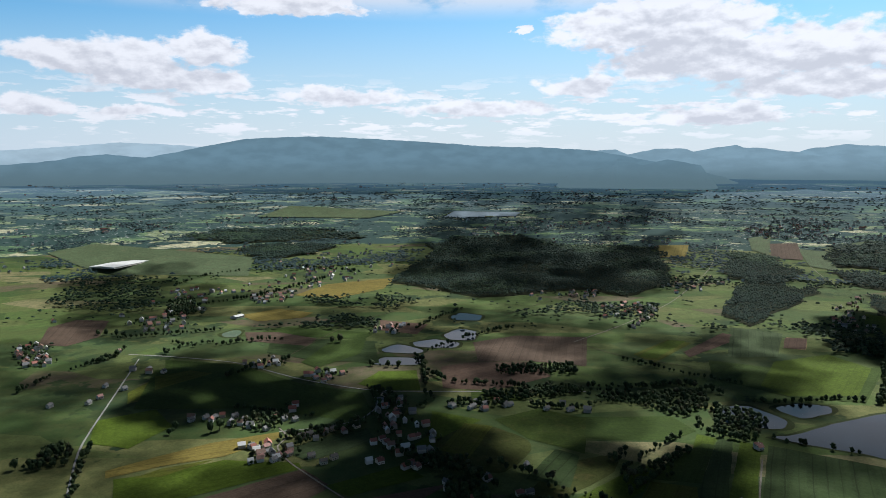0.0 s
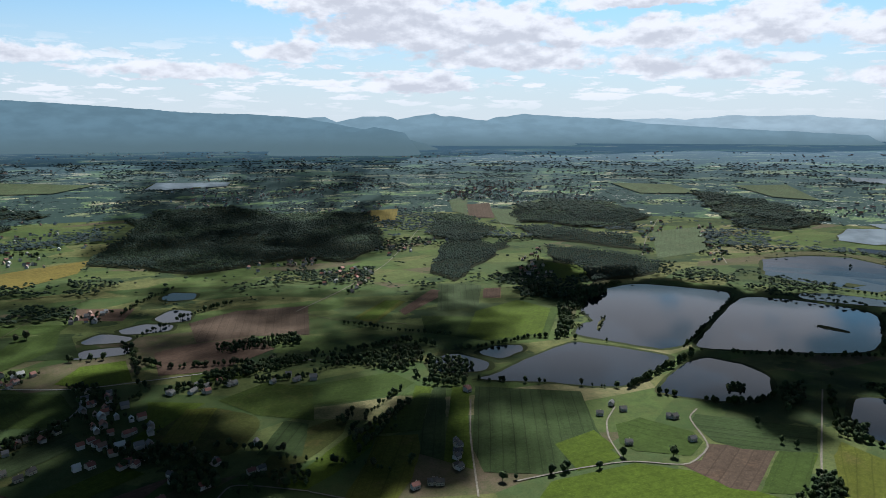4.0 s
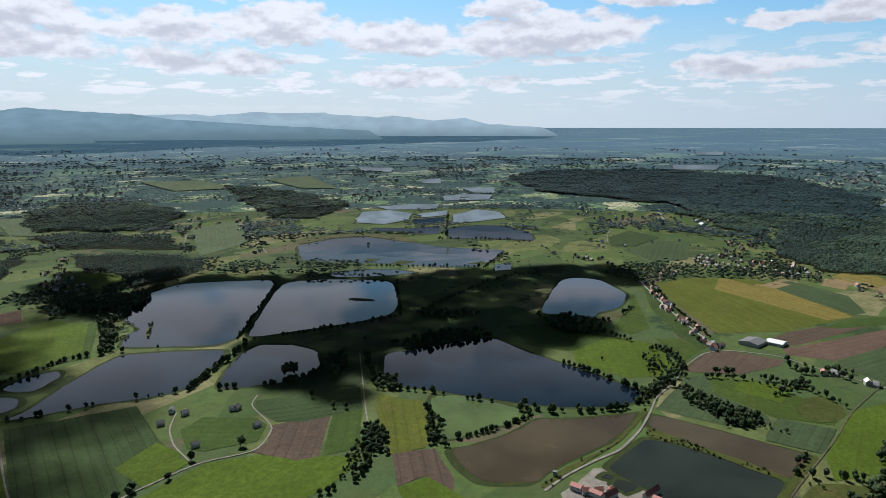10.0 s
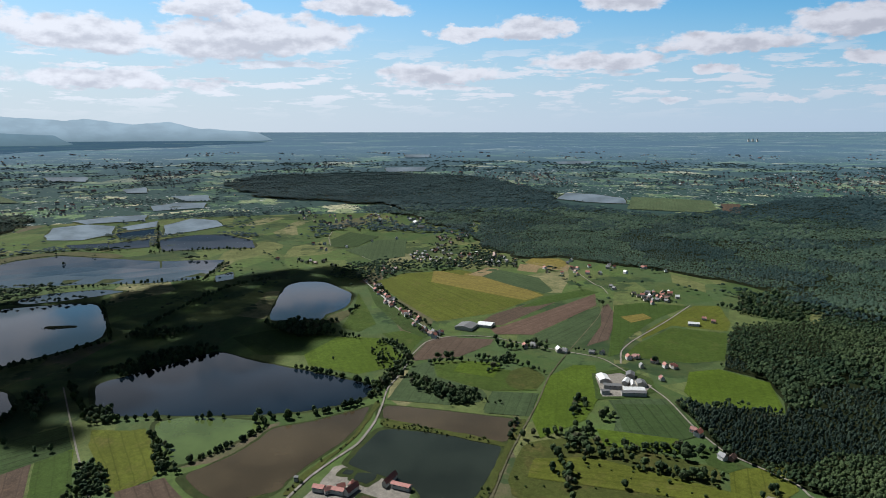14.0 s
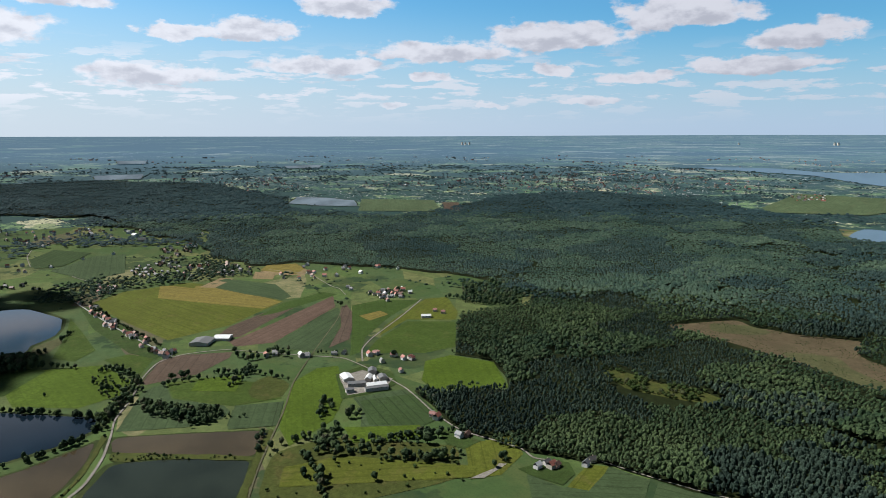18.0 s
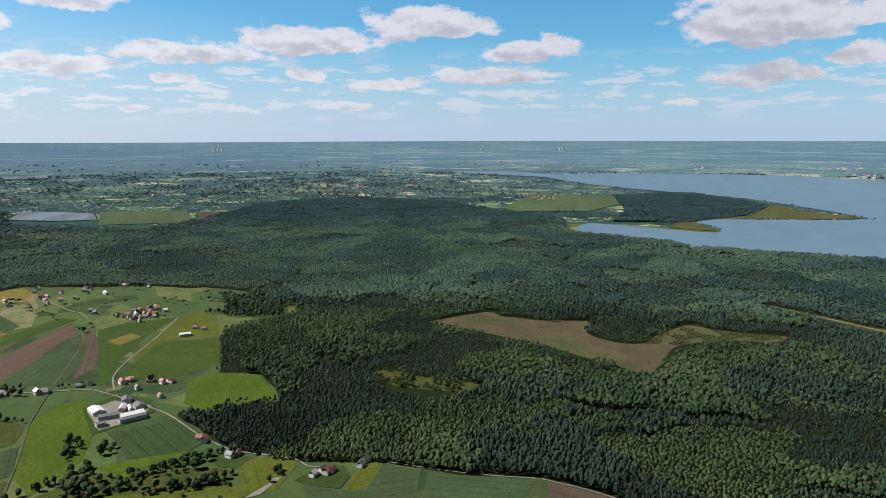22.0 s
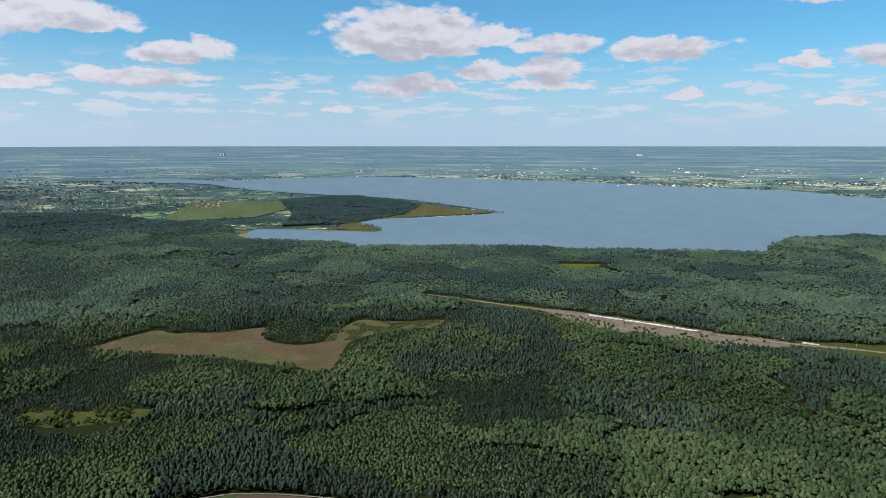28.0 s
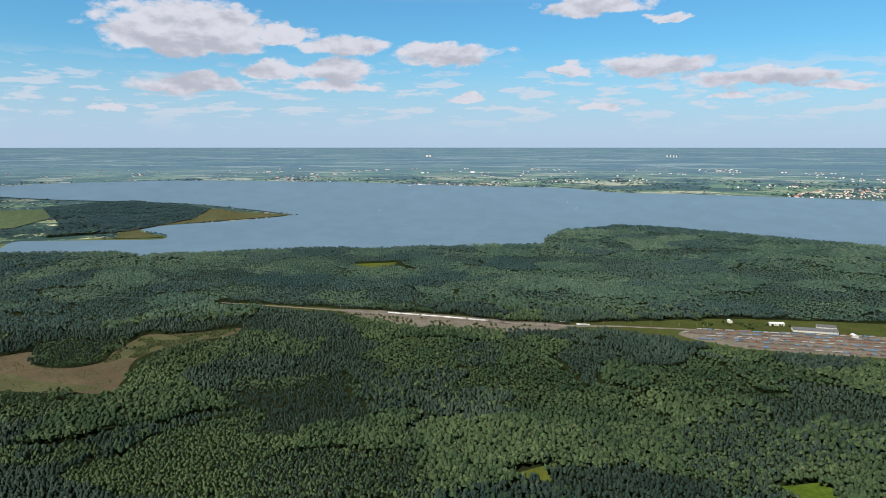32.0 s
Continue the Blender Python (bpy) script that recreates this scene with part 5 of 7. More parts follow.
lane("gravel", 20, "pale ballast bed of the main line", (640, -1424), (475, -1411), (341, -1399), (213, -1388), (92, -1371), (-23, -1369), (-137, -1388), (-280, -1388))
lane("gravel", 13, "pale gravel loading track beside the line", (440, -1390), (329, -1356), (206, -1347), (88, -1329))
lane("gravel", 4.5, "pale gravel farm lane", (320, 576), (388, 575), (456, 568), (507, 533), (563, 560), (596, 634), (626, 651))
lane("gravel", 4, "pale gravel drive", (451, 574), (469, 625), (495, 665), (532, 697))
lane("gravel", 6, "broad pale gravel track on the dike", (587, 224), (629, 216), (676, 199), (712, 183), (774, 177), (837, 180))
lane("gravel", 5, "winding gravel lane", (837, 180), (887, 185), (957, 175), (1036, 175), (1112, 162), (1145, 128), (1155, 59), (1113, -10), (1082, -75), (1058, -128), (999, -156), (899, -197), (799, -212), (739, -230), (707, -258), (674, -285), (649, -287), (634, -312))
lane("asphalt", 6, "grey village street", (1586, 386), (1356, 270), (1215, 189), (1137, 142))
lane("gravel", 5, "curving pale lane", (1033, -154), (1096, -162), (1152, -187), (1288, -271), (1418, -343))
lane("track", 4, "grassy farm track", (602, 26), (712, 9), (864, -25), (964, -41), (1098, -81), (1309, -149), (1400, -166))
lane("gravel", 5, "country lane", (1851, -26), (1768, -129), (1601, -165), (1573, -182), (1505, -187))
lane("gravel", 4, "pale path beside the brook", (566, 419), (663, 499), (836, 637))
lane("gravel", 4, "pale house drive", (271, 563), (321, 691), (369, 792))
lane("gravel", 4, "farm lane", (119, 637), (171, 591))
lane("asphalt", 6, "grey country road", (-599, 1233), (-527, 1223), (-385, 1188), (-248, 1088), (-124, 1033), (-7, 1033), (116, 1037), (206, 1036))
lane("asphalt", 5, "village road", (-123, 1026), (-109, 964), (-126, 913), (-165, 886), (-229, 868))
lane("gravel", 4.5, "pale winding village lane", (-232, 881), (-212, 852), (-221, 820), (-194, 775), (-122, 695), (-66, 636))
lane("track", 4, "worn field lane", (-326, 1149), (-288, 1277), (-231, 1486), (-125, 1643))
lane("gravel", 4.5, "pale lane", (15, 623), (46, 681), (74, 668), (119, 638))
lane("asphalt", 5, "pale lane", (-400, 668), (-463, 809), (-518, 1019), (-567, 1204))
lane("gravel", 4, "pale lane", (240, 1338), (369, 1480), (561, 1738), (882, 2334), (1154, 3004))
lane("track", 4, "worn field lane", (115, 1575), (339, 1876))
lane("track", 4, "worn field lane", (240, 1338), (293, 1251), (413, 1169))
lane("gravel", 5, "lane down the hill", (1282, 1584), (1507, 1847), (1876, 2227))
lane("gravel", 5, "straight village lane", (1923, 2050), (1606, 1641), (1412, 1394))
lane("gravel", 4, "pale lane between fields", (1509, 3026), (1221, 2356), (1092, 1950))
lane("gravel", 4, "forest edge lane", (633, -349), (575, -391), (528, -430), (483, -478))
lane("gravel", 4, "forest edge lane", (479, -482), (435, -506), (348, -535))
lane("gravel", 4, "pale far lane", (1985, 517), (1841, 430), (1752, 348))
lane("gravel", 5, "pale lane past a field", (2064, 603), (2234, 659), (2371, 683))

# ---- single trees, rows and groves ----
def bark_build(n, bsdf):
    wire(n, bsdf, n.mix(n.noise(place(n), 3.0, 4.0), (0.05, 0.035, 0.025), (0.13, 0.10, 0.075)), 0.9)


BARK = material("bark", bark_build)
RNG = np.random.default_rng(11)


def tree_model(k):
    """A broadleaf tree one metre high: tapered trunk with limbs, and an uneven crown of leaf clumps."""
    rng = np.random.default_rng(100 + k)
    root = new("tree")
    bm = bmesh.new()

    def limb(a, b, r0, r1):
        a, b = Vector(a), Vector(b)
        turn = (b - a).to_track_quat("Z", "Y").to_matrix().to_4x4()
        bmesh.ops.create_cone(bm, segments=6, radius1=r0, radius2=r1, depth=(b - a).length, matrix=Matrix.Translation((a + b) / 2) @ turn)

    limb((0, 0, -0.02), (0.01, 0, 0.38), 0.028, 0.018)
    for q in range(4):
        a = q * 1.6 + k
        limb((0, 0, 0.26 + q * 0.03), (0.16 * math.cos(a), 0.16 * math.sin(a), 0.5 + 0.05 * q), 0.014, 0.006)
    me = bpy.data.meshes.new("trunk")
    bm.to_mesh(me)
    bm.free()
    me.materials.append(BARK)
    new("trunk", me).parent = root
    v, f = crown_shape(rng, 150, lobes=7)
    v = v * (0.36, 0.36, 1.14 / 2.6) + (0, 0, -0.13)
    link("crown", v, f, (LEAF, LEAF, HEDGELEAF)[k % 3], root, tone=np.full(len(v), rng.uniform(0.1, 0.8)))
    return tagged(root, ("broad round deciduous tree in full leaf", "tall leafy tree with an uneven crown", "silvery green willow with a loose crown")[k % 3], "tree", "trees in the fields")


HEDGELEAF = foliage_mat("willow_leaves", (0.022, 0.038, 0.010), (0.050, 0.069, 0.022), (0.065, 0.065, 0.034))
MODELS = []
LOOSE = []      # the trees past the first three hundred
PLACED = [0]


def plant(x, y, tall):
    tall *= 0.82
    d = math.hypot(x - E0[0], y - E0[1])
    if d < 1350 and PLACED[0] < 295:
        if len(MODELS) < 9:
            MODELS.append(tree_model(len(MODELS)))
            ob = MODELS[-1]
        else:
            ob = None
        h = tall * RNG.uniform(0.8, 1.2)
        w = h * RNG.uniform(0.85, 1.15)
        m = spot(x, y, 0.2, RNG.uniform(0, 360), PLAN) @ Matrix.Diagonal((w, w, h, 1))
        if ob is None:
            like = MODELS[int(RNG.integers(len(MODELS)))]
            copy_thing(like, m @ Matrix.Diagonal((1 / like.scale.x, 1 / like.scale.y, 1 / like.scale.z, 1)))
        else:
            ob.matrix_basis = m
        PLACED[0] += 1
    else:
        LOOSE.append((x, y, tall * 1.1))


def tree_row(gap, tall, *pts):
    line = softened(pts, 4.0, 0.0, True, closed=False)
    run = 0.0
    nxt = 0.0
    for a, b in zip(line[:-1], line[1:]):
        run += math.hypot(*(b - a))
        d = math.hypot(*(a - E0[:2]))
        if run >= nxt:
            x, y = a + RNG.normal(0, 1.6, 2)
            if noise.noise((x / 60, y / 60, 5.0)) > -0.33:
                plant(x, y, tall * RNG.uniform(0.65, 1.1))
            nxt = run + 0.66 * gap * RNG.uniform(0.6, 1.5) * max(1.0, d / 1500)


def trees_at(tall, *pts):
    for x, y in pts:
        plant(x, y, tall)


def grove(gap, tall, *pts):
    for x, y in scatter(pts, gap, RNG):
        plant(x, y, tall * RNG.uniform(0.6, 1.1))


# tree rows
tree_row(11, 12, (736, 511), (750, 466), (752, 430))
tree_row(16, 10, (756, 400), (769, 357))
tree_row(9, 13, (756, 322), (768, 306), (776, 276), (793, 247), (840, 199))
tree_row(8, 12, (853, 202), (886, 195), (928, 193))
tree_row(9, 11, (891, 201), (922, 251), (958, 346))
tree_row(7, 10, (752, 307), (704, 319), (638, 358))
tree_row(8, 12, (729, 458), (690, 419), (620, 370))
tree_row(7, 11, (571, 436), (550, 409), (518, 400), (490, 403), (463, 417))
tree_row(8, 9, (646, 463), (588, 413))
tree_row(9, 13, (642, 687), (668, 652), (718, 631), (765, 650))
tree_row(14, 14, (612, 712), (630, 703), (640, 696))
tree_row(8, 13, (589, 745), (680, 783), (774, 825))
tree_row(9, 12, (788, 839), (868, 789), (963, 736), (1047, 702))
tree_row(9, 11, (1055, 705), (1284, 866))
tree_row(8, 9, (789, 859), (920, 946), (1132, 1096))
tree_row(9, 12, (884, 583), (949, 537), (1031, 490))
tree_row(7, 12, (845, 634), (736, 533))
tree_row(9, 11, (653, 973), (586, 1012), (508, 989), (444, 993))
tree_row(10, 12, (651, 986), (715, 1130), (807, 1259))
tree_row(14, 10, (412, 854), (469, 820), (540, 772), (586, 746))
tree_row(10, 12, (1320, 1195), (1377, 1088), (1460, 915), (1534, 776))
tree_row(10, 13, (1863, 1106), (1952, 912), (1961, 804))
tree_row(10, 12, (1936, 1106), (2376, 1348))
tree_row(9, 12, (1526, 764), (1733, 808))
tree_row(9, 12, (1065, 678), (1285, 688), (1476, 671), (1566, 608))
tree_row(8, 13, (1175, 473), (1165, 426), (1162, 373), (1228, 344), (1333, 332))
tree_row(8, 12, (1129, 335), (1117, 282), (1105, 240), (1063, 194), (1008, 171))
tree_row(8, 12, (1008, 175), (932, 187), (886, 194))
tree_row(8, 11, (998, 138), (1015, 96), (1006, 51))
tree_row(8, 12, (939, 155), (893, 116), (845, 79))
tree_row(7, 12, (892, 124), (896, 84), (877, 59))
tree_row(9, 12, (1020, 43), (1022, 16), (976, -36))
tree_row(9, 12, (1108, 42), (1079, 18), (1098, -20), (1085, -43))
tree_row(8, 12, (968, 49), (995, 29), (1050, 17))
tree_row(9, 13, (748, -73), (805, -84), (870, -86))
tree_row(9, 12, (768, -41), (740, -69), (735, -101))
tree_row(8, 11, (730, -120), (740, -160), (736, -197))
tree_row(8, 12, (688, -102), (685, -144), (675, -183), (666, -210))
tree_row(8, 12, (676, -37), (653, -51), (619, -55))
tree_row(10, 11, (797, 4), (741, 10))
tree_row(9, 8, (874, 98), (861, 58), (851, 20))
tree_row(10, 7, (768, 155), (761, 99))
tree_row(8, 13, (875, -200), (877, -222), (864, -249), (858, -291))
tree_row(9, 12, (1423, -391), (1382, -449), (1344, -503), (1328, -552))
tree_row(9, 11, (1049, -269), (1039, -315))
tree_row(9, 10, (1095, -90), (1078, -130))
tree_row(8, 9, (1564, 351), (1404, 279), (1171, 152))
tree_row(9, 12, (247, 744), (226, 740), (198, 710))
tree_row(9, 11, (279, 811), (231, 755))
tree_row(8, 12, (379, 964), (380, 904), (408, 886))
tree_row(10, 12, (110, 1029), (209, 1046), (329, 997))
tree_row(8, 14, (234, 655), (230, 629))
tree_row(12, 12, (191, 1035), (117, 1054), (64, 1067))
tree_row(7, 13, (-105, 920), (-76, 840), (-62, 829))
tree_row(7, 13, (-27, 799), (6, 748), (43, 728))
tree_row(8, 13, (-7, 709), (16, 680), (50, 662), (84, 651))
tree_row(7, 13, (-56, 1210), (-42, 1053))
tree_row(8, 12, (-144, 1171), (-54, 1156))
tree_row(8, 12, (-48, 1265), (38, 1380), (139, 1467))
tree_row(9, 12, (-209, 810), (-183, 839), (-147, 859))
tree_row(9, 12, (-534, 1240), (-515, 1307), (-462, 1319))
tree_row(9, 12, (-401, 680), (-429, 747), (-458, 826))
tree_row(9, 12, (-502, 751), (-469, 760), (-447, 769))
tree_row(8, 12, (-569, 1325), (-488, 1287))
tree_row(10, 14, (-665, 1365), (-744, 1384))
tree_row(9, 12, (-669, 1012), (-668, 1098), (-639, 1165), (-606, 1240))
tree_row(9, 12, (198, 712), (241, 755), (295, 820))
tree_row(9, 12, (306, 1215), (396, 1120), (468, 1065))
tree_row(10, 14, (-43, 1015), (-16, 979), (42, 981))
tree_row(10, 14, (-801, 1958), (-780, 2171), (-544, 2319), (-300, 2218))
tree_row(10, 14, (-663, 1647), (-500, 1808), (-388, 2096))
tree_row(12, 14, (-778, 2588), (-517, 2796))
tree_row(12, 14, (1038, 179), (937, 190), (874, 208))
tree_row(8, 12, (1085, 243), (1101, 202))
tree_row(8, 12, (894, 218), (901, 190))
trees_at(14, (415, 566), (375, 573), (360, 574), (507, 558), (456, 579))
trees_at(13, (644, 536), (651, 521), (657, 583))
trees_at(13, (198, 786), (208, 798), (193, 780))
trees_at(12, (308, 583), (322, 580), (362, 575), (382, 577), (418, 568))
trees_at(12, (758, -17), (750, -5), (655, -253), (648, -255), (825, -118), (815, -103), (813, -113))
trees_at(11, (646, -108), (720, -90), (698, -72), (724, -55), (735, -184), (729, -199))
trees_at(12, (997, 293), (1400, -164), (1424, -160), (1043, -206))
trees_at(13, (655, -251), (659, -258), (833, -76), (830, -110))
trees_at(12, (775, 327), (771, 311), (773, 287), (779, 277), (793, 261))
trees_at(12, (201, 800), (192, 784), (210, 810))
trees_at(12, (-369, 876), (-369, 857), (203, 800))
grove(11, 11, (933, 151), (913, 123), (889, 55), (845, 60), (831, 90), (895, 133))
grove(7, 12, (938, 149), (913, 108), (879, 72), (869, 47), (842, 73), (855, 105))
grove(8, 12, (1065, 678), (1109, 654), (1145, 575), (1071, 608))
grove(7, 14, (1163, 458), (1207, 431), (1198, 354), (1125, 341), (1105, 393))
grove(8, 12, (891, 626), (993, 584), (1049, 521), (995, 510), (894, 578))
grove(7, 11, (760, 550), (779, 526), (731, 496), (721, 524))
grove(8, 14, (875, 1298), (937, 1294), (913, 1239), (749, 1132), (637, 971), (620, 982), (730, 1144))
grove(8, 13, (800, 1418), (835, 1358), (837, 1253), (792, 1219), (733, 1288))
grove(7, 12, (781, 667), (831, 665), (798, 627), (723, 595))
grove(8, 13, (-510, 807), (-474, 817), (-449, 761), (-485, 745))
grove(8, 13, (-725, 1713), (-675, 1771), (-606, 1584), (-655, 1538))
grove(8, 13, (70, 1159), (216, 1174), (207, 1124), (77, 1119))
grove(9, 13, (1516, -466), (1551, -564), (1409, -596), (1299, -512), (1357, -418))
grove(11, 12, (759, -46), (751, -109), (725, -118), (701, -101), (725, -55))
grove(11, 11, (747, -122), (747, -190), (720, -197), (707, -166), (723, -131))
grove(11, 12, (701, -101), (689, -175), (683, -213), (661, -206), (672, -146))
grove(11, 9, (1065, 253), (1053, 188), (973, 179), (898, 183), (850, 186), (854, 199), (942, 203))
grove(6, 9, (623, 471), (636, 455), (593, 415), (572, 402), (570, 434))
grove(7, 10, (693, 415), (680, 396), (620, 352), (618, 377), (665, 410))
grove(6, 8, (725, 703), (748, 698), (742, 680), (723, 672), (710, 685))
trees_at(9, (1668, 1226), (1679, 1230), (769, 1060), (690, 935), (894, 669))
grove(8, 11, (-61, 796), (-5, 797), (26, 758), (53, 708), (7, 748), (-29, 758))
grove(7, 12, (-5, 731), (24, 729), (45, 684), (10, 670), (-6, 686))
grove(8, 11, (75, 689), (124, 695), (127, 649), (93, 653))
grove(8, 11, (-208, 860), (-164, 891), (-114, 904), (-115, 886), (-160, 864), (-197, 834))
grove(7, 12, (47, 1027), (191, 1059), (203, 1027), (111, 997), (46, 997))
grove(8, 12, (200, 1013), (297, 1031), (387, 1038), (371, 968), (320, 929), (278, 966))
grove(8, 12, (367, 956), (406, 959), (438, 924), (383, 841), (337, 854))
grove(8, 11, (-137, 1051), (-97, 1040), (-77, 965), (-114, 975))
grove(8, 11, (-294, 962), (-246, 922), (-232, 946), (-229, 874), (-268, 869))
tree_row(7, 11, (-70, 963), (-18, 971), (44, 973), (173, 963))
tree_row(8, 11, (189, 698), (217, 752), (256, 785), (293, 823))
tree_row(7, 12, (10, 659), (50, 677), (74, 683))
tree_row(6, 12, (761, -32), (768, -50), (751, -65), (746, -85))
tree_row(6, 12, (739, -119), (740, -152), (745, -202), (730, -244))
tree_row(6, 12, (712, -75), (714, -107), (694, -143), (678, -179), (673, -210))
tree_row(5, 13, (873, -85), (815, -84), (759, -83))
tree_row(6, 13, (717, -43), (675, -50), (643, -57))
tree_row(6, 12, (999, 219), (999, 187), (985, 162))
tree_row(6, 12, (1022, 130), (1041, 85), (1021, 42), (1043, 8))
tree_row(6, 12, (949, 194), (933, 162), (889, 140), (863, 102))
tree_row(7, 11, (-313, 950), (-246, 941), (-229, 959))
tree_row(7, 11, (-374, 1100), (-348, 1152), (-292, 1208))
tree_row(7, 12, (-169, 872), (-139, 901), (-112, 921))
tree_row(7, 12, (13, 793), (46, 772), (84, 751), (120, 731))


tree_row(8, 12, (885, -207), (835, -217), (772, -225), (736, -240), (701, -260))
tree_row(7, 13, (882, -77), (828, -70), (767, -67))
tree_row(7, 12, (1137, 43), (1111, 5), (1122, -43))
trees_at(15, (716, -182), (641, -239), (813, -102))


tree_row(7, 11, (-70, 1238), (-41, 1126), (-7, 1079), (56, 1066))
tree_row(8, 11, (-80, 1438), (-35, 1554), (25, 1649))
tree_row(6, 12, (266, 1041), (325, 1072), (378, 1063), (418, 1020))
tree_row(7, 10, (191, 750), (242, 814), (303, 870))
tree_row(8, 11, (-293, 891), (-260, 917), (-186, 925))
tree_row(8, 11, (-220, 844), (-189, 866), (-157, 890))
tree_row(7, 11, (-83, 818), (-47, 783), (6, 728))
tree_row(8, 11, (-675, 1349), (-591, 1378), (-486, 1426))
tree_row(8, 11, (-477, 1287), (-413, 1332), (-330, 1348))
tree_row(8, 10, (-642, 1166), (-616, 1196), (-625, 1286))
tree_row(8, 11, (-15, 986), (43, 983), (102, 979), (206, 948))
tree_row(7, 12, (37, 1074), (112, 1053), (196, 1057), (314, 1057), (399, 1084))
tree_row(7, 12, (184, 966), (246, 999), (322, 1025), (376, 1034))
tree_row(7, 10, (190, 728), (220, 764), (255, 785), (289, 817))
tree_row(8, 11, (327, 977), (329, 923), (338, 863))
tree_row(9, 10, (105, 719), (166, 684), (221, 638))
trees_at(20, (187, 787))
trees_at(17, (-318, 863), (-309, 873), (-238, 1320), (-223, 1328))
grove(8, 9, (598, 460), (628, 456), (583, 414), (534, 405), (487, 412), (525, 426))


# ---- houses ----
def plaster_mat(name, colour):
    def build(n, bsdf):
        p = n.add("ShaderNodeTexCoord").outputs["Object"]
        odd = n.add("ShaderNodeObjectInfo").outputs["Random"]
        c = n.mix(n.range(n.noise(p, 0.8, 4.0), 0.35, 0.7, 0.0, 0.6), colour, scaled(colour, 0.8))
        c = n.mix(n.math("MULTIPLY", odd, 0.35), c, (0.42, 0.36, 0.26))
        wire(n, bsdf, c, 0.9)
    return material(name, build)


def roof_mat(name, colour):
    def build(n, bsdf):
        p = n.add("ShaderNodeTexCoord").outputs["Object"]
        odd = n.add("ShaderNodeObjectInfo").outputs["Random"]
        row = n.add("ShaderNodeTexWave", i_Vector=p, i_Scale=1.4, bands_direction="Z").outputs["Fac"]
        c = n.mix(n.range(n.noise(p, 1.5, 5.0), 0.3, 0.7), scaled(colour, 0.7), scaled(colour, 1.2))
        c = n.mix(n.math("MULTIPLY", odd, 0.4), c, scaled(colour, 0.55))
        wire(n, bsdf, c, 0.7, bump(n, row, 0.3, 0.1))
    return material(name, build)


WALLS = {"white": plaster_mat("white_plaster", (0.360, 0.346, 0.324)), "cream": plaster_mat("cream_plaster", (0.360, 0.317, 0.238)),
         "grey": plaster_mat("grey_plaster", (0.274, 0.266, 0.252)), "brick": plaster_mat("red_brick", (0.216, 0.108, 0.072))}
ROOFS = {"red": roof_mat("red_tiles", (0.13, 0.040, 0.030)), "grey": roof_mat("grey_tiles", (0.055, 0.056, 0.060)), "dark": roof_mat("dark_tiles", (0.034, 0.031, 0.031)),
         "brown": roof_mat("brown_tiles", (0.10, 0.050, 0.036)), "white": roof_mat("white_sheet_metal", (0.36, 0.365, 0.37)), "salmon": roof_mat("salmon_tiles", (0.21, 0.062, 0.046))}


def glass_build(n, bsdf):
    wire(n, bsdf, (0.03, 0.04, 0.05), 0.12)


GLASS = material("window_glass", glass_build)
DOORWOOD = roof_mat("brown_door_paint", (0.12, 0.06, 0.035))


def part(name, bm, mat, parent, label=""):
    me = bpy.data.meshes.new(name)
    bm.to_mesh(me)
    bm.free()
    me.materials.append(mat)
    ob = new(name, me)
    ob.parent = parent
    if label:
        ob["label"] = label
    return ob


def box_bm(x0, x1, y0, y1, z0, z1):
    bm = bmesh.new()
    bmesh.ops.create_cube(bm, size=1, matrix=Matrix.Translation(((x0 + x1) / 2, (y0 + y1) / 2, (z0 + z1) / 2)) @ Matrix.Diagonal((x1 - x0, y1 - y0, z1 - z0, 1)))
    return bm


def gabled_walls(L, W, h, rise):
    bm = bmesh.new()
    a = [bm.verts.new((s * L / 2, y, z)) for s in (-1, 1) for y, z in ((-W / 2, -0.5), (W / 2, -0.5), (W / 2, h), (0, h + rise), (-W / 2, h))]
    bm.faces.new(a[:5])
    bm.faces.new(a[5:][::-1])
    for i in range(5):
        j = (i + 1) % 5
        bm.faces.new((a[i], a[i + 5], a[j + 5], a[j]))
    bmesh.ops.recalc_face_normals(bm, faces=bm.faces)
    return bm


def gabled_roof(L, W, h, rise, over=0.6, thick=0.22):
    bm = bmesh.new()
    k = rise / (W / 2)
    y, z = W / 2 + over, h - over * k
    prof = [(-y, z), (0, h + rise + 0.05), (y, z), (y, z + thick), (0, h + rise + 0.1 + thick), (-y, z + thick)]
    prof = [(q, r + 0.03) for q, r in prof]
    a = [bm.verts.new((s * (L / 2 + over), q, r)) for s in (-1, 1) for q, r in prof]
    for i in range(6):
        j = (i + 1) % 6
        bm.faces.new((a[i], a[i + 6], a[j + 6], a[j]))
    for o in (0, 6):
        bm.faces.new((a[o], a[o + 1], a[o + 4], a[o + 5]))
        bm.faces.new((a[o + 1], a[o + 2], a[o + 3], a[o + 4]))
    bmesh.ops.recalc_face_normals(bm, faces=bm.faces)
    return bm


KINDS = {
    "white_red": ("white", "red", 11.5, 9.0, 5.4, 3.6, "white rendered house with a red tiled roof"),
    "white_grey": ("white", "grey", 12.0, 9.0, 5.0, 3.8, "white rendered house with a grey roof"),
    "white_dark": ("cream", "dark", 12.5, 9.5, 5.0, 4.0, "cream rendered house with a dark roof"),
    "grey_grey": ("grey", "grey", 13.0, 8.5, 4.4, 3.4, "weathered grey farmhouse with a grey roof"),
    "red_barn": ("brick", "brown", 14.0, 9.0, 4.4, 4.2, "red brick barn with a brown tiled roof"),
}
HOMES = {}
COUNT = [0]


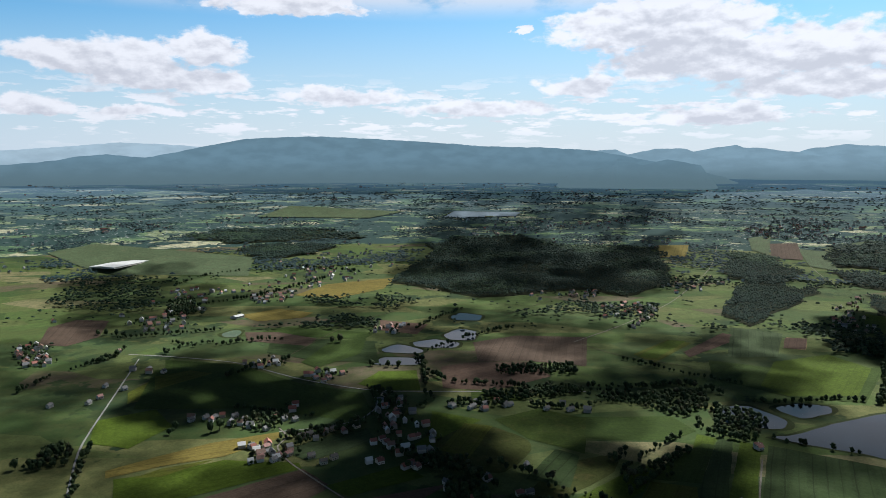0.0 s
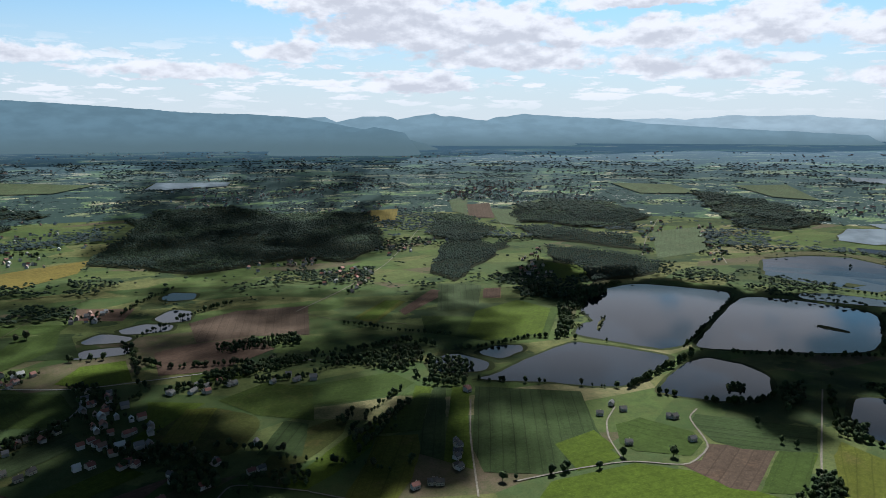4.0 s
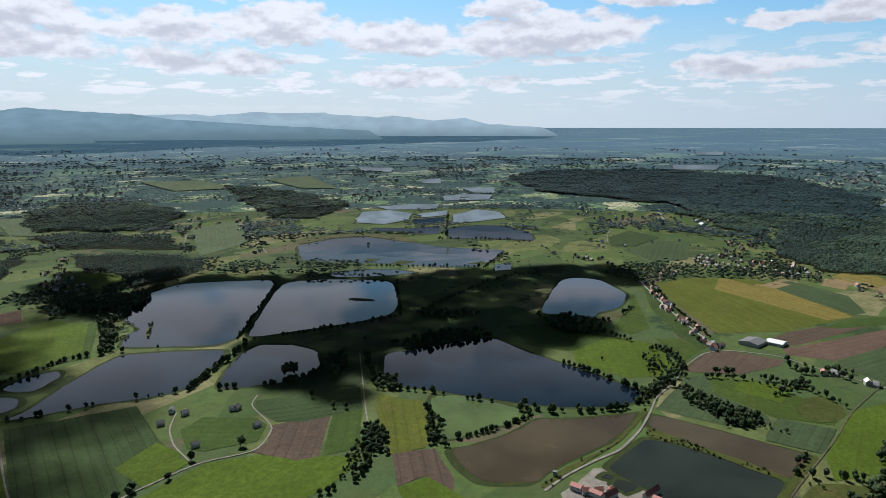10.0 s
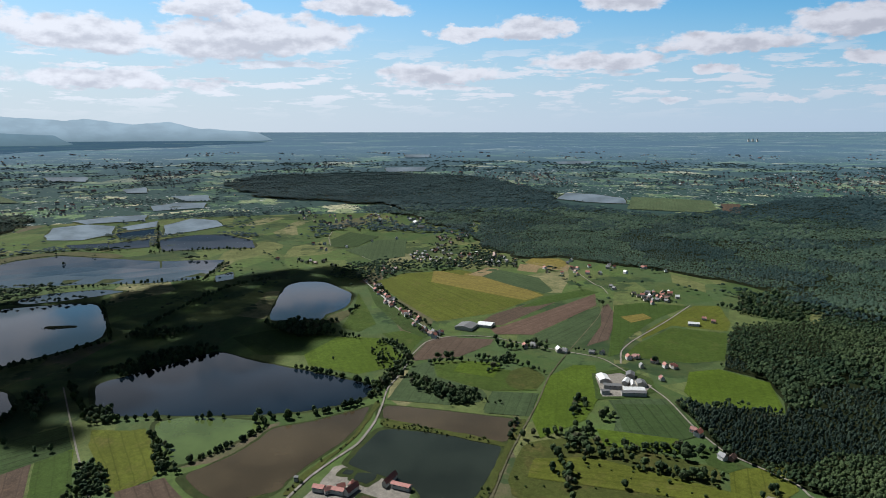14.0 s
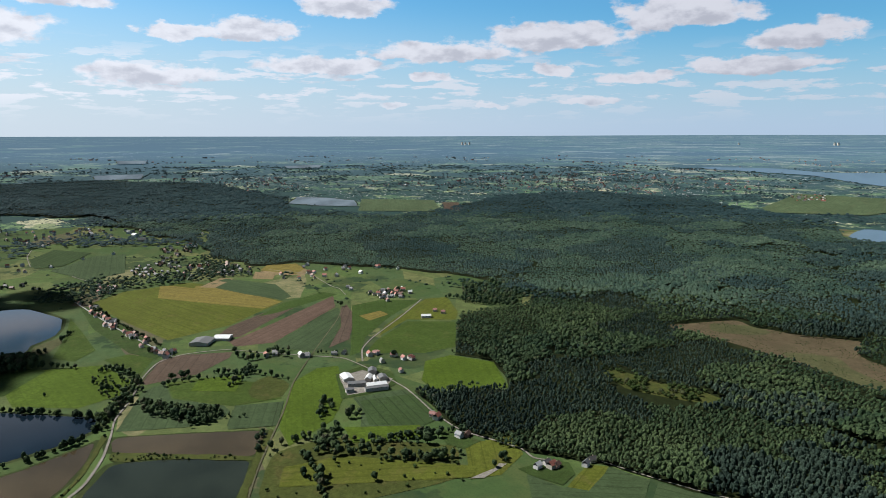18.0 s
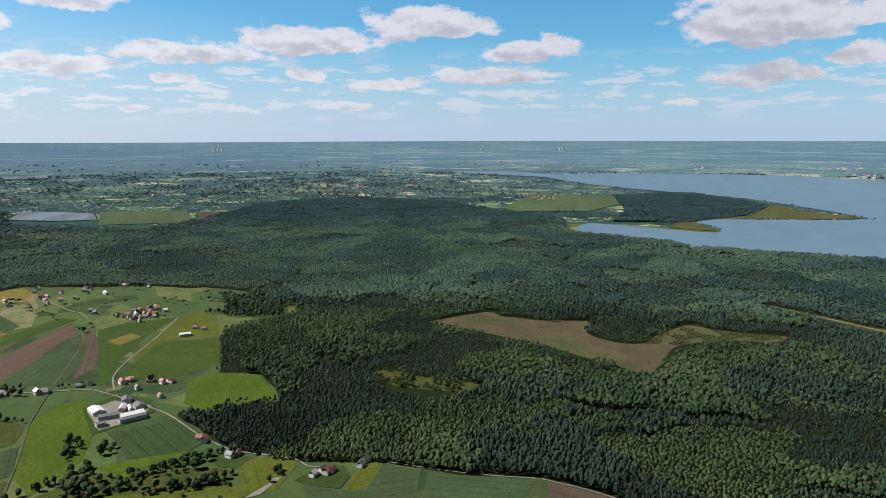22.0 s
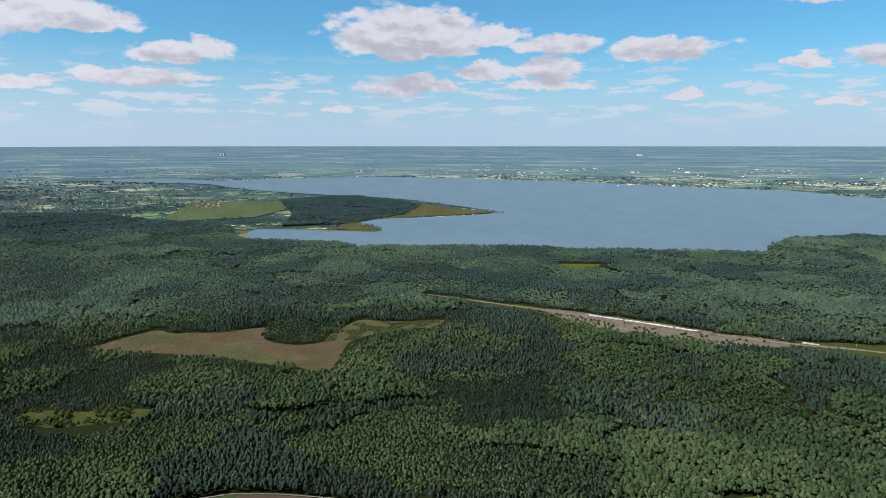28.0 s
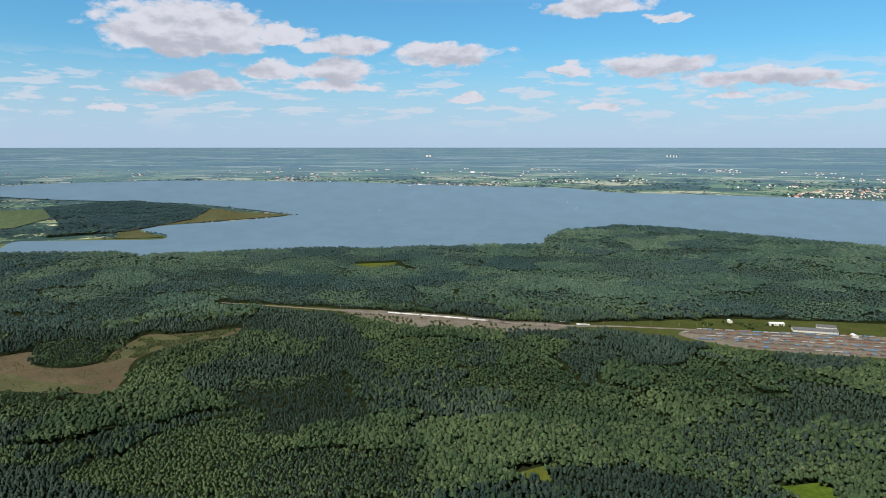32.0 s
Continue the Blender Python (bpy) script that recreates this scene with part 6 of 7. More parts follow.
def house_model(kind):
    wall, roof, L, W, h, rise, label = KINDS[kind]
    root = new("barn" if kind == "red_barn" else "house")
    part("wall", gabled_walls(L, W, h, rise), WALLS[wall], root)
    part("roof", gabled_roof(L, W, h, rise), ROOFS[roof], root, roof + " tiled roof")
    pot = part("chimney", box_bm(1.2, 2.0, 0.6, 1.4, h + rise * 0.5, h + rise + 1.1), WALLS["brick"], root, "brick chimney")
    part("cap", box_bm(1.1, 2.1, 0.5, 1.5, h + rise + 1.11, h + rise + 1.25), WALLS["grey"], pot, "grey concrete cap")
    part("door", box_bm(-0.6, 0.5, -W / 2 - 0.07, -W / 2 + 0.1, 0, 2.1), DOORWOOD, root, "brown door")
    for s in (-1, 1):
        for x in (-L * 0.3, L * 0.3):
            part("window", box_bm(x - 0.8, x + 0.8, s * W / 2 - 0.06, s * W / 2 + 0.06, 1.0, 2.4), GLASS, root)
        part("window", box_bm(s * L / 2 - 0.06, s * L / 2 + 0.06, -0.7, 0.7, h + 0.2, h + 1.5), GLASS, root)
    if kind in ("white_red", "white_dark"):
        part("porch_roof", box_bm(-1.6, 1.6, -W / 2 - 1.6, -W / 2, 2.4, 2.6), ROOFS[roof], root)
    return tagged(root, label, "barn" if kind == "red_barn" else "house", "houses of the villages")


FARHOMES = []


def house(kind, x, y, turn, size=0.7):
    d = math.hypot(x - E0[0], y - E0[1])
    if d > 2350 or COUNT[0] > 298:
        FARHOMES.append((x, y, turn))
        return
    m = spot(x, y, 0.9, turn, size * PLAN)
    if kind not in HOMES:
        HOMES[kind] = house_model(kind)
        HOMES[kind].matrix_basis = m
    else:
        k = 1 / HOMES[kind].scale.x
        copy_thing(HOMES[kind], m @ Matrix.Diagonal((k, k, k, 1)))
    COUNT[0] += 1


def village(count, *pts):
    p = np.asarray(pts, float)
    e = np.roll(p, -1, 0) - p
    e = e[np.argmax(np.hypot(*e.T))]
    base = math.degrees(math.atan2(e[1], e[0]))
    spots = scatter(p, 21.0, RNG, jitter=0.35)
    RNG.shuffle(spots)
    for x, y in spots[:count]:
        kind = ("white_red", "white_grey", "white_dark", "grey_grey", "red_barn")[int(RNG.choice(5, p=(0.26, 0.26, 0.26, 0.14, 0.08)))]
        house(kind, x, y, base + 90 * int(RNG.integers(2)) + RNG.normal(0, 6), RNG.uniform(0.55, 0.80))
    for x, y in spots[:count]:
        for _ in range(2):
            plant(x + RNG.choice((-1, 1)) * RNG.uniform(7, 12), y + RNG.uniform(-9, 9), RNG.uniform(5, 11))


def hall(label, x, y, L, W, turn, wall, roof, high, rise):
    root = new("hall")
    root.matrix_basis = spot(x, y, 0.9, turn, PLAN)
    if W > L:
        L, W = W, L
        root.matrix_basis = root.matrix_basis @ pose(0, 0, 0, 0, 0, 90)
    part("wall", gabled_walls(L, W, high, rise), WALLS[wall], root)
    part("roof", gabled_roof(L, W, high, rise, 0.5), ROOFS[roof], root, roof + " roof")
    part("gate", box_bm(L / 2 - 0.1, L / 2 + 0.08, -1.8, 1.8, 0, min(3.4, high - 0.3)), DOORWOOD, root, "brown gate")
    n = max(2, int(L / 6))
    for k in range(n):
        a = -L / 2 + (k + 0.5) * L / n
        for q in (-1, 1):
            part("window", box_bm(a - 0.9, a + 0.9, q * W / 2 - 0.06, q * W / 2 + 0.06, high - 1.6, high - 0.6), GLASS, root)
    return tagged(root, label, "hall", "farm halls")


def hall_white(label, x, y, L, W, turn):
    hall(label, x, y, L * 0.86, W * 0.86, turn, "white", "white", 4.0, min(2.4, W * 0.14))


def hall_grey(label, x, y, L, W, turn):
    hall(label, x, y, L, W, turn, "grey", "grey", 4.5, min(2.8, W * 0.18))


def hall_red(label, x, y, L, W, turn):
    hall(label, x, y, L, W, turn, "white", "salmon", 4.2, min(3.6, W * 0.26))


house("white_red", 602, 187, -58)
house("white_red", 610, 176, -55)
house("white_red", 615, 166, -1)
house("white_grey", 531, 704, 39)
house("white_grey", 534, 683, -14)
house("white_grey", 498, 683, -26)
house("white_grey", 480, 601, -26)
house("white_grey", 574, 642, -33)
house("white_grey", 554, 580, -5)
house("white_red", 378, 827, -3)
house("white_grey", 298, 680, 64)
house("white_grey", 289, 656, -36)
house("white_red", 1061, -179, -131)
house("white_red", 1025, -230, -76)
house("white_red", 791, -208, -131)
house("red_barn", 723, -233, -38)
house("white_grey", 631, -296, -71)
house("red_barn", 623, -304, -54)
house("white_dark", 624, -347, -83)
house("grey_grey", 1099, -20, -109)
house("grey_grey", 1076, -70, -109)
house("grey_grey", 1078, -114, -109)
house("white_red", 1045, -209, -171)
house("white_red", 1063, -183, -121)
house("white_red", 1043, -205, -115)
house("white_red", 1019, -232, -58)
house("white_red", 966, -203, -170)
house("white_grey", 1107, -20, -128)
house("white_grey", 1082, -71, -124)
house("white_grey", 1078, -130, -31)
house("white_red", 1288, -357, -115)
house("white_red", 1307, -345, -117)
house("white_grey", 1552, -206, -132)
house("white_grey", 1575, -202, -113)
house("white_grey", 1471, -269, -131)
house("white_grey", 1452, -284, -131)
house("white_grey", 1443, -301, -131)
house("white_red", 1562, 371, -157)
house("white_red", 1517, 340, -156)
house("white_red", 1452, 314, -155)
house("white_red", 1403, 288, -156)
house("white_red", 1356, 265, -156)
house("white_red", 1304, 241, -156)
house("white_red", 1264, 216, -156)
house("white_red", 1226, 196, -156)
house("white_grey", 1507, 323, -156)
house("white_grey", 1380, 268, -156)
house("white_grey", 1271, 225, -156)
house("white_grey", 1180, 173, -150)
house("white_grey", 1163, 156, -146)
house("white_red", 1158, 142, -43)
house("white_red", 1203, 198, -153)
house("white_red", -90, 842, 30)
house("white_red", -46, 850, 43)
house("white_red", -49, 771, 10)
house("white_red", -87, 777, 41)
house("white_red", 25, 685, 25)
house("white_red", 71, 697, 15)
house("white_red", -18, 673, 34)
house("white_grey", -33, 776, -52)
house("white_grey", -45, 763, -51)
house("white_grey", -7, 722, -52)
house("white_grey", 37, 736, 27)
house("white_grey", -3, 967, 24)
house("white_grey", 29, 963, 44)
house("white_grey", 75, 973, 34)
house("white_grey", 85, 766, 71)
house("white_dark", -106, 1011, 86)
house("white_dark", -97, 962, 49)
house("white_dark", -76, 937, 24)
house("white_dark", -170, 789, 30)
house("white_dark", -152, 772, 28)
house("white_dark", -142, 785, 44)
house("white_grey", -303, 919, 43)
house("white_grey", -286, 907, 55)
house("white_grey", -341, 912, 58)
house("white_grey", -329, 913, 57)
house("white_grey", -358, 903, 58)
house("white_grey", -247, 874, 52)
house("white_grey", -232, 909, 52)
house("white_grey", -217, 907, 52)
house("white_red", -230, 784, 48)
house("white_red", -231, 814, 49)
house("white_red", -210, 788, 47)
house("white_red", -199, 794, 47)
house("white_dark", -195, 849, 32)
house("white_dark", -186, 856, 33)
house("white_dark", -168, 866, 32)
house("white_dark", -159, 874, 33)
house("white_dark", -129, 884, 47)
house("white_red", -209, 1077, 30)
house("white_red", -224, 1092, 31)
house("white_red", -203, 1092, 46)
house("white_grey", 297, 669, 28)
house("white_grey", 284, 645, 24)
house("white_grey", 277, 622, 26)
house("white_grey", 240, 604, 11)
house("white_red", 378, 820, 20)
house("white_red", 219, 602, 11)
house("white_grey", 83, 971, 36)
house("white_grey", 46, 974, 31)
house("white_grey", 0, 963, 50)
house("white_grey", 25, 957, 47)
house("white_grey", 134, 955, 39)
house("white_grey", 166, 951, 29)
house("white_grey", -241, 808, 55)
house("white_grey", -225, 801, 54)
house("white_grey", -212, 777, 52)
house("white_grey", -250, 816, 55)
house("white_red", -84, 831, 40)
house("white_red", -46, 851, 40)
house("white_red", -85, 774, 28)
house("white_red", -41, 760, 55)
house("white_red", 39, 731, 41)
house("white_red", 377, 823, 30)
house("white_grey", -548, 1045, 83)
house("white_grey", -534, 968, 82)
house("white_grey", -519, 1137, 75)
house("white_grey", -488, 1123, 73)
house("white_grey", -512, 1033, 61)
house("white_grey", -583, 954, 75)
house("white_grey", -762, 1231, 86)
house("white_grey", -765, 1193, 86)
house("white_red", -625, 1247, 52)
house("white_red", -530, 993, 61)
house("white_grey", 77, 968, 29)
house("white_grey", 43, 954, 29)
house("white_grey", 33, 982, 31)
house("white_grey", 38, 735, 53)
house("white_grey", 169, 953, 26)
house("white_grey", 82, 700, 20)
house("white_red", 379, 825, -3)
house("white_red", 220, 603, 7)
house("white_dark", 579, 639, 8)
house("white_dark", 238, 604, -15)
house("white_dark", 245, 600, -11)
house("white_dark", 297, 675, 56)
house("white_dark", 290, 655, -4)
house("white_dark", 276, 626, -5)
village(66, (1950, 335), (2078, 269), (1971, 155), (1877, 37), (1783, 5), (1760, 138), (1785, 262), (1845, 310))
village(20, (1772, 381), (1704, 308), (1645, 326), (1682, 377))
village(24, (2281, 315), (2363, 187), (2176, 190), (2057, 266))
village(16, (2921, 1073), (2939, 953), (2512, 709), (2449, 608), (2374, 630), (2575, 837))
village(10, (1510, -238), (1507, -313), (1416, -319), (1418, -249))
village(8, (1867, 644), (1797, 511), (1721, 489), (1761, 608))
village(22, (887, 1617), (1082, 1825), (912, 1511), (929, 1456), (852, 1385), (764, 1368))
village(14, (392, 1638), (486, 1692), (489, 1614), (372, 1428))
village(12, (309, 1844), (396, 1876), (371, 1765), (302, 1808))
village(22, (1852, 1991), (1953, 2032), (1460, 1419), (1384, 1411))
village(12, (1578, 1968), (1915, 2273), (1812, 2114), (1259, 1542))
village(30, (1607, 3884), (1998, 3921), (1900, 3322), (1559, 3321))
village(24, (-725, 1489), (-638, 1584), (-549, 1421), (-621, 1368))
village(20, (-544, 1804), (-436, 1854), (-395, 1739), (-498, 1694))
village(24, (-832, 1267), (-794, 1311), (-696, 1162), (-741, 1126))
village(20, (-544, 2319), (-470, 2542), (-355, 2338), (-480, 2200))
village(10, (-255, 1119), (-205, 1154), (-178, 1107), (-227, 1075))
village(10, (-359, 1180), (-319, 1218), (-296, 1166), (-339, 1147))
village(12, (-172, 1445), (-103, 1503), (-108, 1399), (-166, 1396))
village(20, (341, 1654), (512, 1771), (478, 1601), (343, 1533))
village(16, (-355, 908), (-279, 911), (-270, 880), (-340, 888))
village(18, (-257, 816), (-213, 835), (-187, 786), (-227, 761))
village(14, (-246, 969), (-216, 982), (-214, 935), (-235, 923))
village(18, (-203, 854), (-135, 886), (-138, 857), (-190, 827))
village(26, (-117, 986), (-69, 1014), (-29, 880), (-12, 776), (-50, 745), (-85, 840))
village(10, (830, 1510), (950, 1633), (877, 1461), (774, 1361))
hall_white("white industrial hall in the village", 1218, 66, 32.0, 27.1, -105)
hall_grey("grey industrial hall in the village", 1201, 100, 32.5, 35.5, -108)
hall_white("large white warehouse on bare ground", -1153, 2380, 114.6, 249.3, -14)
hall_white("long white agricultural tunnel in a field", 1267, -316, 22.6, 14.7, -99)
hall_white("farm hall with a pale roof", -494, 1543, 29.9, 21.3, 64)
village(240, (4507, -1137), (5653, -1722), (5662, -2797), (4150, -2490), (3843, -1713), (3981, -1214))
house("white_grey", 782, -211, -40, 0.75)
house("red_barn", 723, -223, 30, 0.75)
house("white_dark", 626, -283, -60, 0.75)
house("white_red", 623, -298, -60, 0.75)
house("white_grey", 617, -336, -50, 0.75)
house("white_red", 1057, -169, 10, 0.75)
house("white_grey", 1024, -219, 20, 0.75)
house("grey_grey", 1019, -183, 10, 0.75)
house("grey_grey", 1097, -6, 15, 0.75)
house("grey_grey", 1081, -61, 15, 0.75)
house("white_grey", 64, 987, 20, 0.72)
house("grey_grey", 34, 982, 20, 0.72)
house("white_grey", 46, 952, 20, 0.72)
house("white_dark", 191, 949, -15, 0.72)
house("white_grey", 160, 975, -15, 0.72)
house("white_red", -100, 831, 20, 0.72)
house("white_red", -53, 846, 30, 0.72)
house("white_dark", -99, 775, 25, 0.72)
house("white_grey", -55, 760, 40, 0.72)
house("white_red", 19, 683, 30, 0.72)
house("white_dark", -6, 708, 30, 0.72)
house("white_dark", -361, 911, 10, 0.72)
house("grey_grey", -321, 921, 15, 0.72)
house("white_grey", -262, 816, 20, 0.72)
house("white_dark", -240, 803, 20, 0.72)
house("white_red", -238, 772, 25, 0.72)
house("white_grey", -247, 912, 20, 0.72)
house("grey_grey", -546, 1135, 10, 0.72)
house("white_grey", -512, 1121, 10, 0.72)
house("white_dark", -243, 1109, 15, 0.72)
house("white_dark", -368, 1180, 15, 0.72)
village(120, (5180, 430), (6013, -180), (4715, -349), (4373, 64))
village(260, (4416, -1457), (6040, -2003), (6425, -3072), (5345, -3678), (4218, -3635), (3530, -2947), (4124, -1965))
village(60, (3391, -3069), (3321, -3259), (3001, -2946), (3058, -2791))
village(90, (1678, -6503), (633, -7063), (565, -6352), (1580, -6131))
village(110, (-1524, -5461), (-1901, -6066), (-2698, -6624), (-2181, -5317), (-1555, -5294))
village(80, (1481, 3687), (1893, 3684), (1762, 3174), (1396, 3157))
village(60, (4939, 3057), (6202, 3056), (5405, 2608), (4529, 2701))
village(60, (-1549, 10222), (2265, 24418), (2419, 13856), (94, 7957))
village(60, (715, 4043), (1447, 4836), (1419, 4163), (811, 3716))
village(60, (1594, 3838), (2210, 4108), (1966, 3592), (1436, 3383))
village(50, (-2102, 3736), (-1839, 4188), (-1463, 3673), (-1761, 3372))
village(16, (1510, 348), (1534, 336), (1378, 262), (1220, 181), (1193, 187), (1315, 261), (1432, 321))
village(14, (1195, 202), (1172, 161), (1151, 130), (1121, 136), (1144, 185))
village(16, (1963, 196), (1993, 72), (1853, 8), (1801, 95))
village(14, (1534, -265), (1523, -344), (1455, -329), (1450, -251))
hall_white("farm hall with a white metal roof", 957, -119, 17.3, 28.3, -82)
hall_white("long cattle barn with a white roof", 916, -156, 33.4, 15.2, -86)
hall_grey("long low grey cow shed", 902, -154, 33.0, 8.5, -86)
hall_grey("grey sheet-roofed farm shed", 927, -129, 24.8, 10.5, -95)
hall_white("small farm shed with a white roof", 947, -150, 9.3, 20.9, -111)
hall_white("small white-roofed store in the farmyard", 938, -158, 5.8, 19.5, -93)
hall_grey("grey farm shed beside the lane", 942, -170, 12.7, 14.9, -87)
hall_grey("grey barn behind the farmyard", 975, -160, 12.1, 16.1, -99)
hall_grey("low wooden shelter in the farmyard", 904, -116, 11.0, 8.5, -82)
hall_red("fish farm hall with a red roof", 630, 130, 5.3, 22.9, -108)
hall_red("long fish farm shed with a red roof", 619, 116, 20.4, 6.4, -107)
hall_red("fish farm house with a steep red roof", 606, 164, 5.6, 18.2, -112)
hall_red("low fish farm building with a salmon roof", 603, 179, 18.4, 6.6, -103)
hall_red("fish farm wing with a salmon roof", 605, 197, 11.7, 7.7, -99)
hall_grey("small grey kiosk on the dike", 621, 226, 3.8, 3.5, -83)

# ---- the railway and its yard ----
def paint_mat(name, colour, rough=0.6):
    def build(n, bsdf):
        p = n.add("ShaderNodeTexCoord").outputs["Object"]
        odd = n.add("ShaderNodeObjectInfo").outputs["Random"]
        c = n.mix(n.range(n.noise(p, 0.9, 5.0, 0.65), 0.4, 0.7, 0.0, 0.7), colour, (0.10, 0.055, 0.035))
        c = n.mix(n.math("MULTIPLY", odd, 0.4), c, scaled(colour, 0.5))
        wire(n, bsdf, c, rough)
    return material(name, build)


STEEL = paint_mat("rusty_steel", (0.10, 0.075, 0.06), 0.5)
WAGONS = {"rust": ((0.17, 0.075, 0.05), "rust-brown open freight wagon on the sidings"), "blue": ((0.06, 0.16, 0.30), "faded blue freight wagon on the sidings"),
          "grey": ((0.24, 0.24, 0.25), "grey freight wagon on the sidings"), "dark": ((0.07, 0.06, 0.06), "dark freight wagon loaded with coal"), "white": ((0.70, 0.70, 0.68), "white passenger coach on the main line")}
WAGON_MODELS = {}


def wagon_model(key):
    colour, label = WAGONS[key]
    coach = key == "white"
    L, W, top = (20.0, 2.9, 4.0) if coach else (13.0, 2.8, 3.4)
    root = new("passenger_coach" if coach else "freight_wagon")
    bm = box_bm(-L / 2, L / 2, -W / 2, W / 2, 1.3, top)
    if coach:
        bmesh.ops.bevel(bm, geom=[e for e in bm.edges if abs(e.verts[0].co.z - top) < 0.01 and abs(e.verts[1].co.z - top) < 0.01], offset=0.4, segments=2, affect="EDGES")
    else:
        lid = [f for f in bm.faces if f.normal.z > 0.9]
        bmesh.ops.inset_region(bm, faces=lid, thickness=0.14)
        bmesh.ops.translate(bm, verts=lid[0].verts, vec=(0, 0, -1.1))
    part("body", bm, paint_mat(key + "_wagon_paint", colour), root)
    part("underframe", box_bm(-L / 2 + 0.2, L / 2 - 0.2, -1.1, 1.1, 0.95, 1.29), STEEL, root)
    for s in (-1, 1):
        mid = s * (L / 2 - 2.6)
        bogie = part("bogie", box_bm(mid - 1.3, mid + 1.3, -0.6, 0.6, 0.4, 0.93), STEEL, root, "dark steel bogie")
        for a in (-0.95, 0.95):
            for y in (-0.75, 0.75):
                bm = bmesh.new()
                bmesh.ops.create_cone(bm, cap_ends=True, segments=8, radius1=0.46, radius2=0.46, depth=0.13, matrix=pose(mid + a, y, 0.46, 90, 0, 0))
                part("wheel", bm, STEEL, bogie)
    if coach:
        for s in (-1, 1):
            part("window", box_bm(-L / 2 + 1, L / 2 - 1, s * W / 2 - 0.02, s * W / 2 + 0.02, 2.2, 3.1), GLASS, root)
    return tagged(root, label, "train car", "wagons in the yard")


def train(keys, *pts):
    """A track with a string of wagons on it."""
    line = softened(pts, 6.0, 0.0, True, closed=False)
    t = np.gradient(line, axis=0)
    t /= np.maximum(np.hypot(*t.T), 1e-6)[:, None]
    side = np.c_[-t[:, 1], t[:, 0]]
    root = new("railway_track")
    m = len(line)
    i = np.arange(m - 1)
    for name, off, half, z, mat in (("ballast", 0, 1.9, 1.35, field("ballast")), ("rail", -0.53, 0.06, 1.52, STEEL), ("rail", 0.53, 0.06, 1.52, STEEL)):
        e = line + side * off
        a, b = e + side * half, e - side * half
        v = np.vstack([np.c_[a, np.full(m, z)], np.c_[b, np.full(m, z)], np.c_[a, np.full(m, 0.5)], np.c_[b, np.full(m, 0.5)]])
        f = np.vstack([np.stack([i, i + m, i + m + 1, i + 1], 1), np.stack([i, i + 1, i + 2 * m + 1, i + 2 * m], 1), np.stack([i + m, i + 3 * m, i + 3 * m + 1, i + m + 1], 1)])
        link(name, v * PLAN, f, mat, root, uv=v[:, :2])
    tagged(root, "straight railway track on pale ballast", "railway track", "tracks of the railway", "structure")
    if not keys:
        return
    run, nxt, keys = 0.0, 4.0, keys.split()
    for k in range(m - 1):
        run += np.hypot(*(line[k + 1] - line[k]))
        if run >= nxt:
            key = keys[int(RNG.integers(len(keys)))]
            q = spot(line[k][0], line[k][1], 1.54, math.degrees(math.atan2(t[k][1], t[k][0])))
            if key not in WAGON_MODELS:
                WAGON_MODELS[key] = wagon_model(key)
                WAGON_MODELS[key].matrix_basis = q
            else:
                copy_thing(WAGON_MODELS[key], q)
            gap = (21.0 if key == "white" else 14.2) / PLAN
            nxt += gap if RNG.uniform() > 0.07 else gap * 2.4


train("rust grey blue", (-284, -1389), (-384, -1387), (-455, -1385), (-618, -1392))
train("rust grey dark blue", (-251, -1361), (-346, -1359), (-480, -1365), (-646, -1367))
train("rust grey", (-291, -1340), (-378, -1341), (-608, -1348), (-675, -1346))
train("blue rust grey", (-320, -1330), (-440, -1330), (-595, -1316), (-661, -1315))
train("blue dark rust", (-337, -1314), (-414, -1306), (-585, -1290), (-649, -1289))
train("dark rust grey blue", (-351, -1279), (-425, -1276), (-575, -1264), (-636, -1260))
train("blue", (-273, -1317), (-312, -1313))
train("white", (354, -1402), (238, -1389), (141, -1374))
train("dark", (139, -1370), (91, -1365))
train("white", (-48, -1379), (-71, -1378))
train("", (1266, -1429), (929, -1444), (759, -1431), (609, -1420), (475, -1416), (343, -1409), (215, -1399), (92, -1379), (-23, -1374), (-136, -1391), (-351, -1381))
train("", (755, -1429), (612, -1422), (471, -1406), (338, -1390), (212, -1379), (91, -1365), (-23, -1365))
train("", (440, -1390), (329, -1356), (206, -1347), (88, -1329))
hall_white("long white station hall with roof windows", -444, -1457, 34.0, 15.0, -174)
hall_white("small white signal house by the yard", -356, -1462, 8.0, 13.0, -169)
hall_grey("long low platform roof beside the wagons", -504, -1416, 80.4, 22.5, 175)
hall_grey("low loading shed beside the wagons", -535, -1447, 34.6, 16.4, 169)
hall_white("white shed beside the yard", -566, -1388, 10.3, 14.0, -169)
hall_white("white railway building beside the line", -16, -1407, 15.0, 10.0, 178)


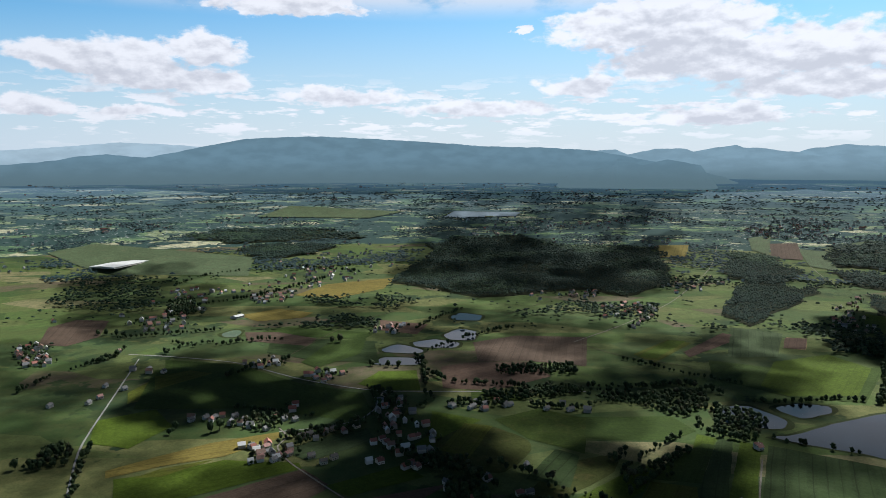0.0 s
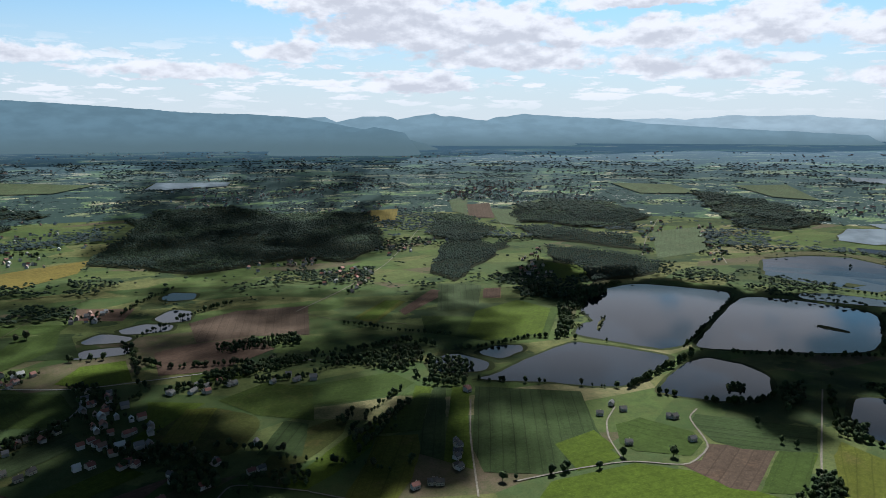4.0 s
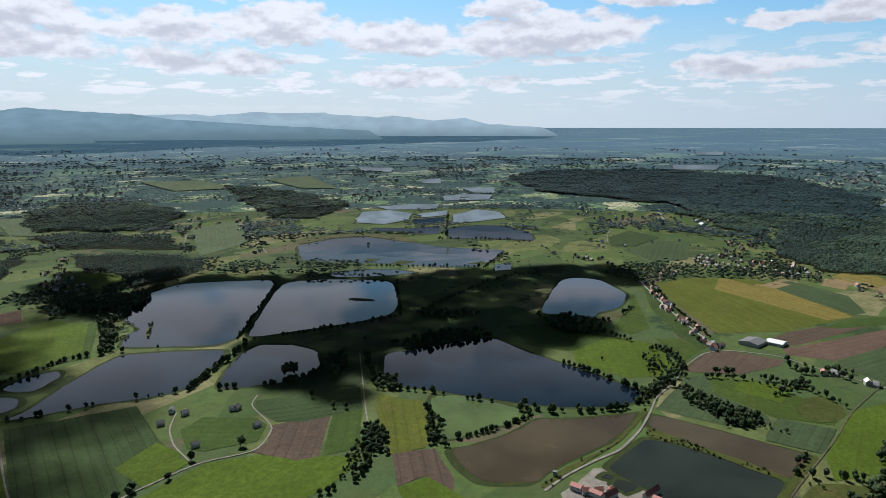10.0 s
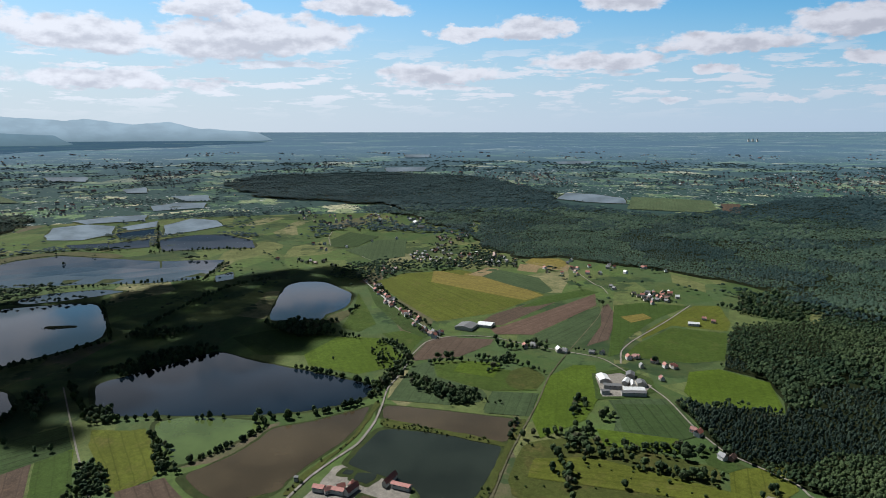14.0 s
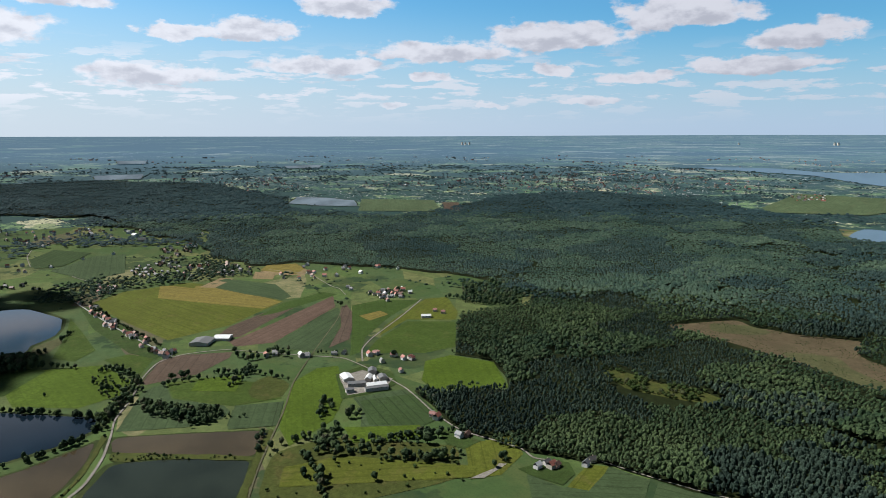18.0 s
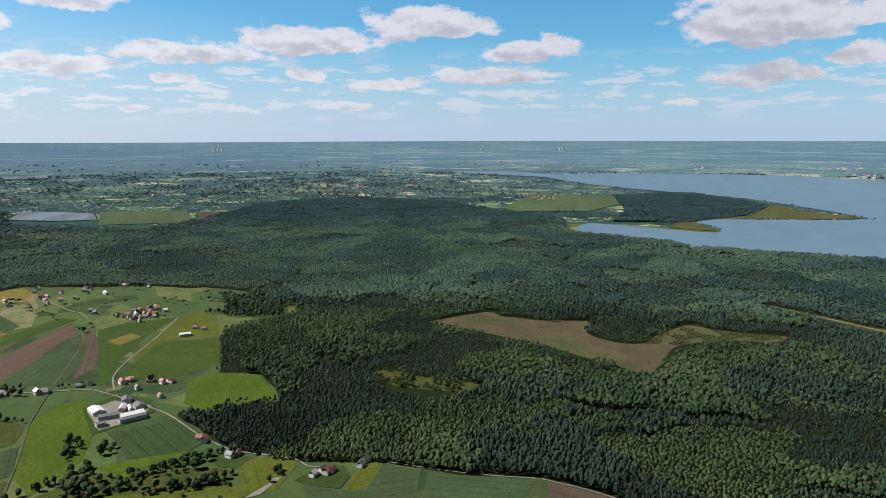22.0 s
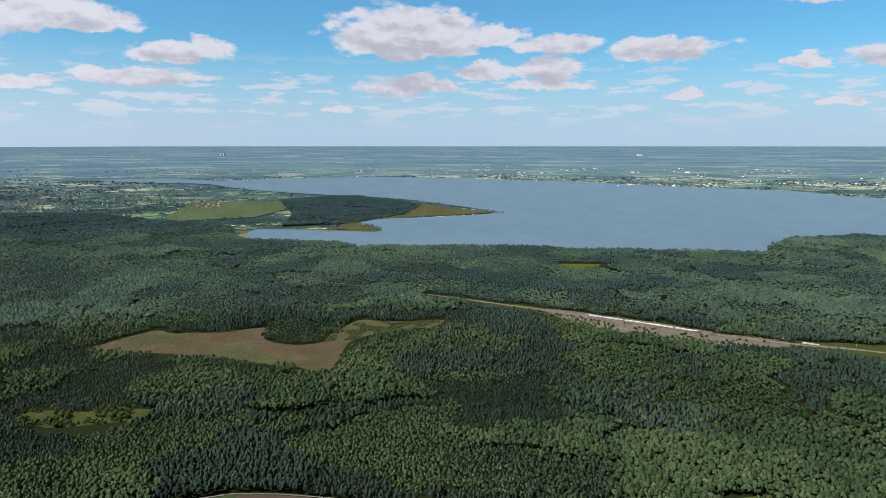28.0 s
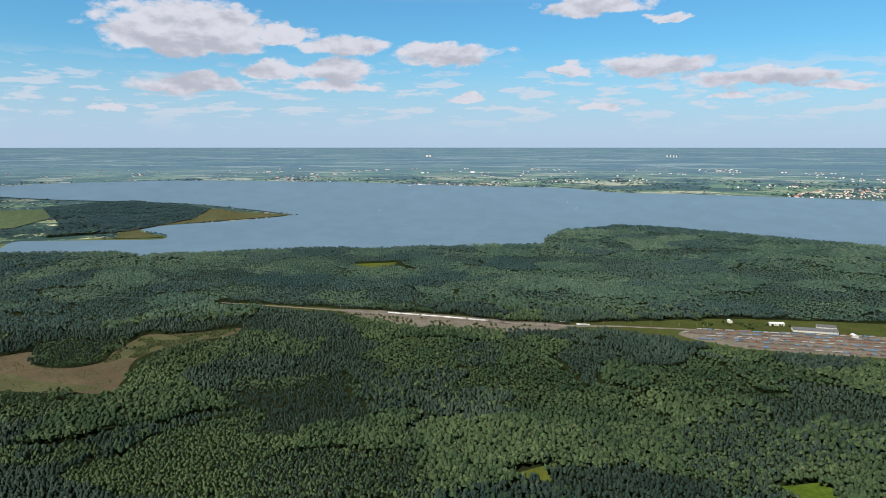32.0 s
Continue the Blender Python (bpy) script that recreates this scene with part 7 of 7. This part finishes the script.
def catenary_masts(gap, *pts):
    """Steel masts with an arm over the track, along the main line."""
    line = softened(pts, gap, 0.0, True, closed=False)
    first = None
    t = np.gradient(line, axis=0)
    for (x, y), w in zip(line, t):
        m = spot(x - w[1] / np.hypot(*w) * 2.9, y + w[0] / np.hypot(*w) * 2.9, 0.4, math.degrees(math.atan2(w[1], w[0])))
        if first is None:
            first = new("catenary_mast")
            part("pole", box_bm(-0.16, 0.16, -0.16, 0.16, 0, 8.5), WALLS["grey"], first)
            part("arm", box_bm(-0.08, 0.08, -4.0, 0.1, 6.6, 6.8), STEEL, first, "steel bracket arm")
            part("foot", box_bm(-0.4, 0.4, -0.4, 0.4, 0, 0.4), WALLS["grey"], first, "concrete foot")
            first.matrix_basis = m
            tagged(first, "slim grey catenary mast beside the track", "mast", "masts of the railway")
        else:
            copy_thing(first, m)


catenary_masts(45, (480, -1431), (347, -1425), (218, -1413), (94, -1393), (-23, -1387), (-137, -1405), (-304, -1415))


def sail_boat(x, y, turn):
    root = new("sailing_boat")
    root.matrix_basis = spot(x, y, 3.5, turn)
    bm = box_bm(-4.0, 4.0, -1.2, 1.2, -0.4, 0.9)
    for v in bm.verts:
        if v.co.x > 0:
            v.co.y *= 0.15
        if v.co.z < 0:
            v.co.xy *= 0.7
    part("hull", bm, WALLS["white"], root)
    part("mast", box_bm(0.3, 0.42, -0.06, 0.06, 0.9, 11), STEEL, root, "slim mast")
    bm = bmesh.new()
    bm.faces.new([bm.verts.new(v) for v in ((0.2, 0.05, 1.6), (-3.6, 0.3, 1.6), (-1.4, 0.4, 6.0), (0.25, 0.05, 10.6))])
    bmesh.ops.solidify(bm, geom=bm.faces[:], thickness=0.05)
    part("sail", bm, WALLS["white"], root, "white sail")
    tagged(root, "small white sailing boat on the reservoir", "boat", "boats on the reservoir")


def cooling_tower(x, y, tall, label="pale cooling tower on the far horizon"):
    root = new("cooling_tower")
    root.matrix_basis = spot(x, y, 0, 0, PLAN)
    bm = bmesh.new()
    ring = [[bm.verts.new((r * tall * math.cos(a * math.pi / 8), r * tall * math.sin(a * math.pi / 8), z * tall)) for a in range(16)] for z, r in ((0, 0.40), (0.25, 0.31), (0.5, 0.25), (0.75, 0.225), (0.9, 0.235), (1.0, 0.25))]
    for lo, hi in zip(ring[:-1], ring[1:]):
        for a in range(16):
            bm.faces.new((lo[a], lo[(a + 1) % 16], hi[(a + 1) % 16], hi[a]))
    part("shell", bm, WALLS["white"], root)
    part("base_ring", box_bm(-0.3 * tall, 0.3 * tall, -0.3 * tall, 0.3 * tall, -2, 0.02 * tall), WALLS["grey"], root)
    tagged(root, label, "tower", "cooling towers on the horizon")


sail_boat(-47, -4029, 120)
sail_boat(7, -4510, 15)
sail_boat(3587, -5882, 80)
sail_boat(458, -5222, 0)
sail_boat(-625, -4149, 120)
sail_boat(-49, -4135, 110)
sail_boat(1051, -3747, 45)
sail_boat(3551, -5040, 20)
cooling_tower(-3059, -23790, 102)
cooling_tower(-3163, -23776, 102)
cooling_tower(-3267, -23762, 102)
cooling_tower(-3354, -23750, 102)
cooling_tower(17071, -16825, 124)
cooling_tower(17009, -16888, 124)
cooling_tower(4934, -23469, 97)
cooling_tower(4846, -23488, 97)
cooling_tower(22952, -6933, 102)
cooling_tower(22918, -7044, 102)
cooling_tower(22878, -7173, 102)
cooling_tower(18836, -14841, 102)
cooling_tower(17013, -16903, 124)
cooling_tower(4976, -23452, 97)
cooling_tower(4862, -23476, 97)


def shrubs(gap, tall, *pts):
    """Low bushes and tussocks strewn over a patch of land, as one mesh."""
    xy = scatter(pts, gap, RNG)
    CLEAR_KEEP = np.array([noise.noise((x / 35, y / 35, 12.0)) for x, y in xy])
    xy = xy[CLEAR_KEEP > -0.02]
    stand("bushes", xy, tall, HEDGELEAF, 10, "low bushes and tussocks strewn over open ground", "bushes", len(xy), broad=1.5)


CLEAR.clear()
shrubs(5, 2.6, (742, -973), (771, -1065), (778, -1153), (703, -1167), (614, -1241), (606, -1179), (677, -1105), (701, -1007))
shrubs(8, 1.6, (1091, -734), (1093, -787), (1088, -896), (1032, -894), (955, -946), (911, -1018), (846, -938), (770, -941), (742, -973), (771, -1065), (778, -1153), (703, -1167), (614, -1241), (606, -1179), (677, -1105), (701, -1007), (655, -910), (626, -856), (658, -836), (722, -854), (848, -815), (922, -800), (1017, -770))
shrubs(24, 3.5, (742, -4), (763, -78), (747, -115), (705, -209), (690, -212), (620, -198), (603, 15))
shrubs(11, 4.5, (603, -1402), (437, -1381), (318, -1316), (107, -1299), (-24, -1351), (-23, -1374), (112, -1347), (336, -1385))
shrubs(10, 5, (-288, -1449), (-408, -1492), (-473, -1448), (-390, -1414), (-293, -1413))
shrubs(7, 6, (897, -496), (882, -533), (833, -549), (768, -602), (724, -608), (741, -561), (808, -496))
shrubs(7, 2.5, (1838, -3130), (2100, -3734), (1722, -3479), (1418, -3454), (1581, -3200), (1757, -2940), (1883, -2728), (1752, -2588), (1567, -2468), (1760, -2383), (1895, -2652))
shrubs(5, 3, (659, 997), (727, 1116), (854, 1239), (1006, 1344), (1003, 1299), (921, 1263), (828, 1194), (765, 1118), (756, 1065), (676, 1006))
shrubs(5, 2, (1112, 877), (1133, 818), (1120, 811), (1098, 863))
shrubs(5, 3, (719, 1005), (764, 1055), (794, 1081), (758, 1037), (718, 996))
shrubs(8, 3, (842, 192), (836, 183), (734, 188), (643, 214), (592, 221), (591, 232), (649, 222), (718, 195), (782, 190))
shrubs(8, 3, (730, 16), (807, -3), (799, -10), (712, 9), (602, 28), (601, 42), (671, 26))
shrubs(6, 2.5, (788, 173), (768, 113), (752, 57), (735, 15), (724, 16), (739, 56), (754, 111), (763, 169))
shrubs(7, 3, (638, 358), (692, 327), (748, 305), (744, 300), (688, 322), (634, 352))

# ---- scattered woods, hedges and homes of the farther country ----
def far_country():
    rng = np.random.default_rng(5)
    n = 210000
    d = np.exp(rng.uniform(math.log(1450), math.log(8000), n))
    a = np.radians(rng.uniform(-42, 205, n))
    x, y = E0[0] + d * np.sin(a), E0[1] + d * np.cos(a)
    free = np.ones(n, bool)
    for o in TAKEN:
        free &= ~inside(o, x, y)
    x, y, d = x[free], y[free], d[free]
    w = np.array([noise.fractal((p / 380, q / 380, 2.0), 0.75, 2.0, 4) for p, q in zip(x, y)])
    l1 = np.array([noise.noise((p / 300, q / 300, 9.0)) for p, q in zip(x, y)])
    l2 = np.array([noise.noise((p / 240 + 50, q / 520, 4.0)) for p, q in zip(x, y)])
    open_land = np.where(y < -3500, 0.22, 0.0)
    keep = (w > np.where(d < 2300, 0.31, 0.235) + open_land) | (np.abs(l1) < 0.007 * (d / 2500)) | (np.abs(l2) < 0.005 * (d / 2500)) | (rng.uniform(0, 1, len(x)) < 0.004)
    x, y, d = x[keep], y[keep], d[keep]
    # the nearer copses take the backlit-dark leaves, the rest the hazed ones
    for lo, hi, shape, mat in ((1450, 2300, "dome", BACKLITLEAF), (2300, 8000, "tent", FARLEAF)):
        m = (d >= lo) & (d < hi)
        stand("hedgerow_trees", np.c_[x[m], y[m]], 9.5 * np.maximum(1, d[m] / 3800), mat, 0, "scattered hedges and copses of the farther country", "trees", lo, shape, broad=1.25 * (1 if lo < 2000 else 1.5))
    # homes in loose clusters
    n = 26000
    d = np.exp(rng.uniform(math.log(1700), math.log(12000), n))
    a = np.radians(rng.uniform(-42, 205, n))
    x, y = E0[0] + d * np.sin(a), E0[1] + d * np.cos(a)
    c = np.array([noise.fractal((p / 900, q / 900, 20.0), 0.7, 2.0, 3) for p, q in zip(x, y)])
    ok = c + rng.normal(0, 0.12, n) > 0.36
    for o in TAKEN:
        ok &= ~inside(o, x, y)
    FARHOMES.extend(zip(x[ok], y[ok], rng.uniform(0, 360, ok.sum())))


def far_homes():
    rng = np.random.default_rng(6)
    h = np.array(FARHOMES)
    m = len(h)
    t = np.radians(h[:, 2])
    d = np.hypot(h[:, 0] - E0[0], h[:, 1] - E0[1])
    big = rng.uniform(0.8, 1.3, m) * np.where((rng.uniform(0, 1, m) < 0.05) & (d > 2300), 2.2, 1.0) * np.maximum(1, d / 4500)
    L, W = 4.2 * big, 3.3 * big

    def block(corners, faces, name, mat, label):
        c = np.array(corners, float)
        px = c[None, :, 0] * L[:, None]
        py = c[None, :, 1] * W[:, None]
        v = np.stack([h[:, 0:1] + px * np.cos(t)[:, None] - py * np.sin(t)[:, None], h[:, 1:2] + px * np.sin(t)[:, None] + py * np.cos(t)[:, None], c[None, :, 2] * big[:, None] ** 0.5], -1)
        f = (np.array(faces)[None] + (np.arange(m) * len(c))[:, None, None]).reshape(-1, len(faces[0]))
        tone = np.repeat(rng.uniform(0, 1, m), len(c))
        tagged(link(name, lay(v.reshape(-1, 3)), f, mat, tone=tone), label, "houses", kind="stuff")

    block([(-1, -1, 0), (1, -1, 0), (1, 1, 0), (-1, 1, 0), (-1, -1, 5), (1, -1, 5), (1, 1, 5), (-1, 1, 5)],
          [(0, 1, 5, 4), (1, 2, 6, 5), (2, 3, 7, 6), (3, 0, 4, 7)], "far_house_walls", material("far_walls", far_wall_build), "pale walls of distant village houses")
    block([(-1.1, -1.15, 4.7), (1.1, -1.15, 4.7), (1.1, 1.15, 4.7), (-1.1, 1.15, 4.7), (-1.1, 0, 8.4), (1.1, 0, 8.4)],
          [(0, 1, 5, 4), (2, 3, 4, 5), (0, 4, 3, 3), (1, 2, 5, 5)][:2], "far_house_roofs", material("far_roofs", far_roof_build), "red and grey roofs of distant village houses")


def far_wall_build(n, bsdf):
    tone = n.add("ShaderNodeAttribute", attribute_name="tone").outputs["Fac"]
    wire(n, bsdf, n.ramp(tone, (0.0, (0.403, 0.396, 0.382)), (0.6, (0.317, 0.288, 0.238)), (0.85, (0.245, 0.223, 0.202)), ease="CONSTANT"), 0.9)


def far_roof_build(n, bsdf):
    tone = n.add("ShaderNodeAttribute", attribute_name="tone").outputs["Fac"]
    wire(n, bsdf, n.ramp(tone, (0.0, (0.186, 0.062, 0.043)), (0.35, (0.099, 0.099, 0.105)), (0.6, (0.124, 0.068, 0.050)), (0.82, (0.384, 0.384, 0.384)), ease="CONSTANT"), 0.7)


far_country()
far_homes()
if LOOSE:
    L3 = np.array(LOOSE)
    LD = np.hypot(L3[:, 0] - E0[0], L3[:, 1] - E0[1])
    for lo, hi, clumps in ((0, 1500, 24), (1500, 9000, 5)):
        m = (LD >= lo) & (LD < hi)
        stand("hedgerow_trees", L3[m, :2], L3[m, 2], LEAF, clumps, "rows and groves of leafy trees along ponds and fields", "trees", 77 + lo, trunk=True, lobes=2)


# ---- unseen clouds overhead, added so that their shade lies on the land ----
def cloud_build(n, bsdf):
    wire(n, bsdf, (0.85, 0.85, 0.86), 1.0, Alpha=0.75)


# half-clear cloud, added where the land is only to be dimmed
def thin_cloud_build(n, bsdf):
    wire(n, bsdf, (0.85, 0.85, 0.86), 1.0, Alpha=0.26)


def overhead_cloud(thick, *pts):
    """A broken cumulus added out of view, two kilometres up, so that its shade falls on this part of the plan."""
    rng = np.random.default_rng(int(abs(pts[0][0])))
    high = 2000.0
    s = sun_way()
    spots = scatter(pts, 70.0, rng)
    spots = np.array([q for q in spots if noise.fractal((q[0] / 260, q[1] / 260, 7.0), 0.7, 2.0, 3) > (-0.6 if thick else -0.3)])
    if not len(spots):
        return
    V, F, n = [], [], 0
    for x, y in spots:
        v, f = ico(rng, 0.25)
        r = rng.uniform(42, 72)
        lift = rng.uniform(-25, 60)
        v = v * (r, r, r * 0.6) + (x + s.x / s.z * (high + lift), y + s.y / s.z * (high + lift), high + lift)
        V.append(v), F.append(f + n)
        n += len(v)
    tagged(link("cloud", np.vstack(V), np.vstack(F), material("cloud_white", cloud_build) if thick else material("thin_cloud_white", thin_cloud_build), smooth=True), "white cumulus cloud placed out of view to shade the land", "cloud", kind="stuff")


overhead_cloud(1, (740, 1440), (947, 1602), (1240, 1123), (1526, 710), (1738, 497), (1580, 399), (1220, 414), (1086, 319), (934, 428), (778, 552), (689, 527), (649, 533), (640, 660), (800, 860), (770, 1100))
overhead_cloud(1, (-553, 1092), (-449, 1133), (-241, 1097), (-112, 1064), (-39, 1009), (-66, 917), (-152, 880), (-286, 895), (-417, 900))
overhead_cloud(0, (-522, 1671), (-270, 1776), (137, 1669), (383, 1431), (697, 1427), (803, 1242), (629, 961), (427, 944), (265, 974), (153, 1029), (14, 1120), (-124, 1189), (-289, 1229))
overhead_cloud(0, (-172, 2013), (-174, 3284), (963, 3197), (627, 1899), (167, 1709))
# thin veil added only to dim the northern foreground
overhead_cloud(0, (-897, 1279), (-660, 1313), (-400, 1268), (-76, 1063), (146, 978), (417, 921), (419, 820), (372, 634), (119, 625), (-101, 636), (-370, 649), (-498, 688))
overhead_cloud(0, (-1146, 1975), (-886, 2073), (-565, 1813), (-476, 1443), (-619, 1312), (-848, 1448))
overhead_cloud(1, (-151, 793), (-61, 839), (3, 770), (33, 699), (-26, 677), (-89, 718))
overhead_cloud(1, (-150, 640), (20, 600), (90, 700), (60, 900), (-60, 950))
overhead_cloud(1, (130, 620), (260, 560), (330, 640), (300, 800), (190, 860))
overhead_cloud(0, (100, 1060), (330, 1180), (520, 1150), (430, 930), (230, 900))
overhead_cloud(0, (367, 835), (470, 730), (600, 770), (690, 940), (460, 1010), (310, 950))
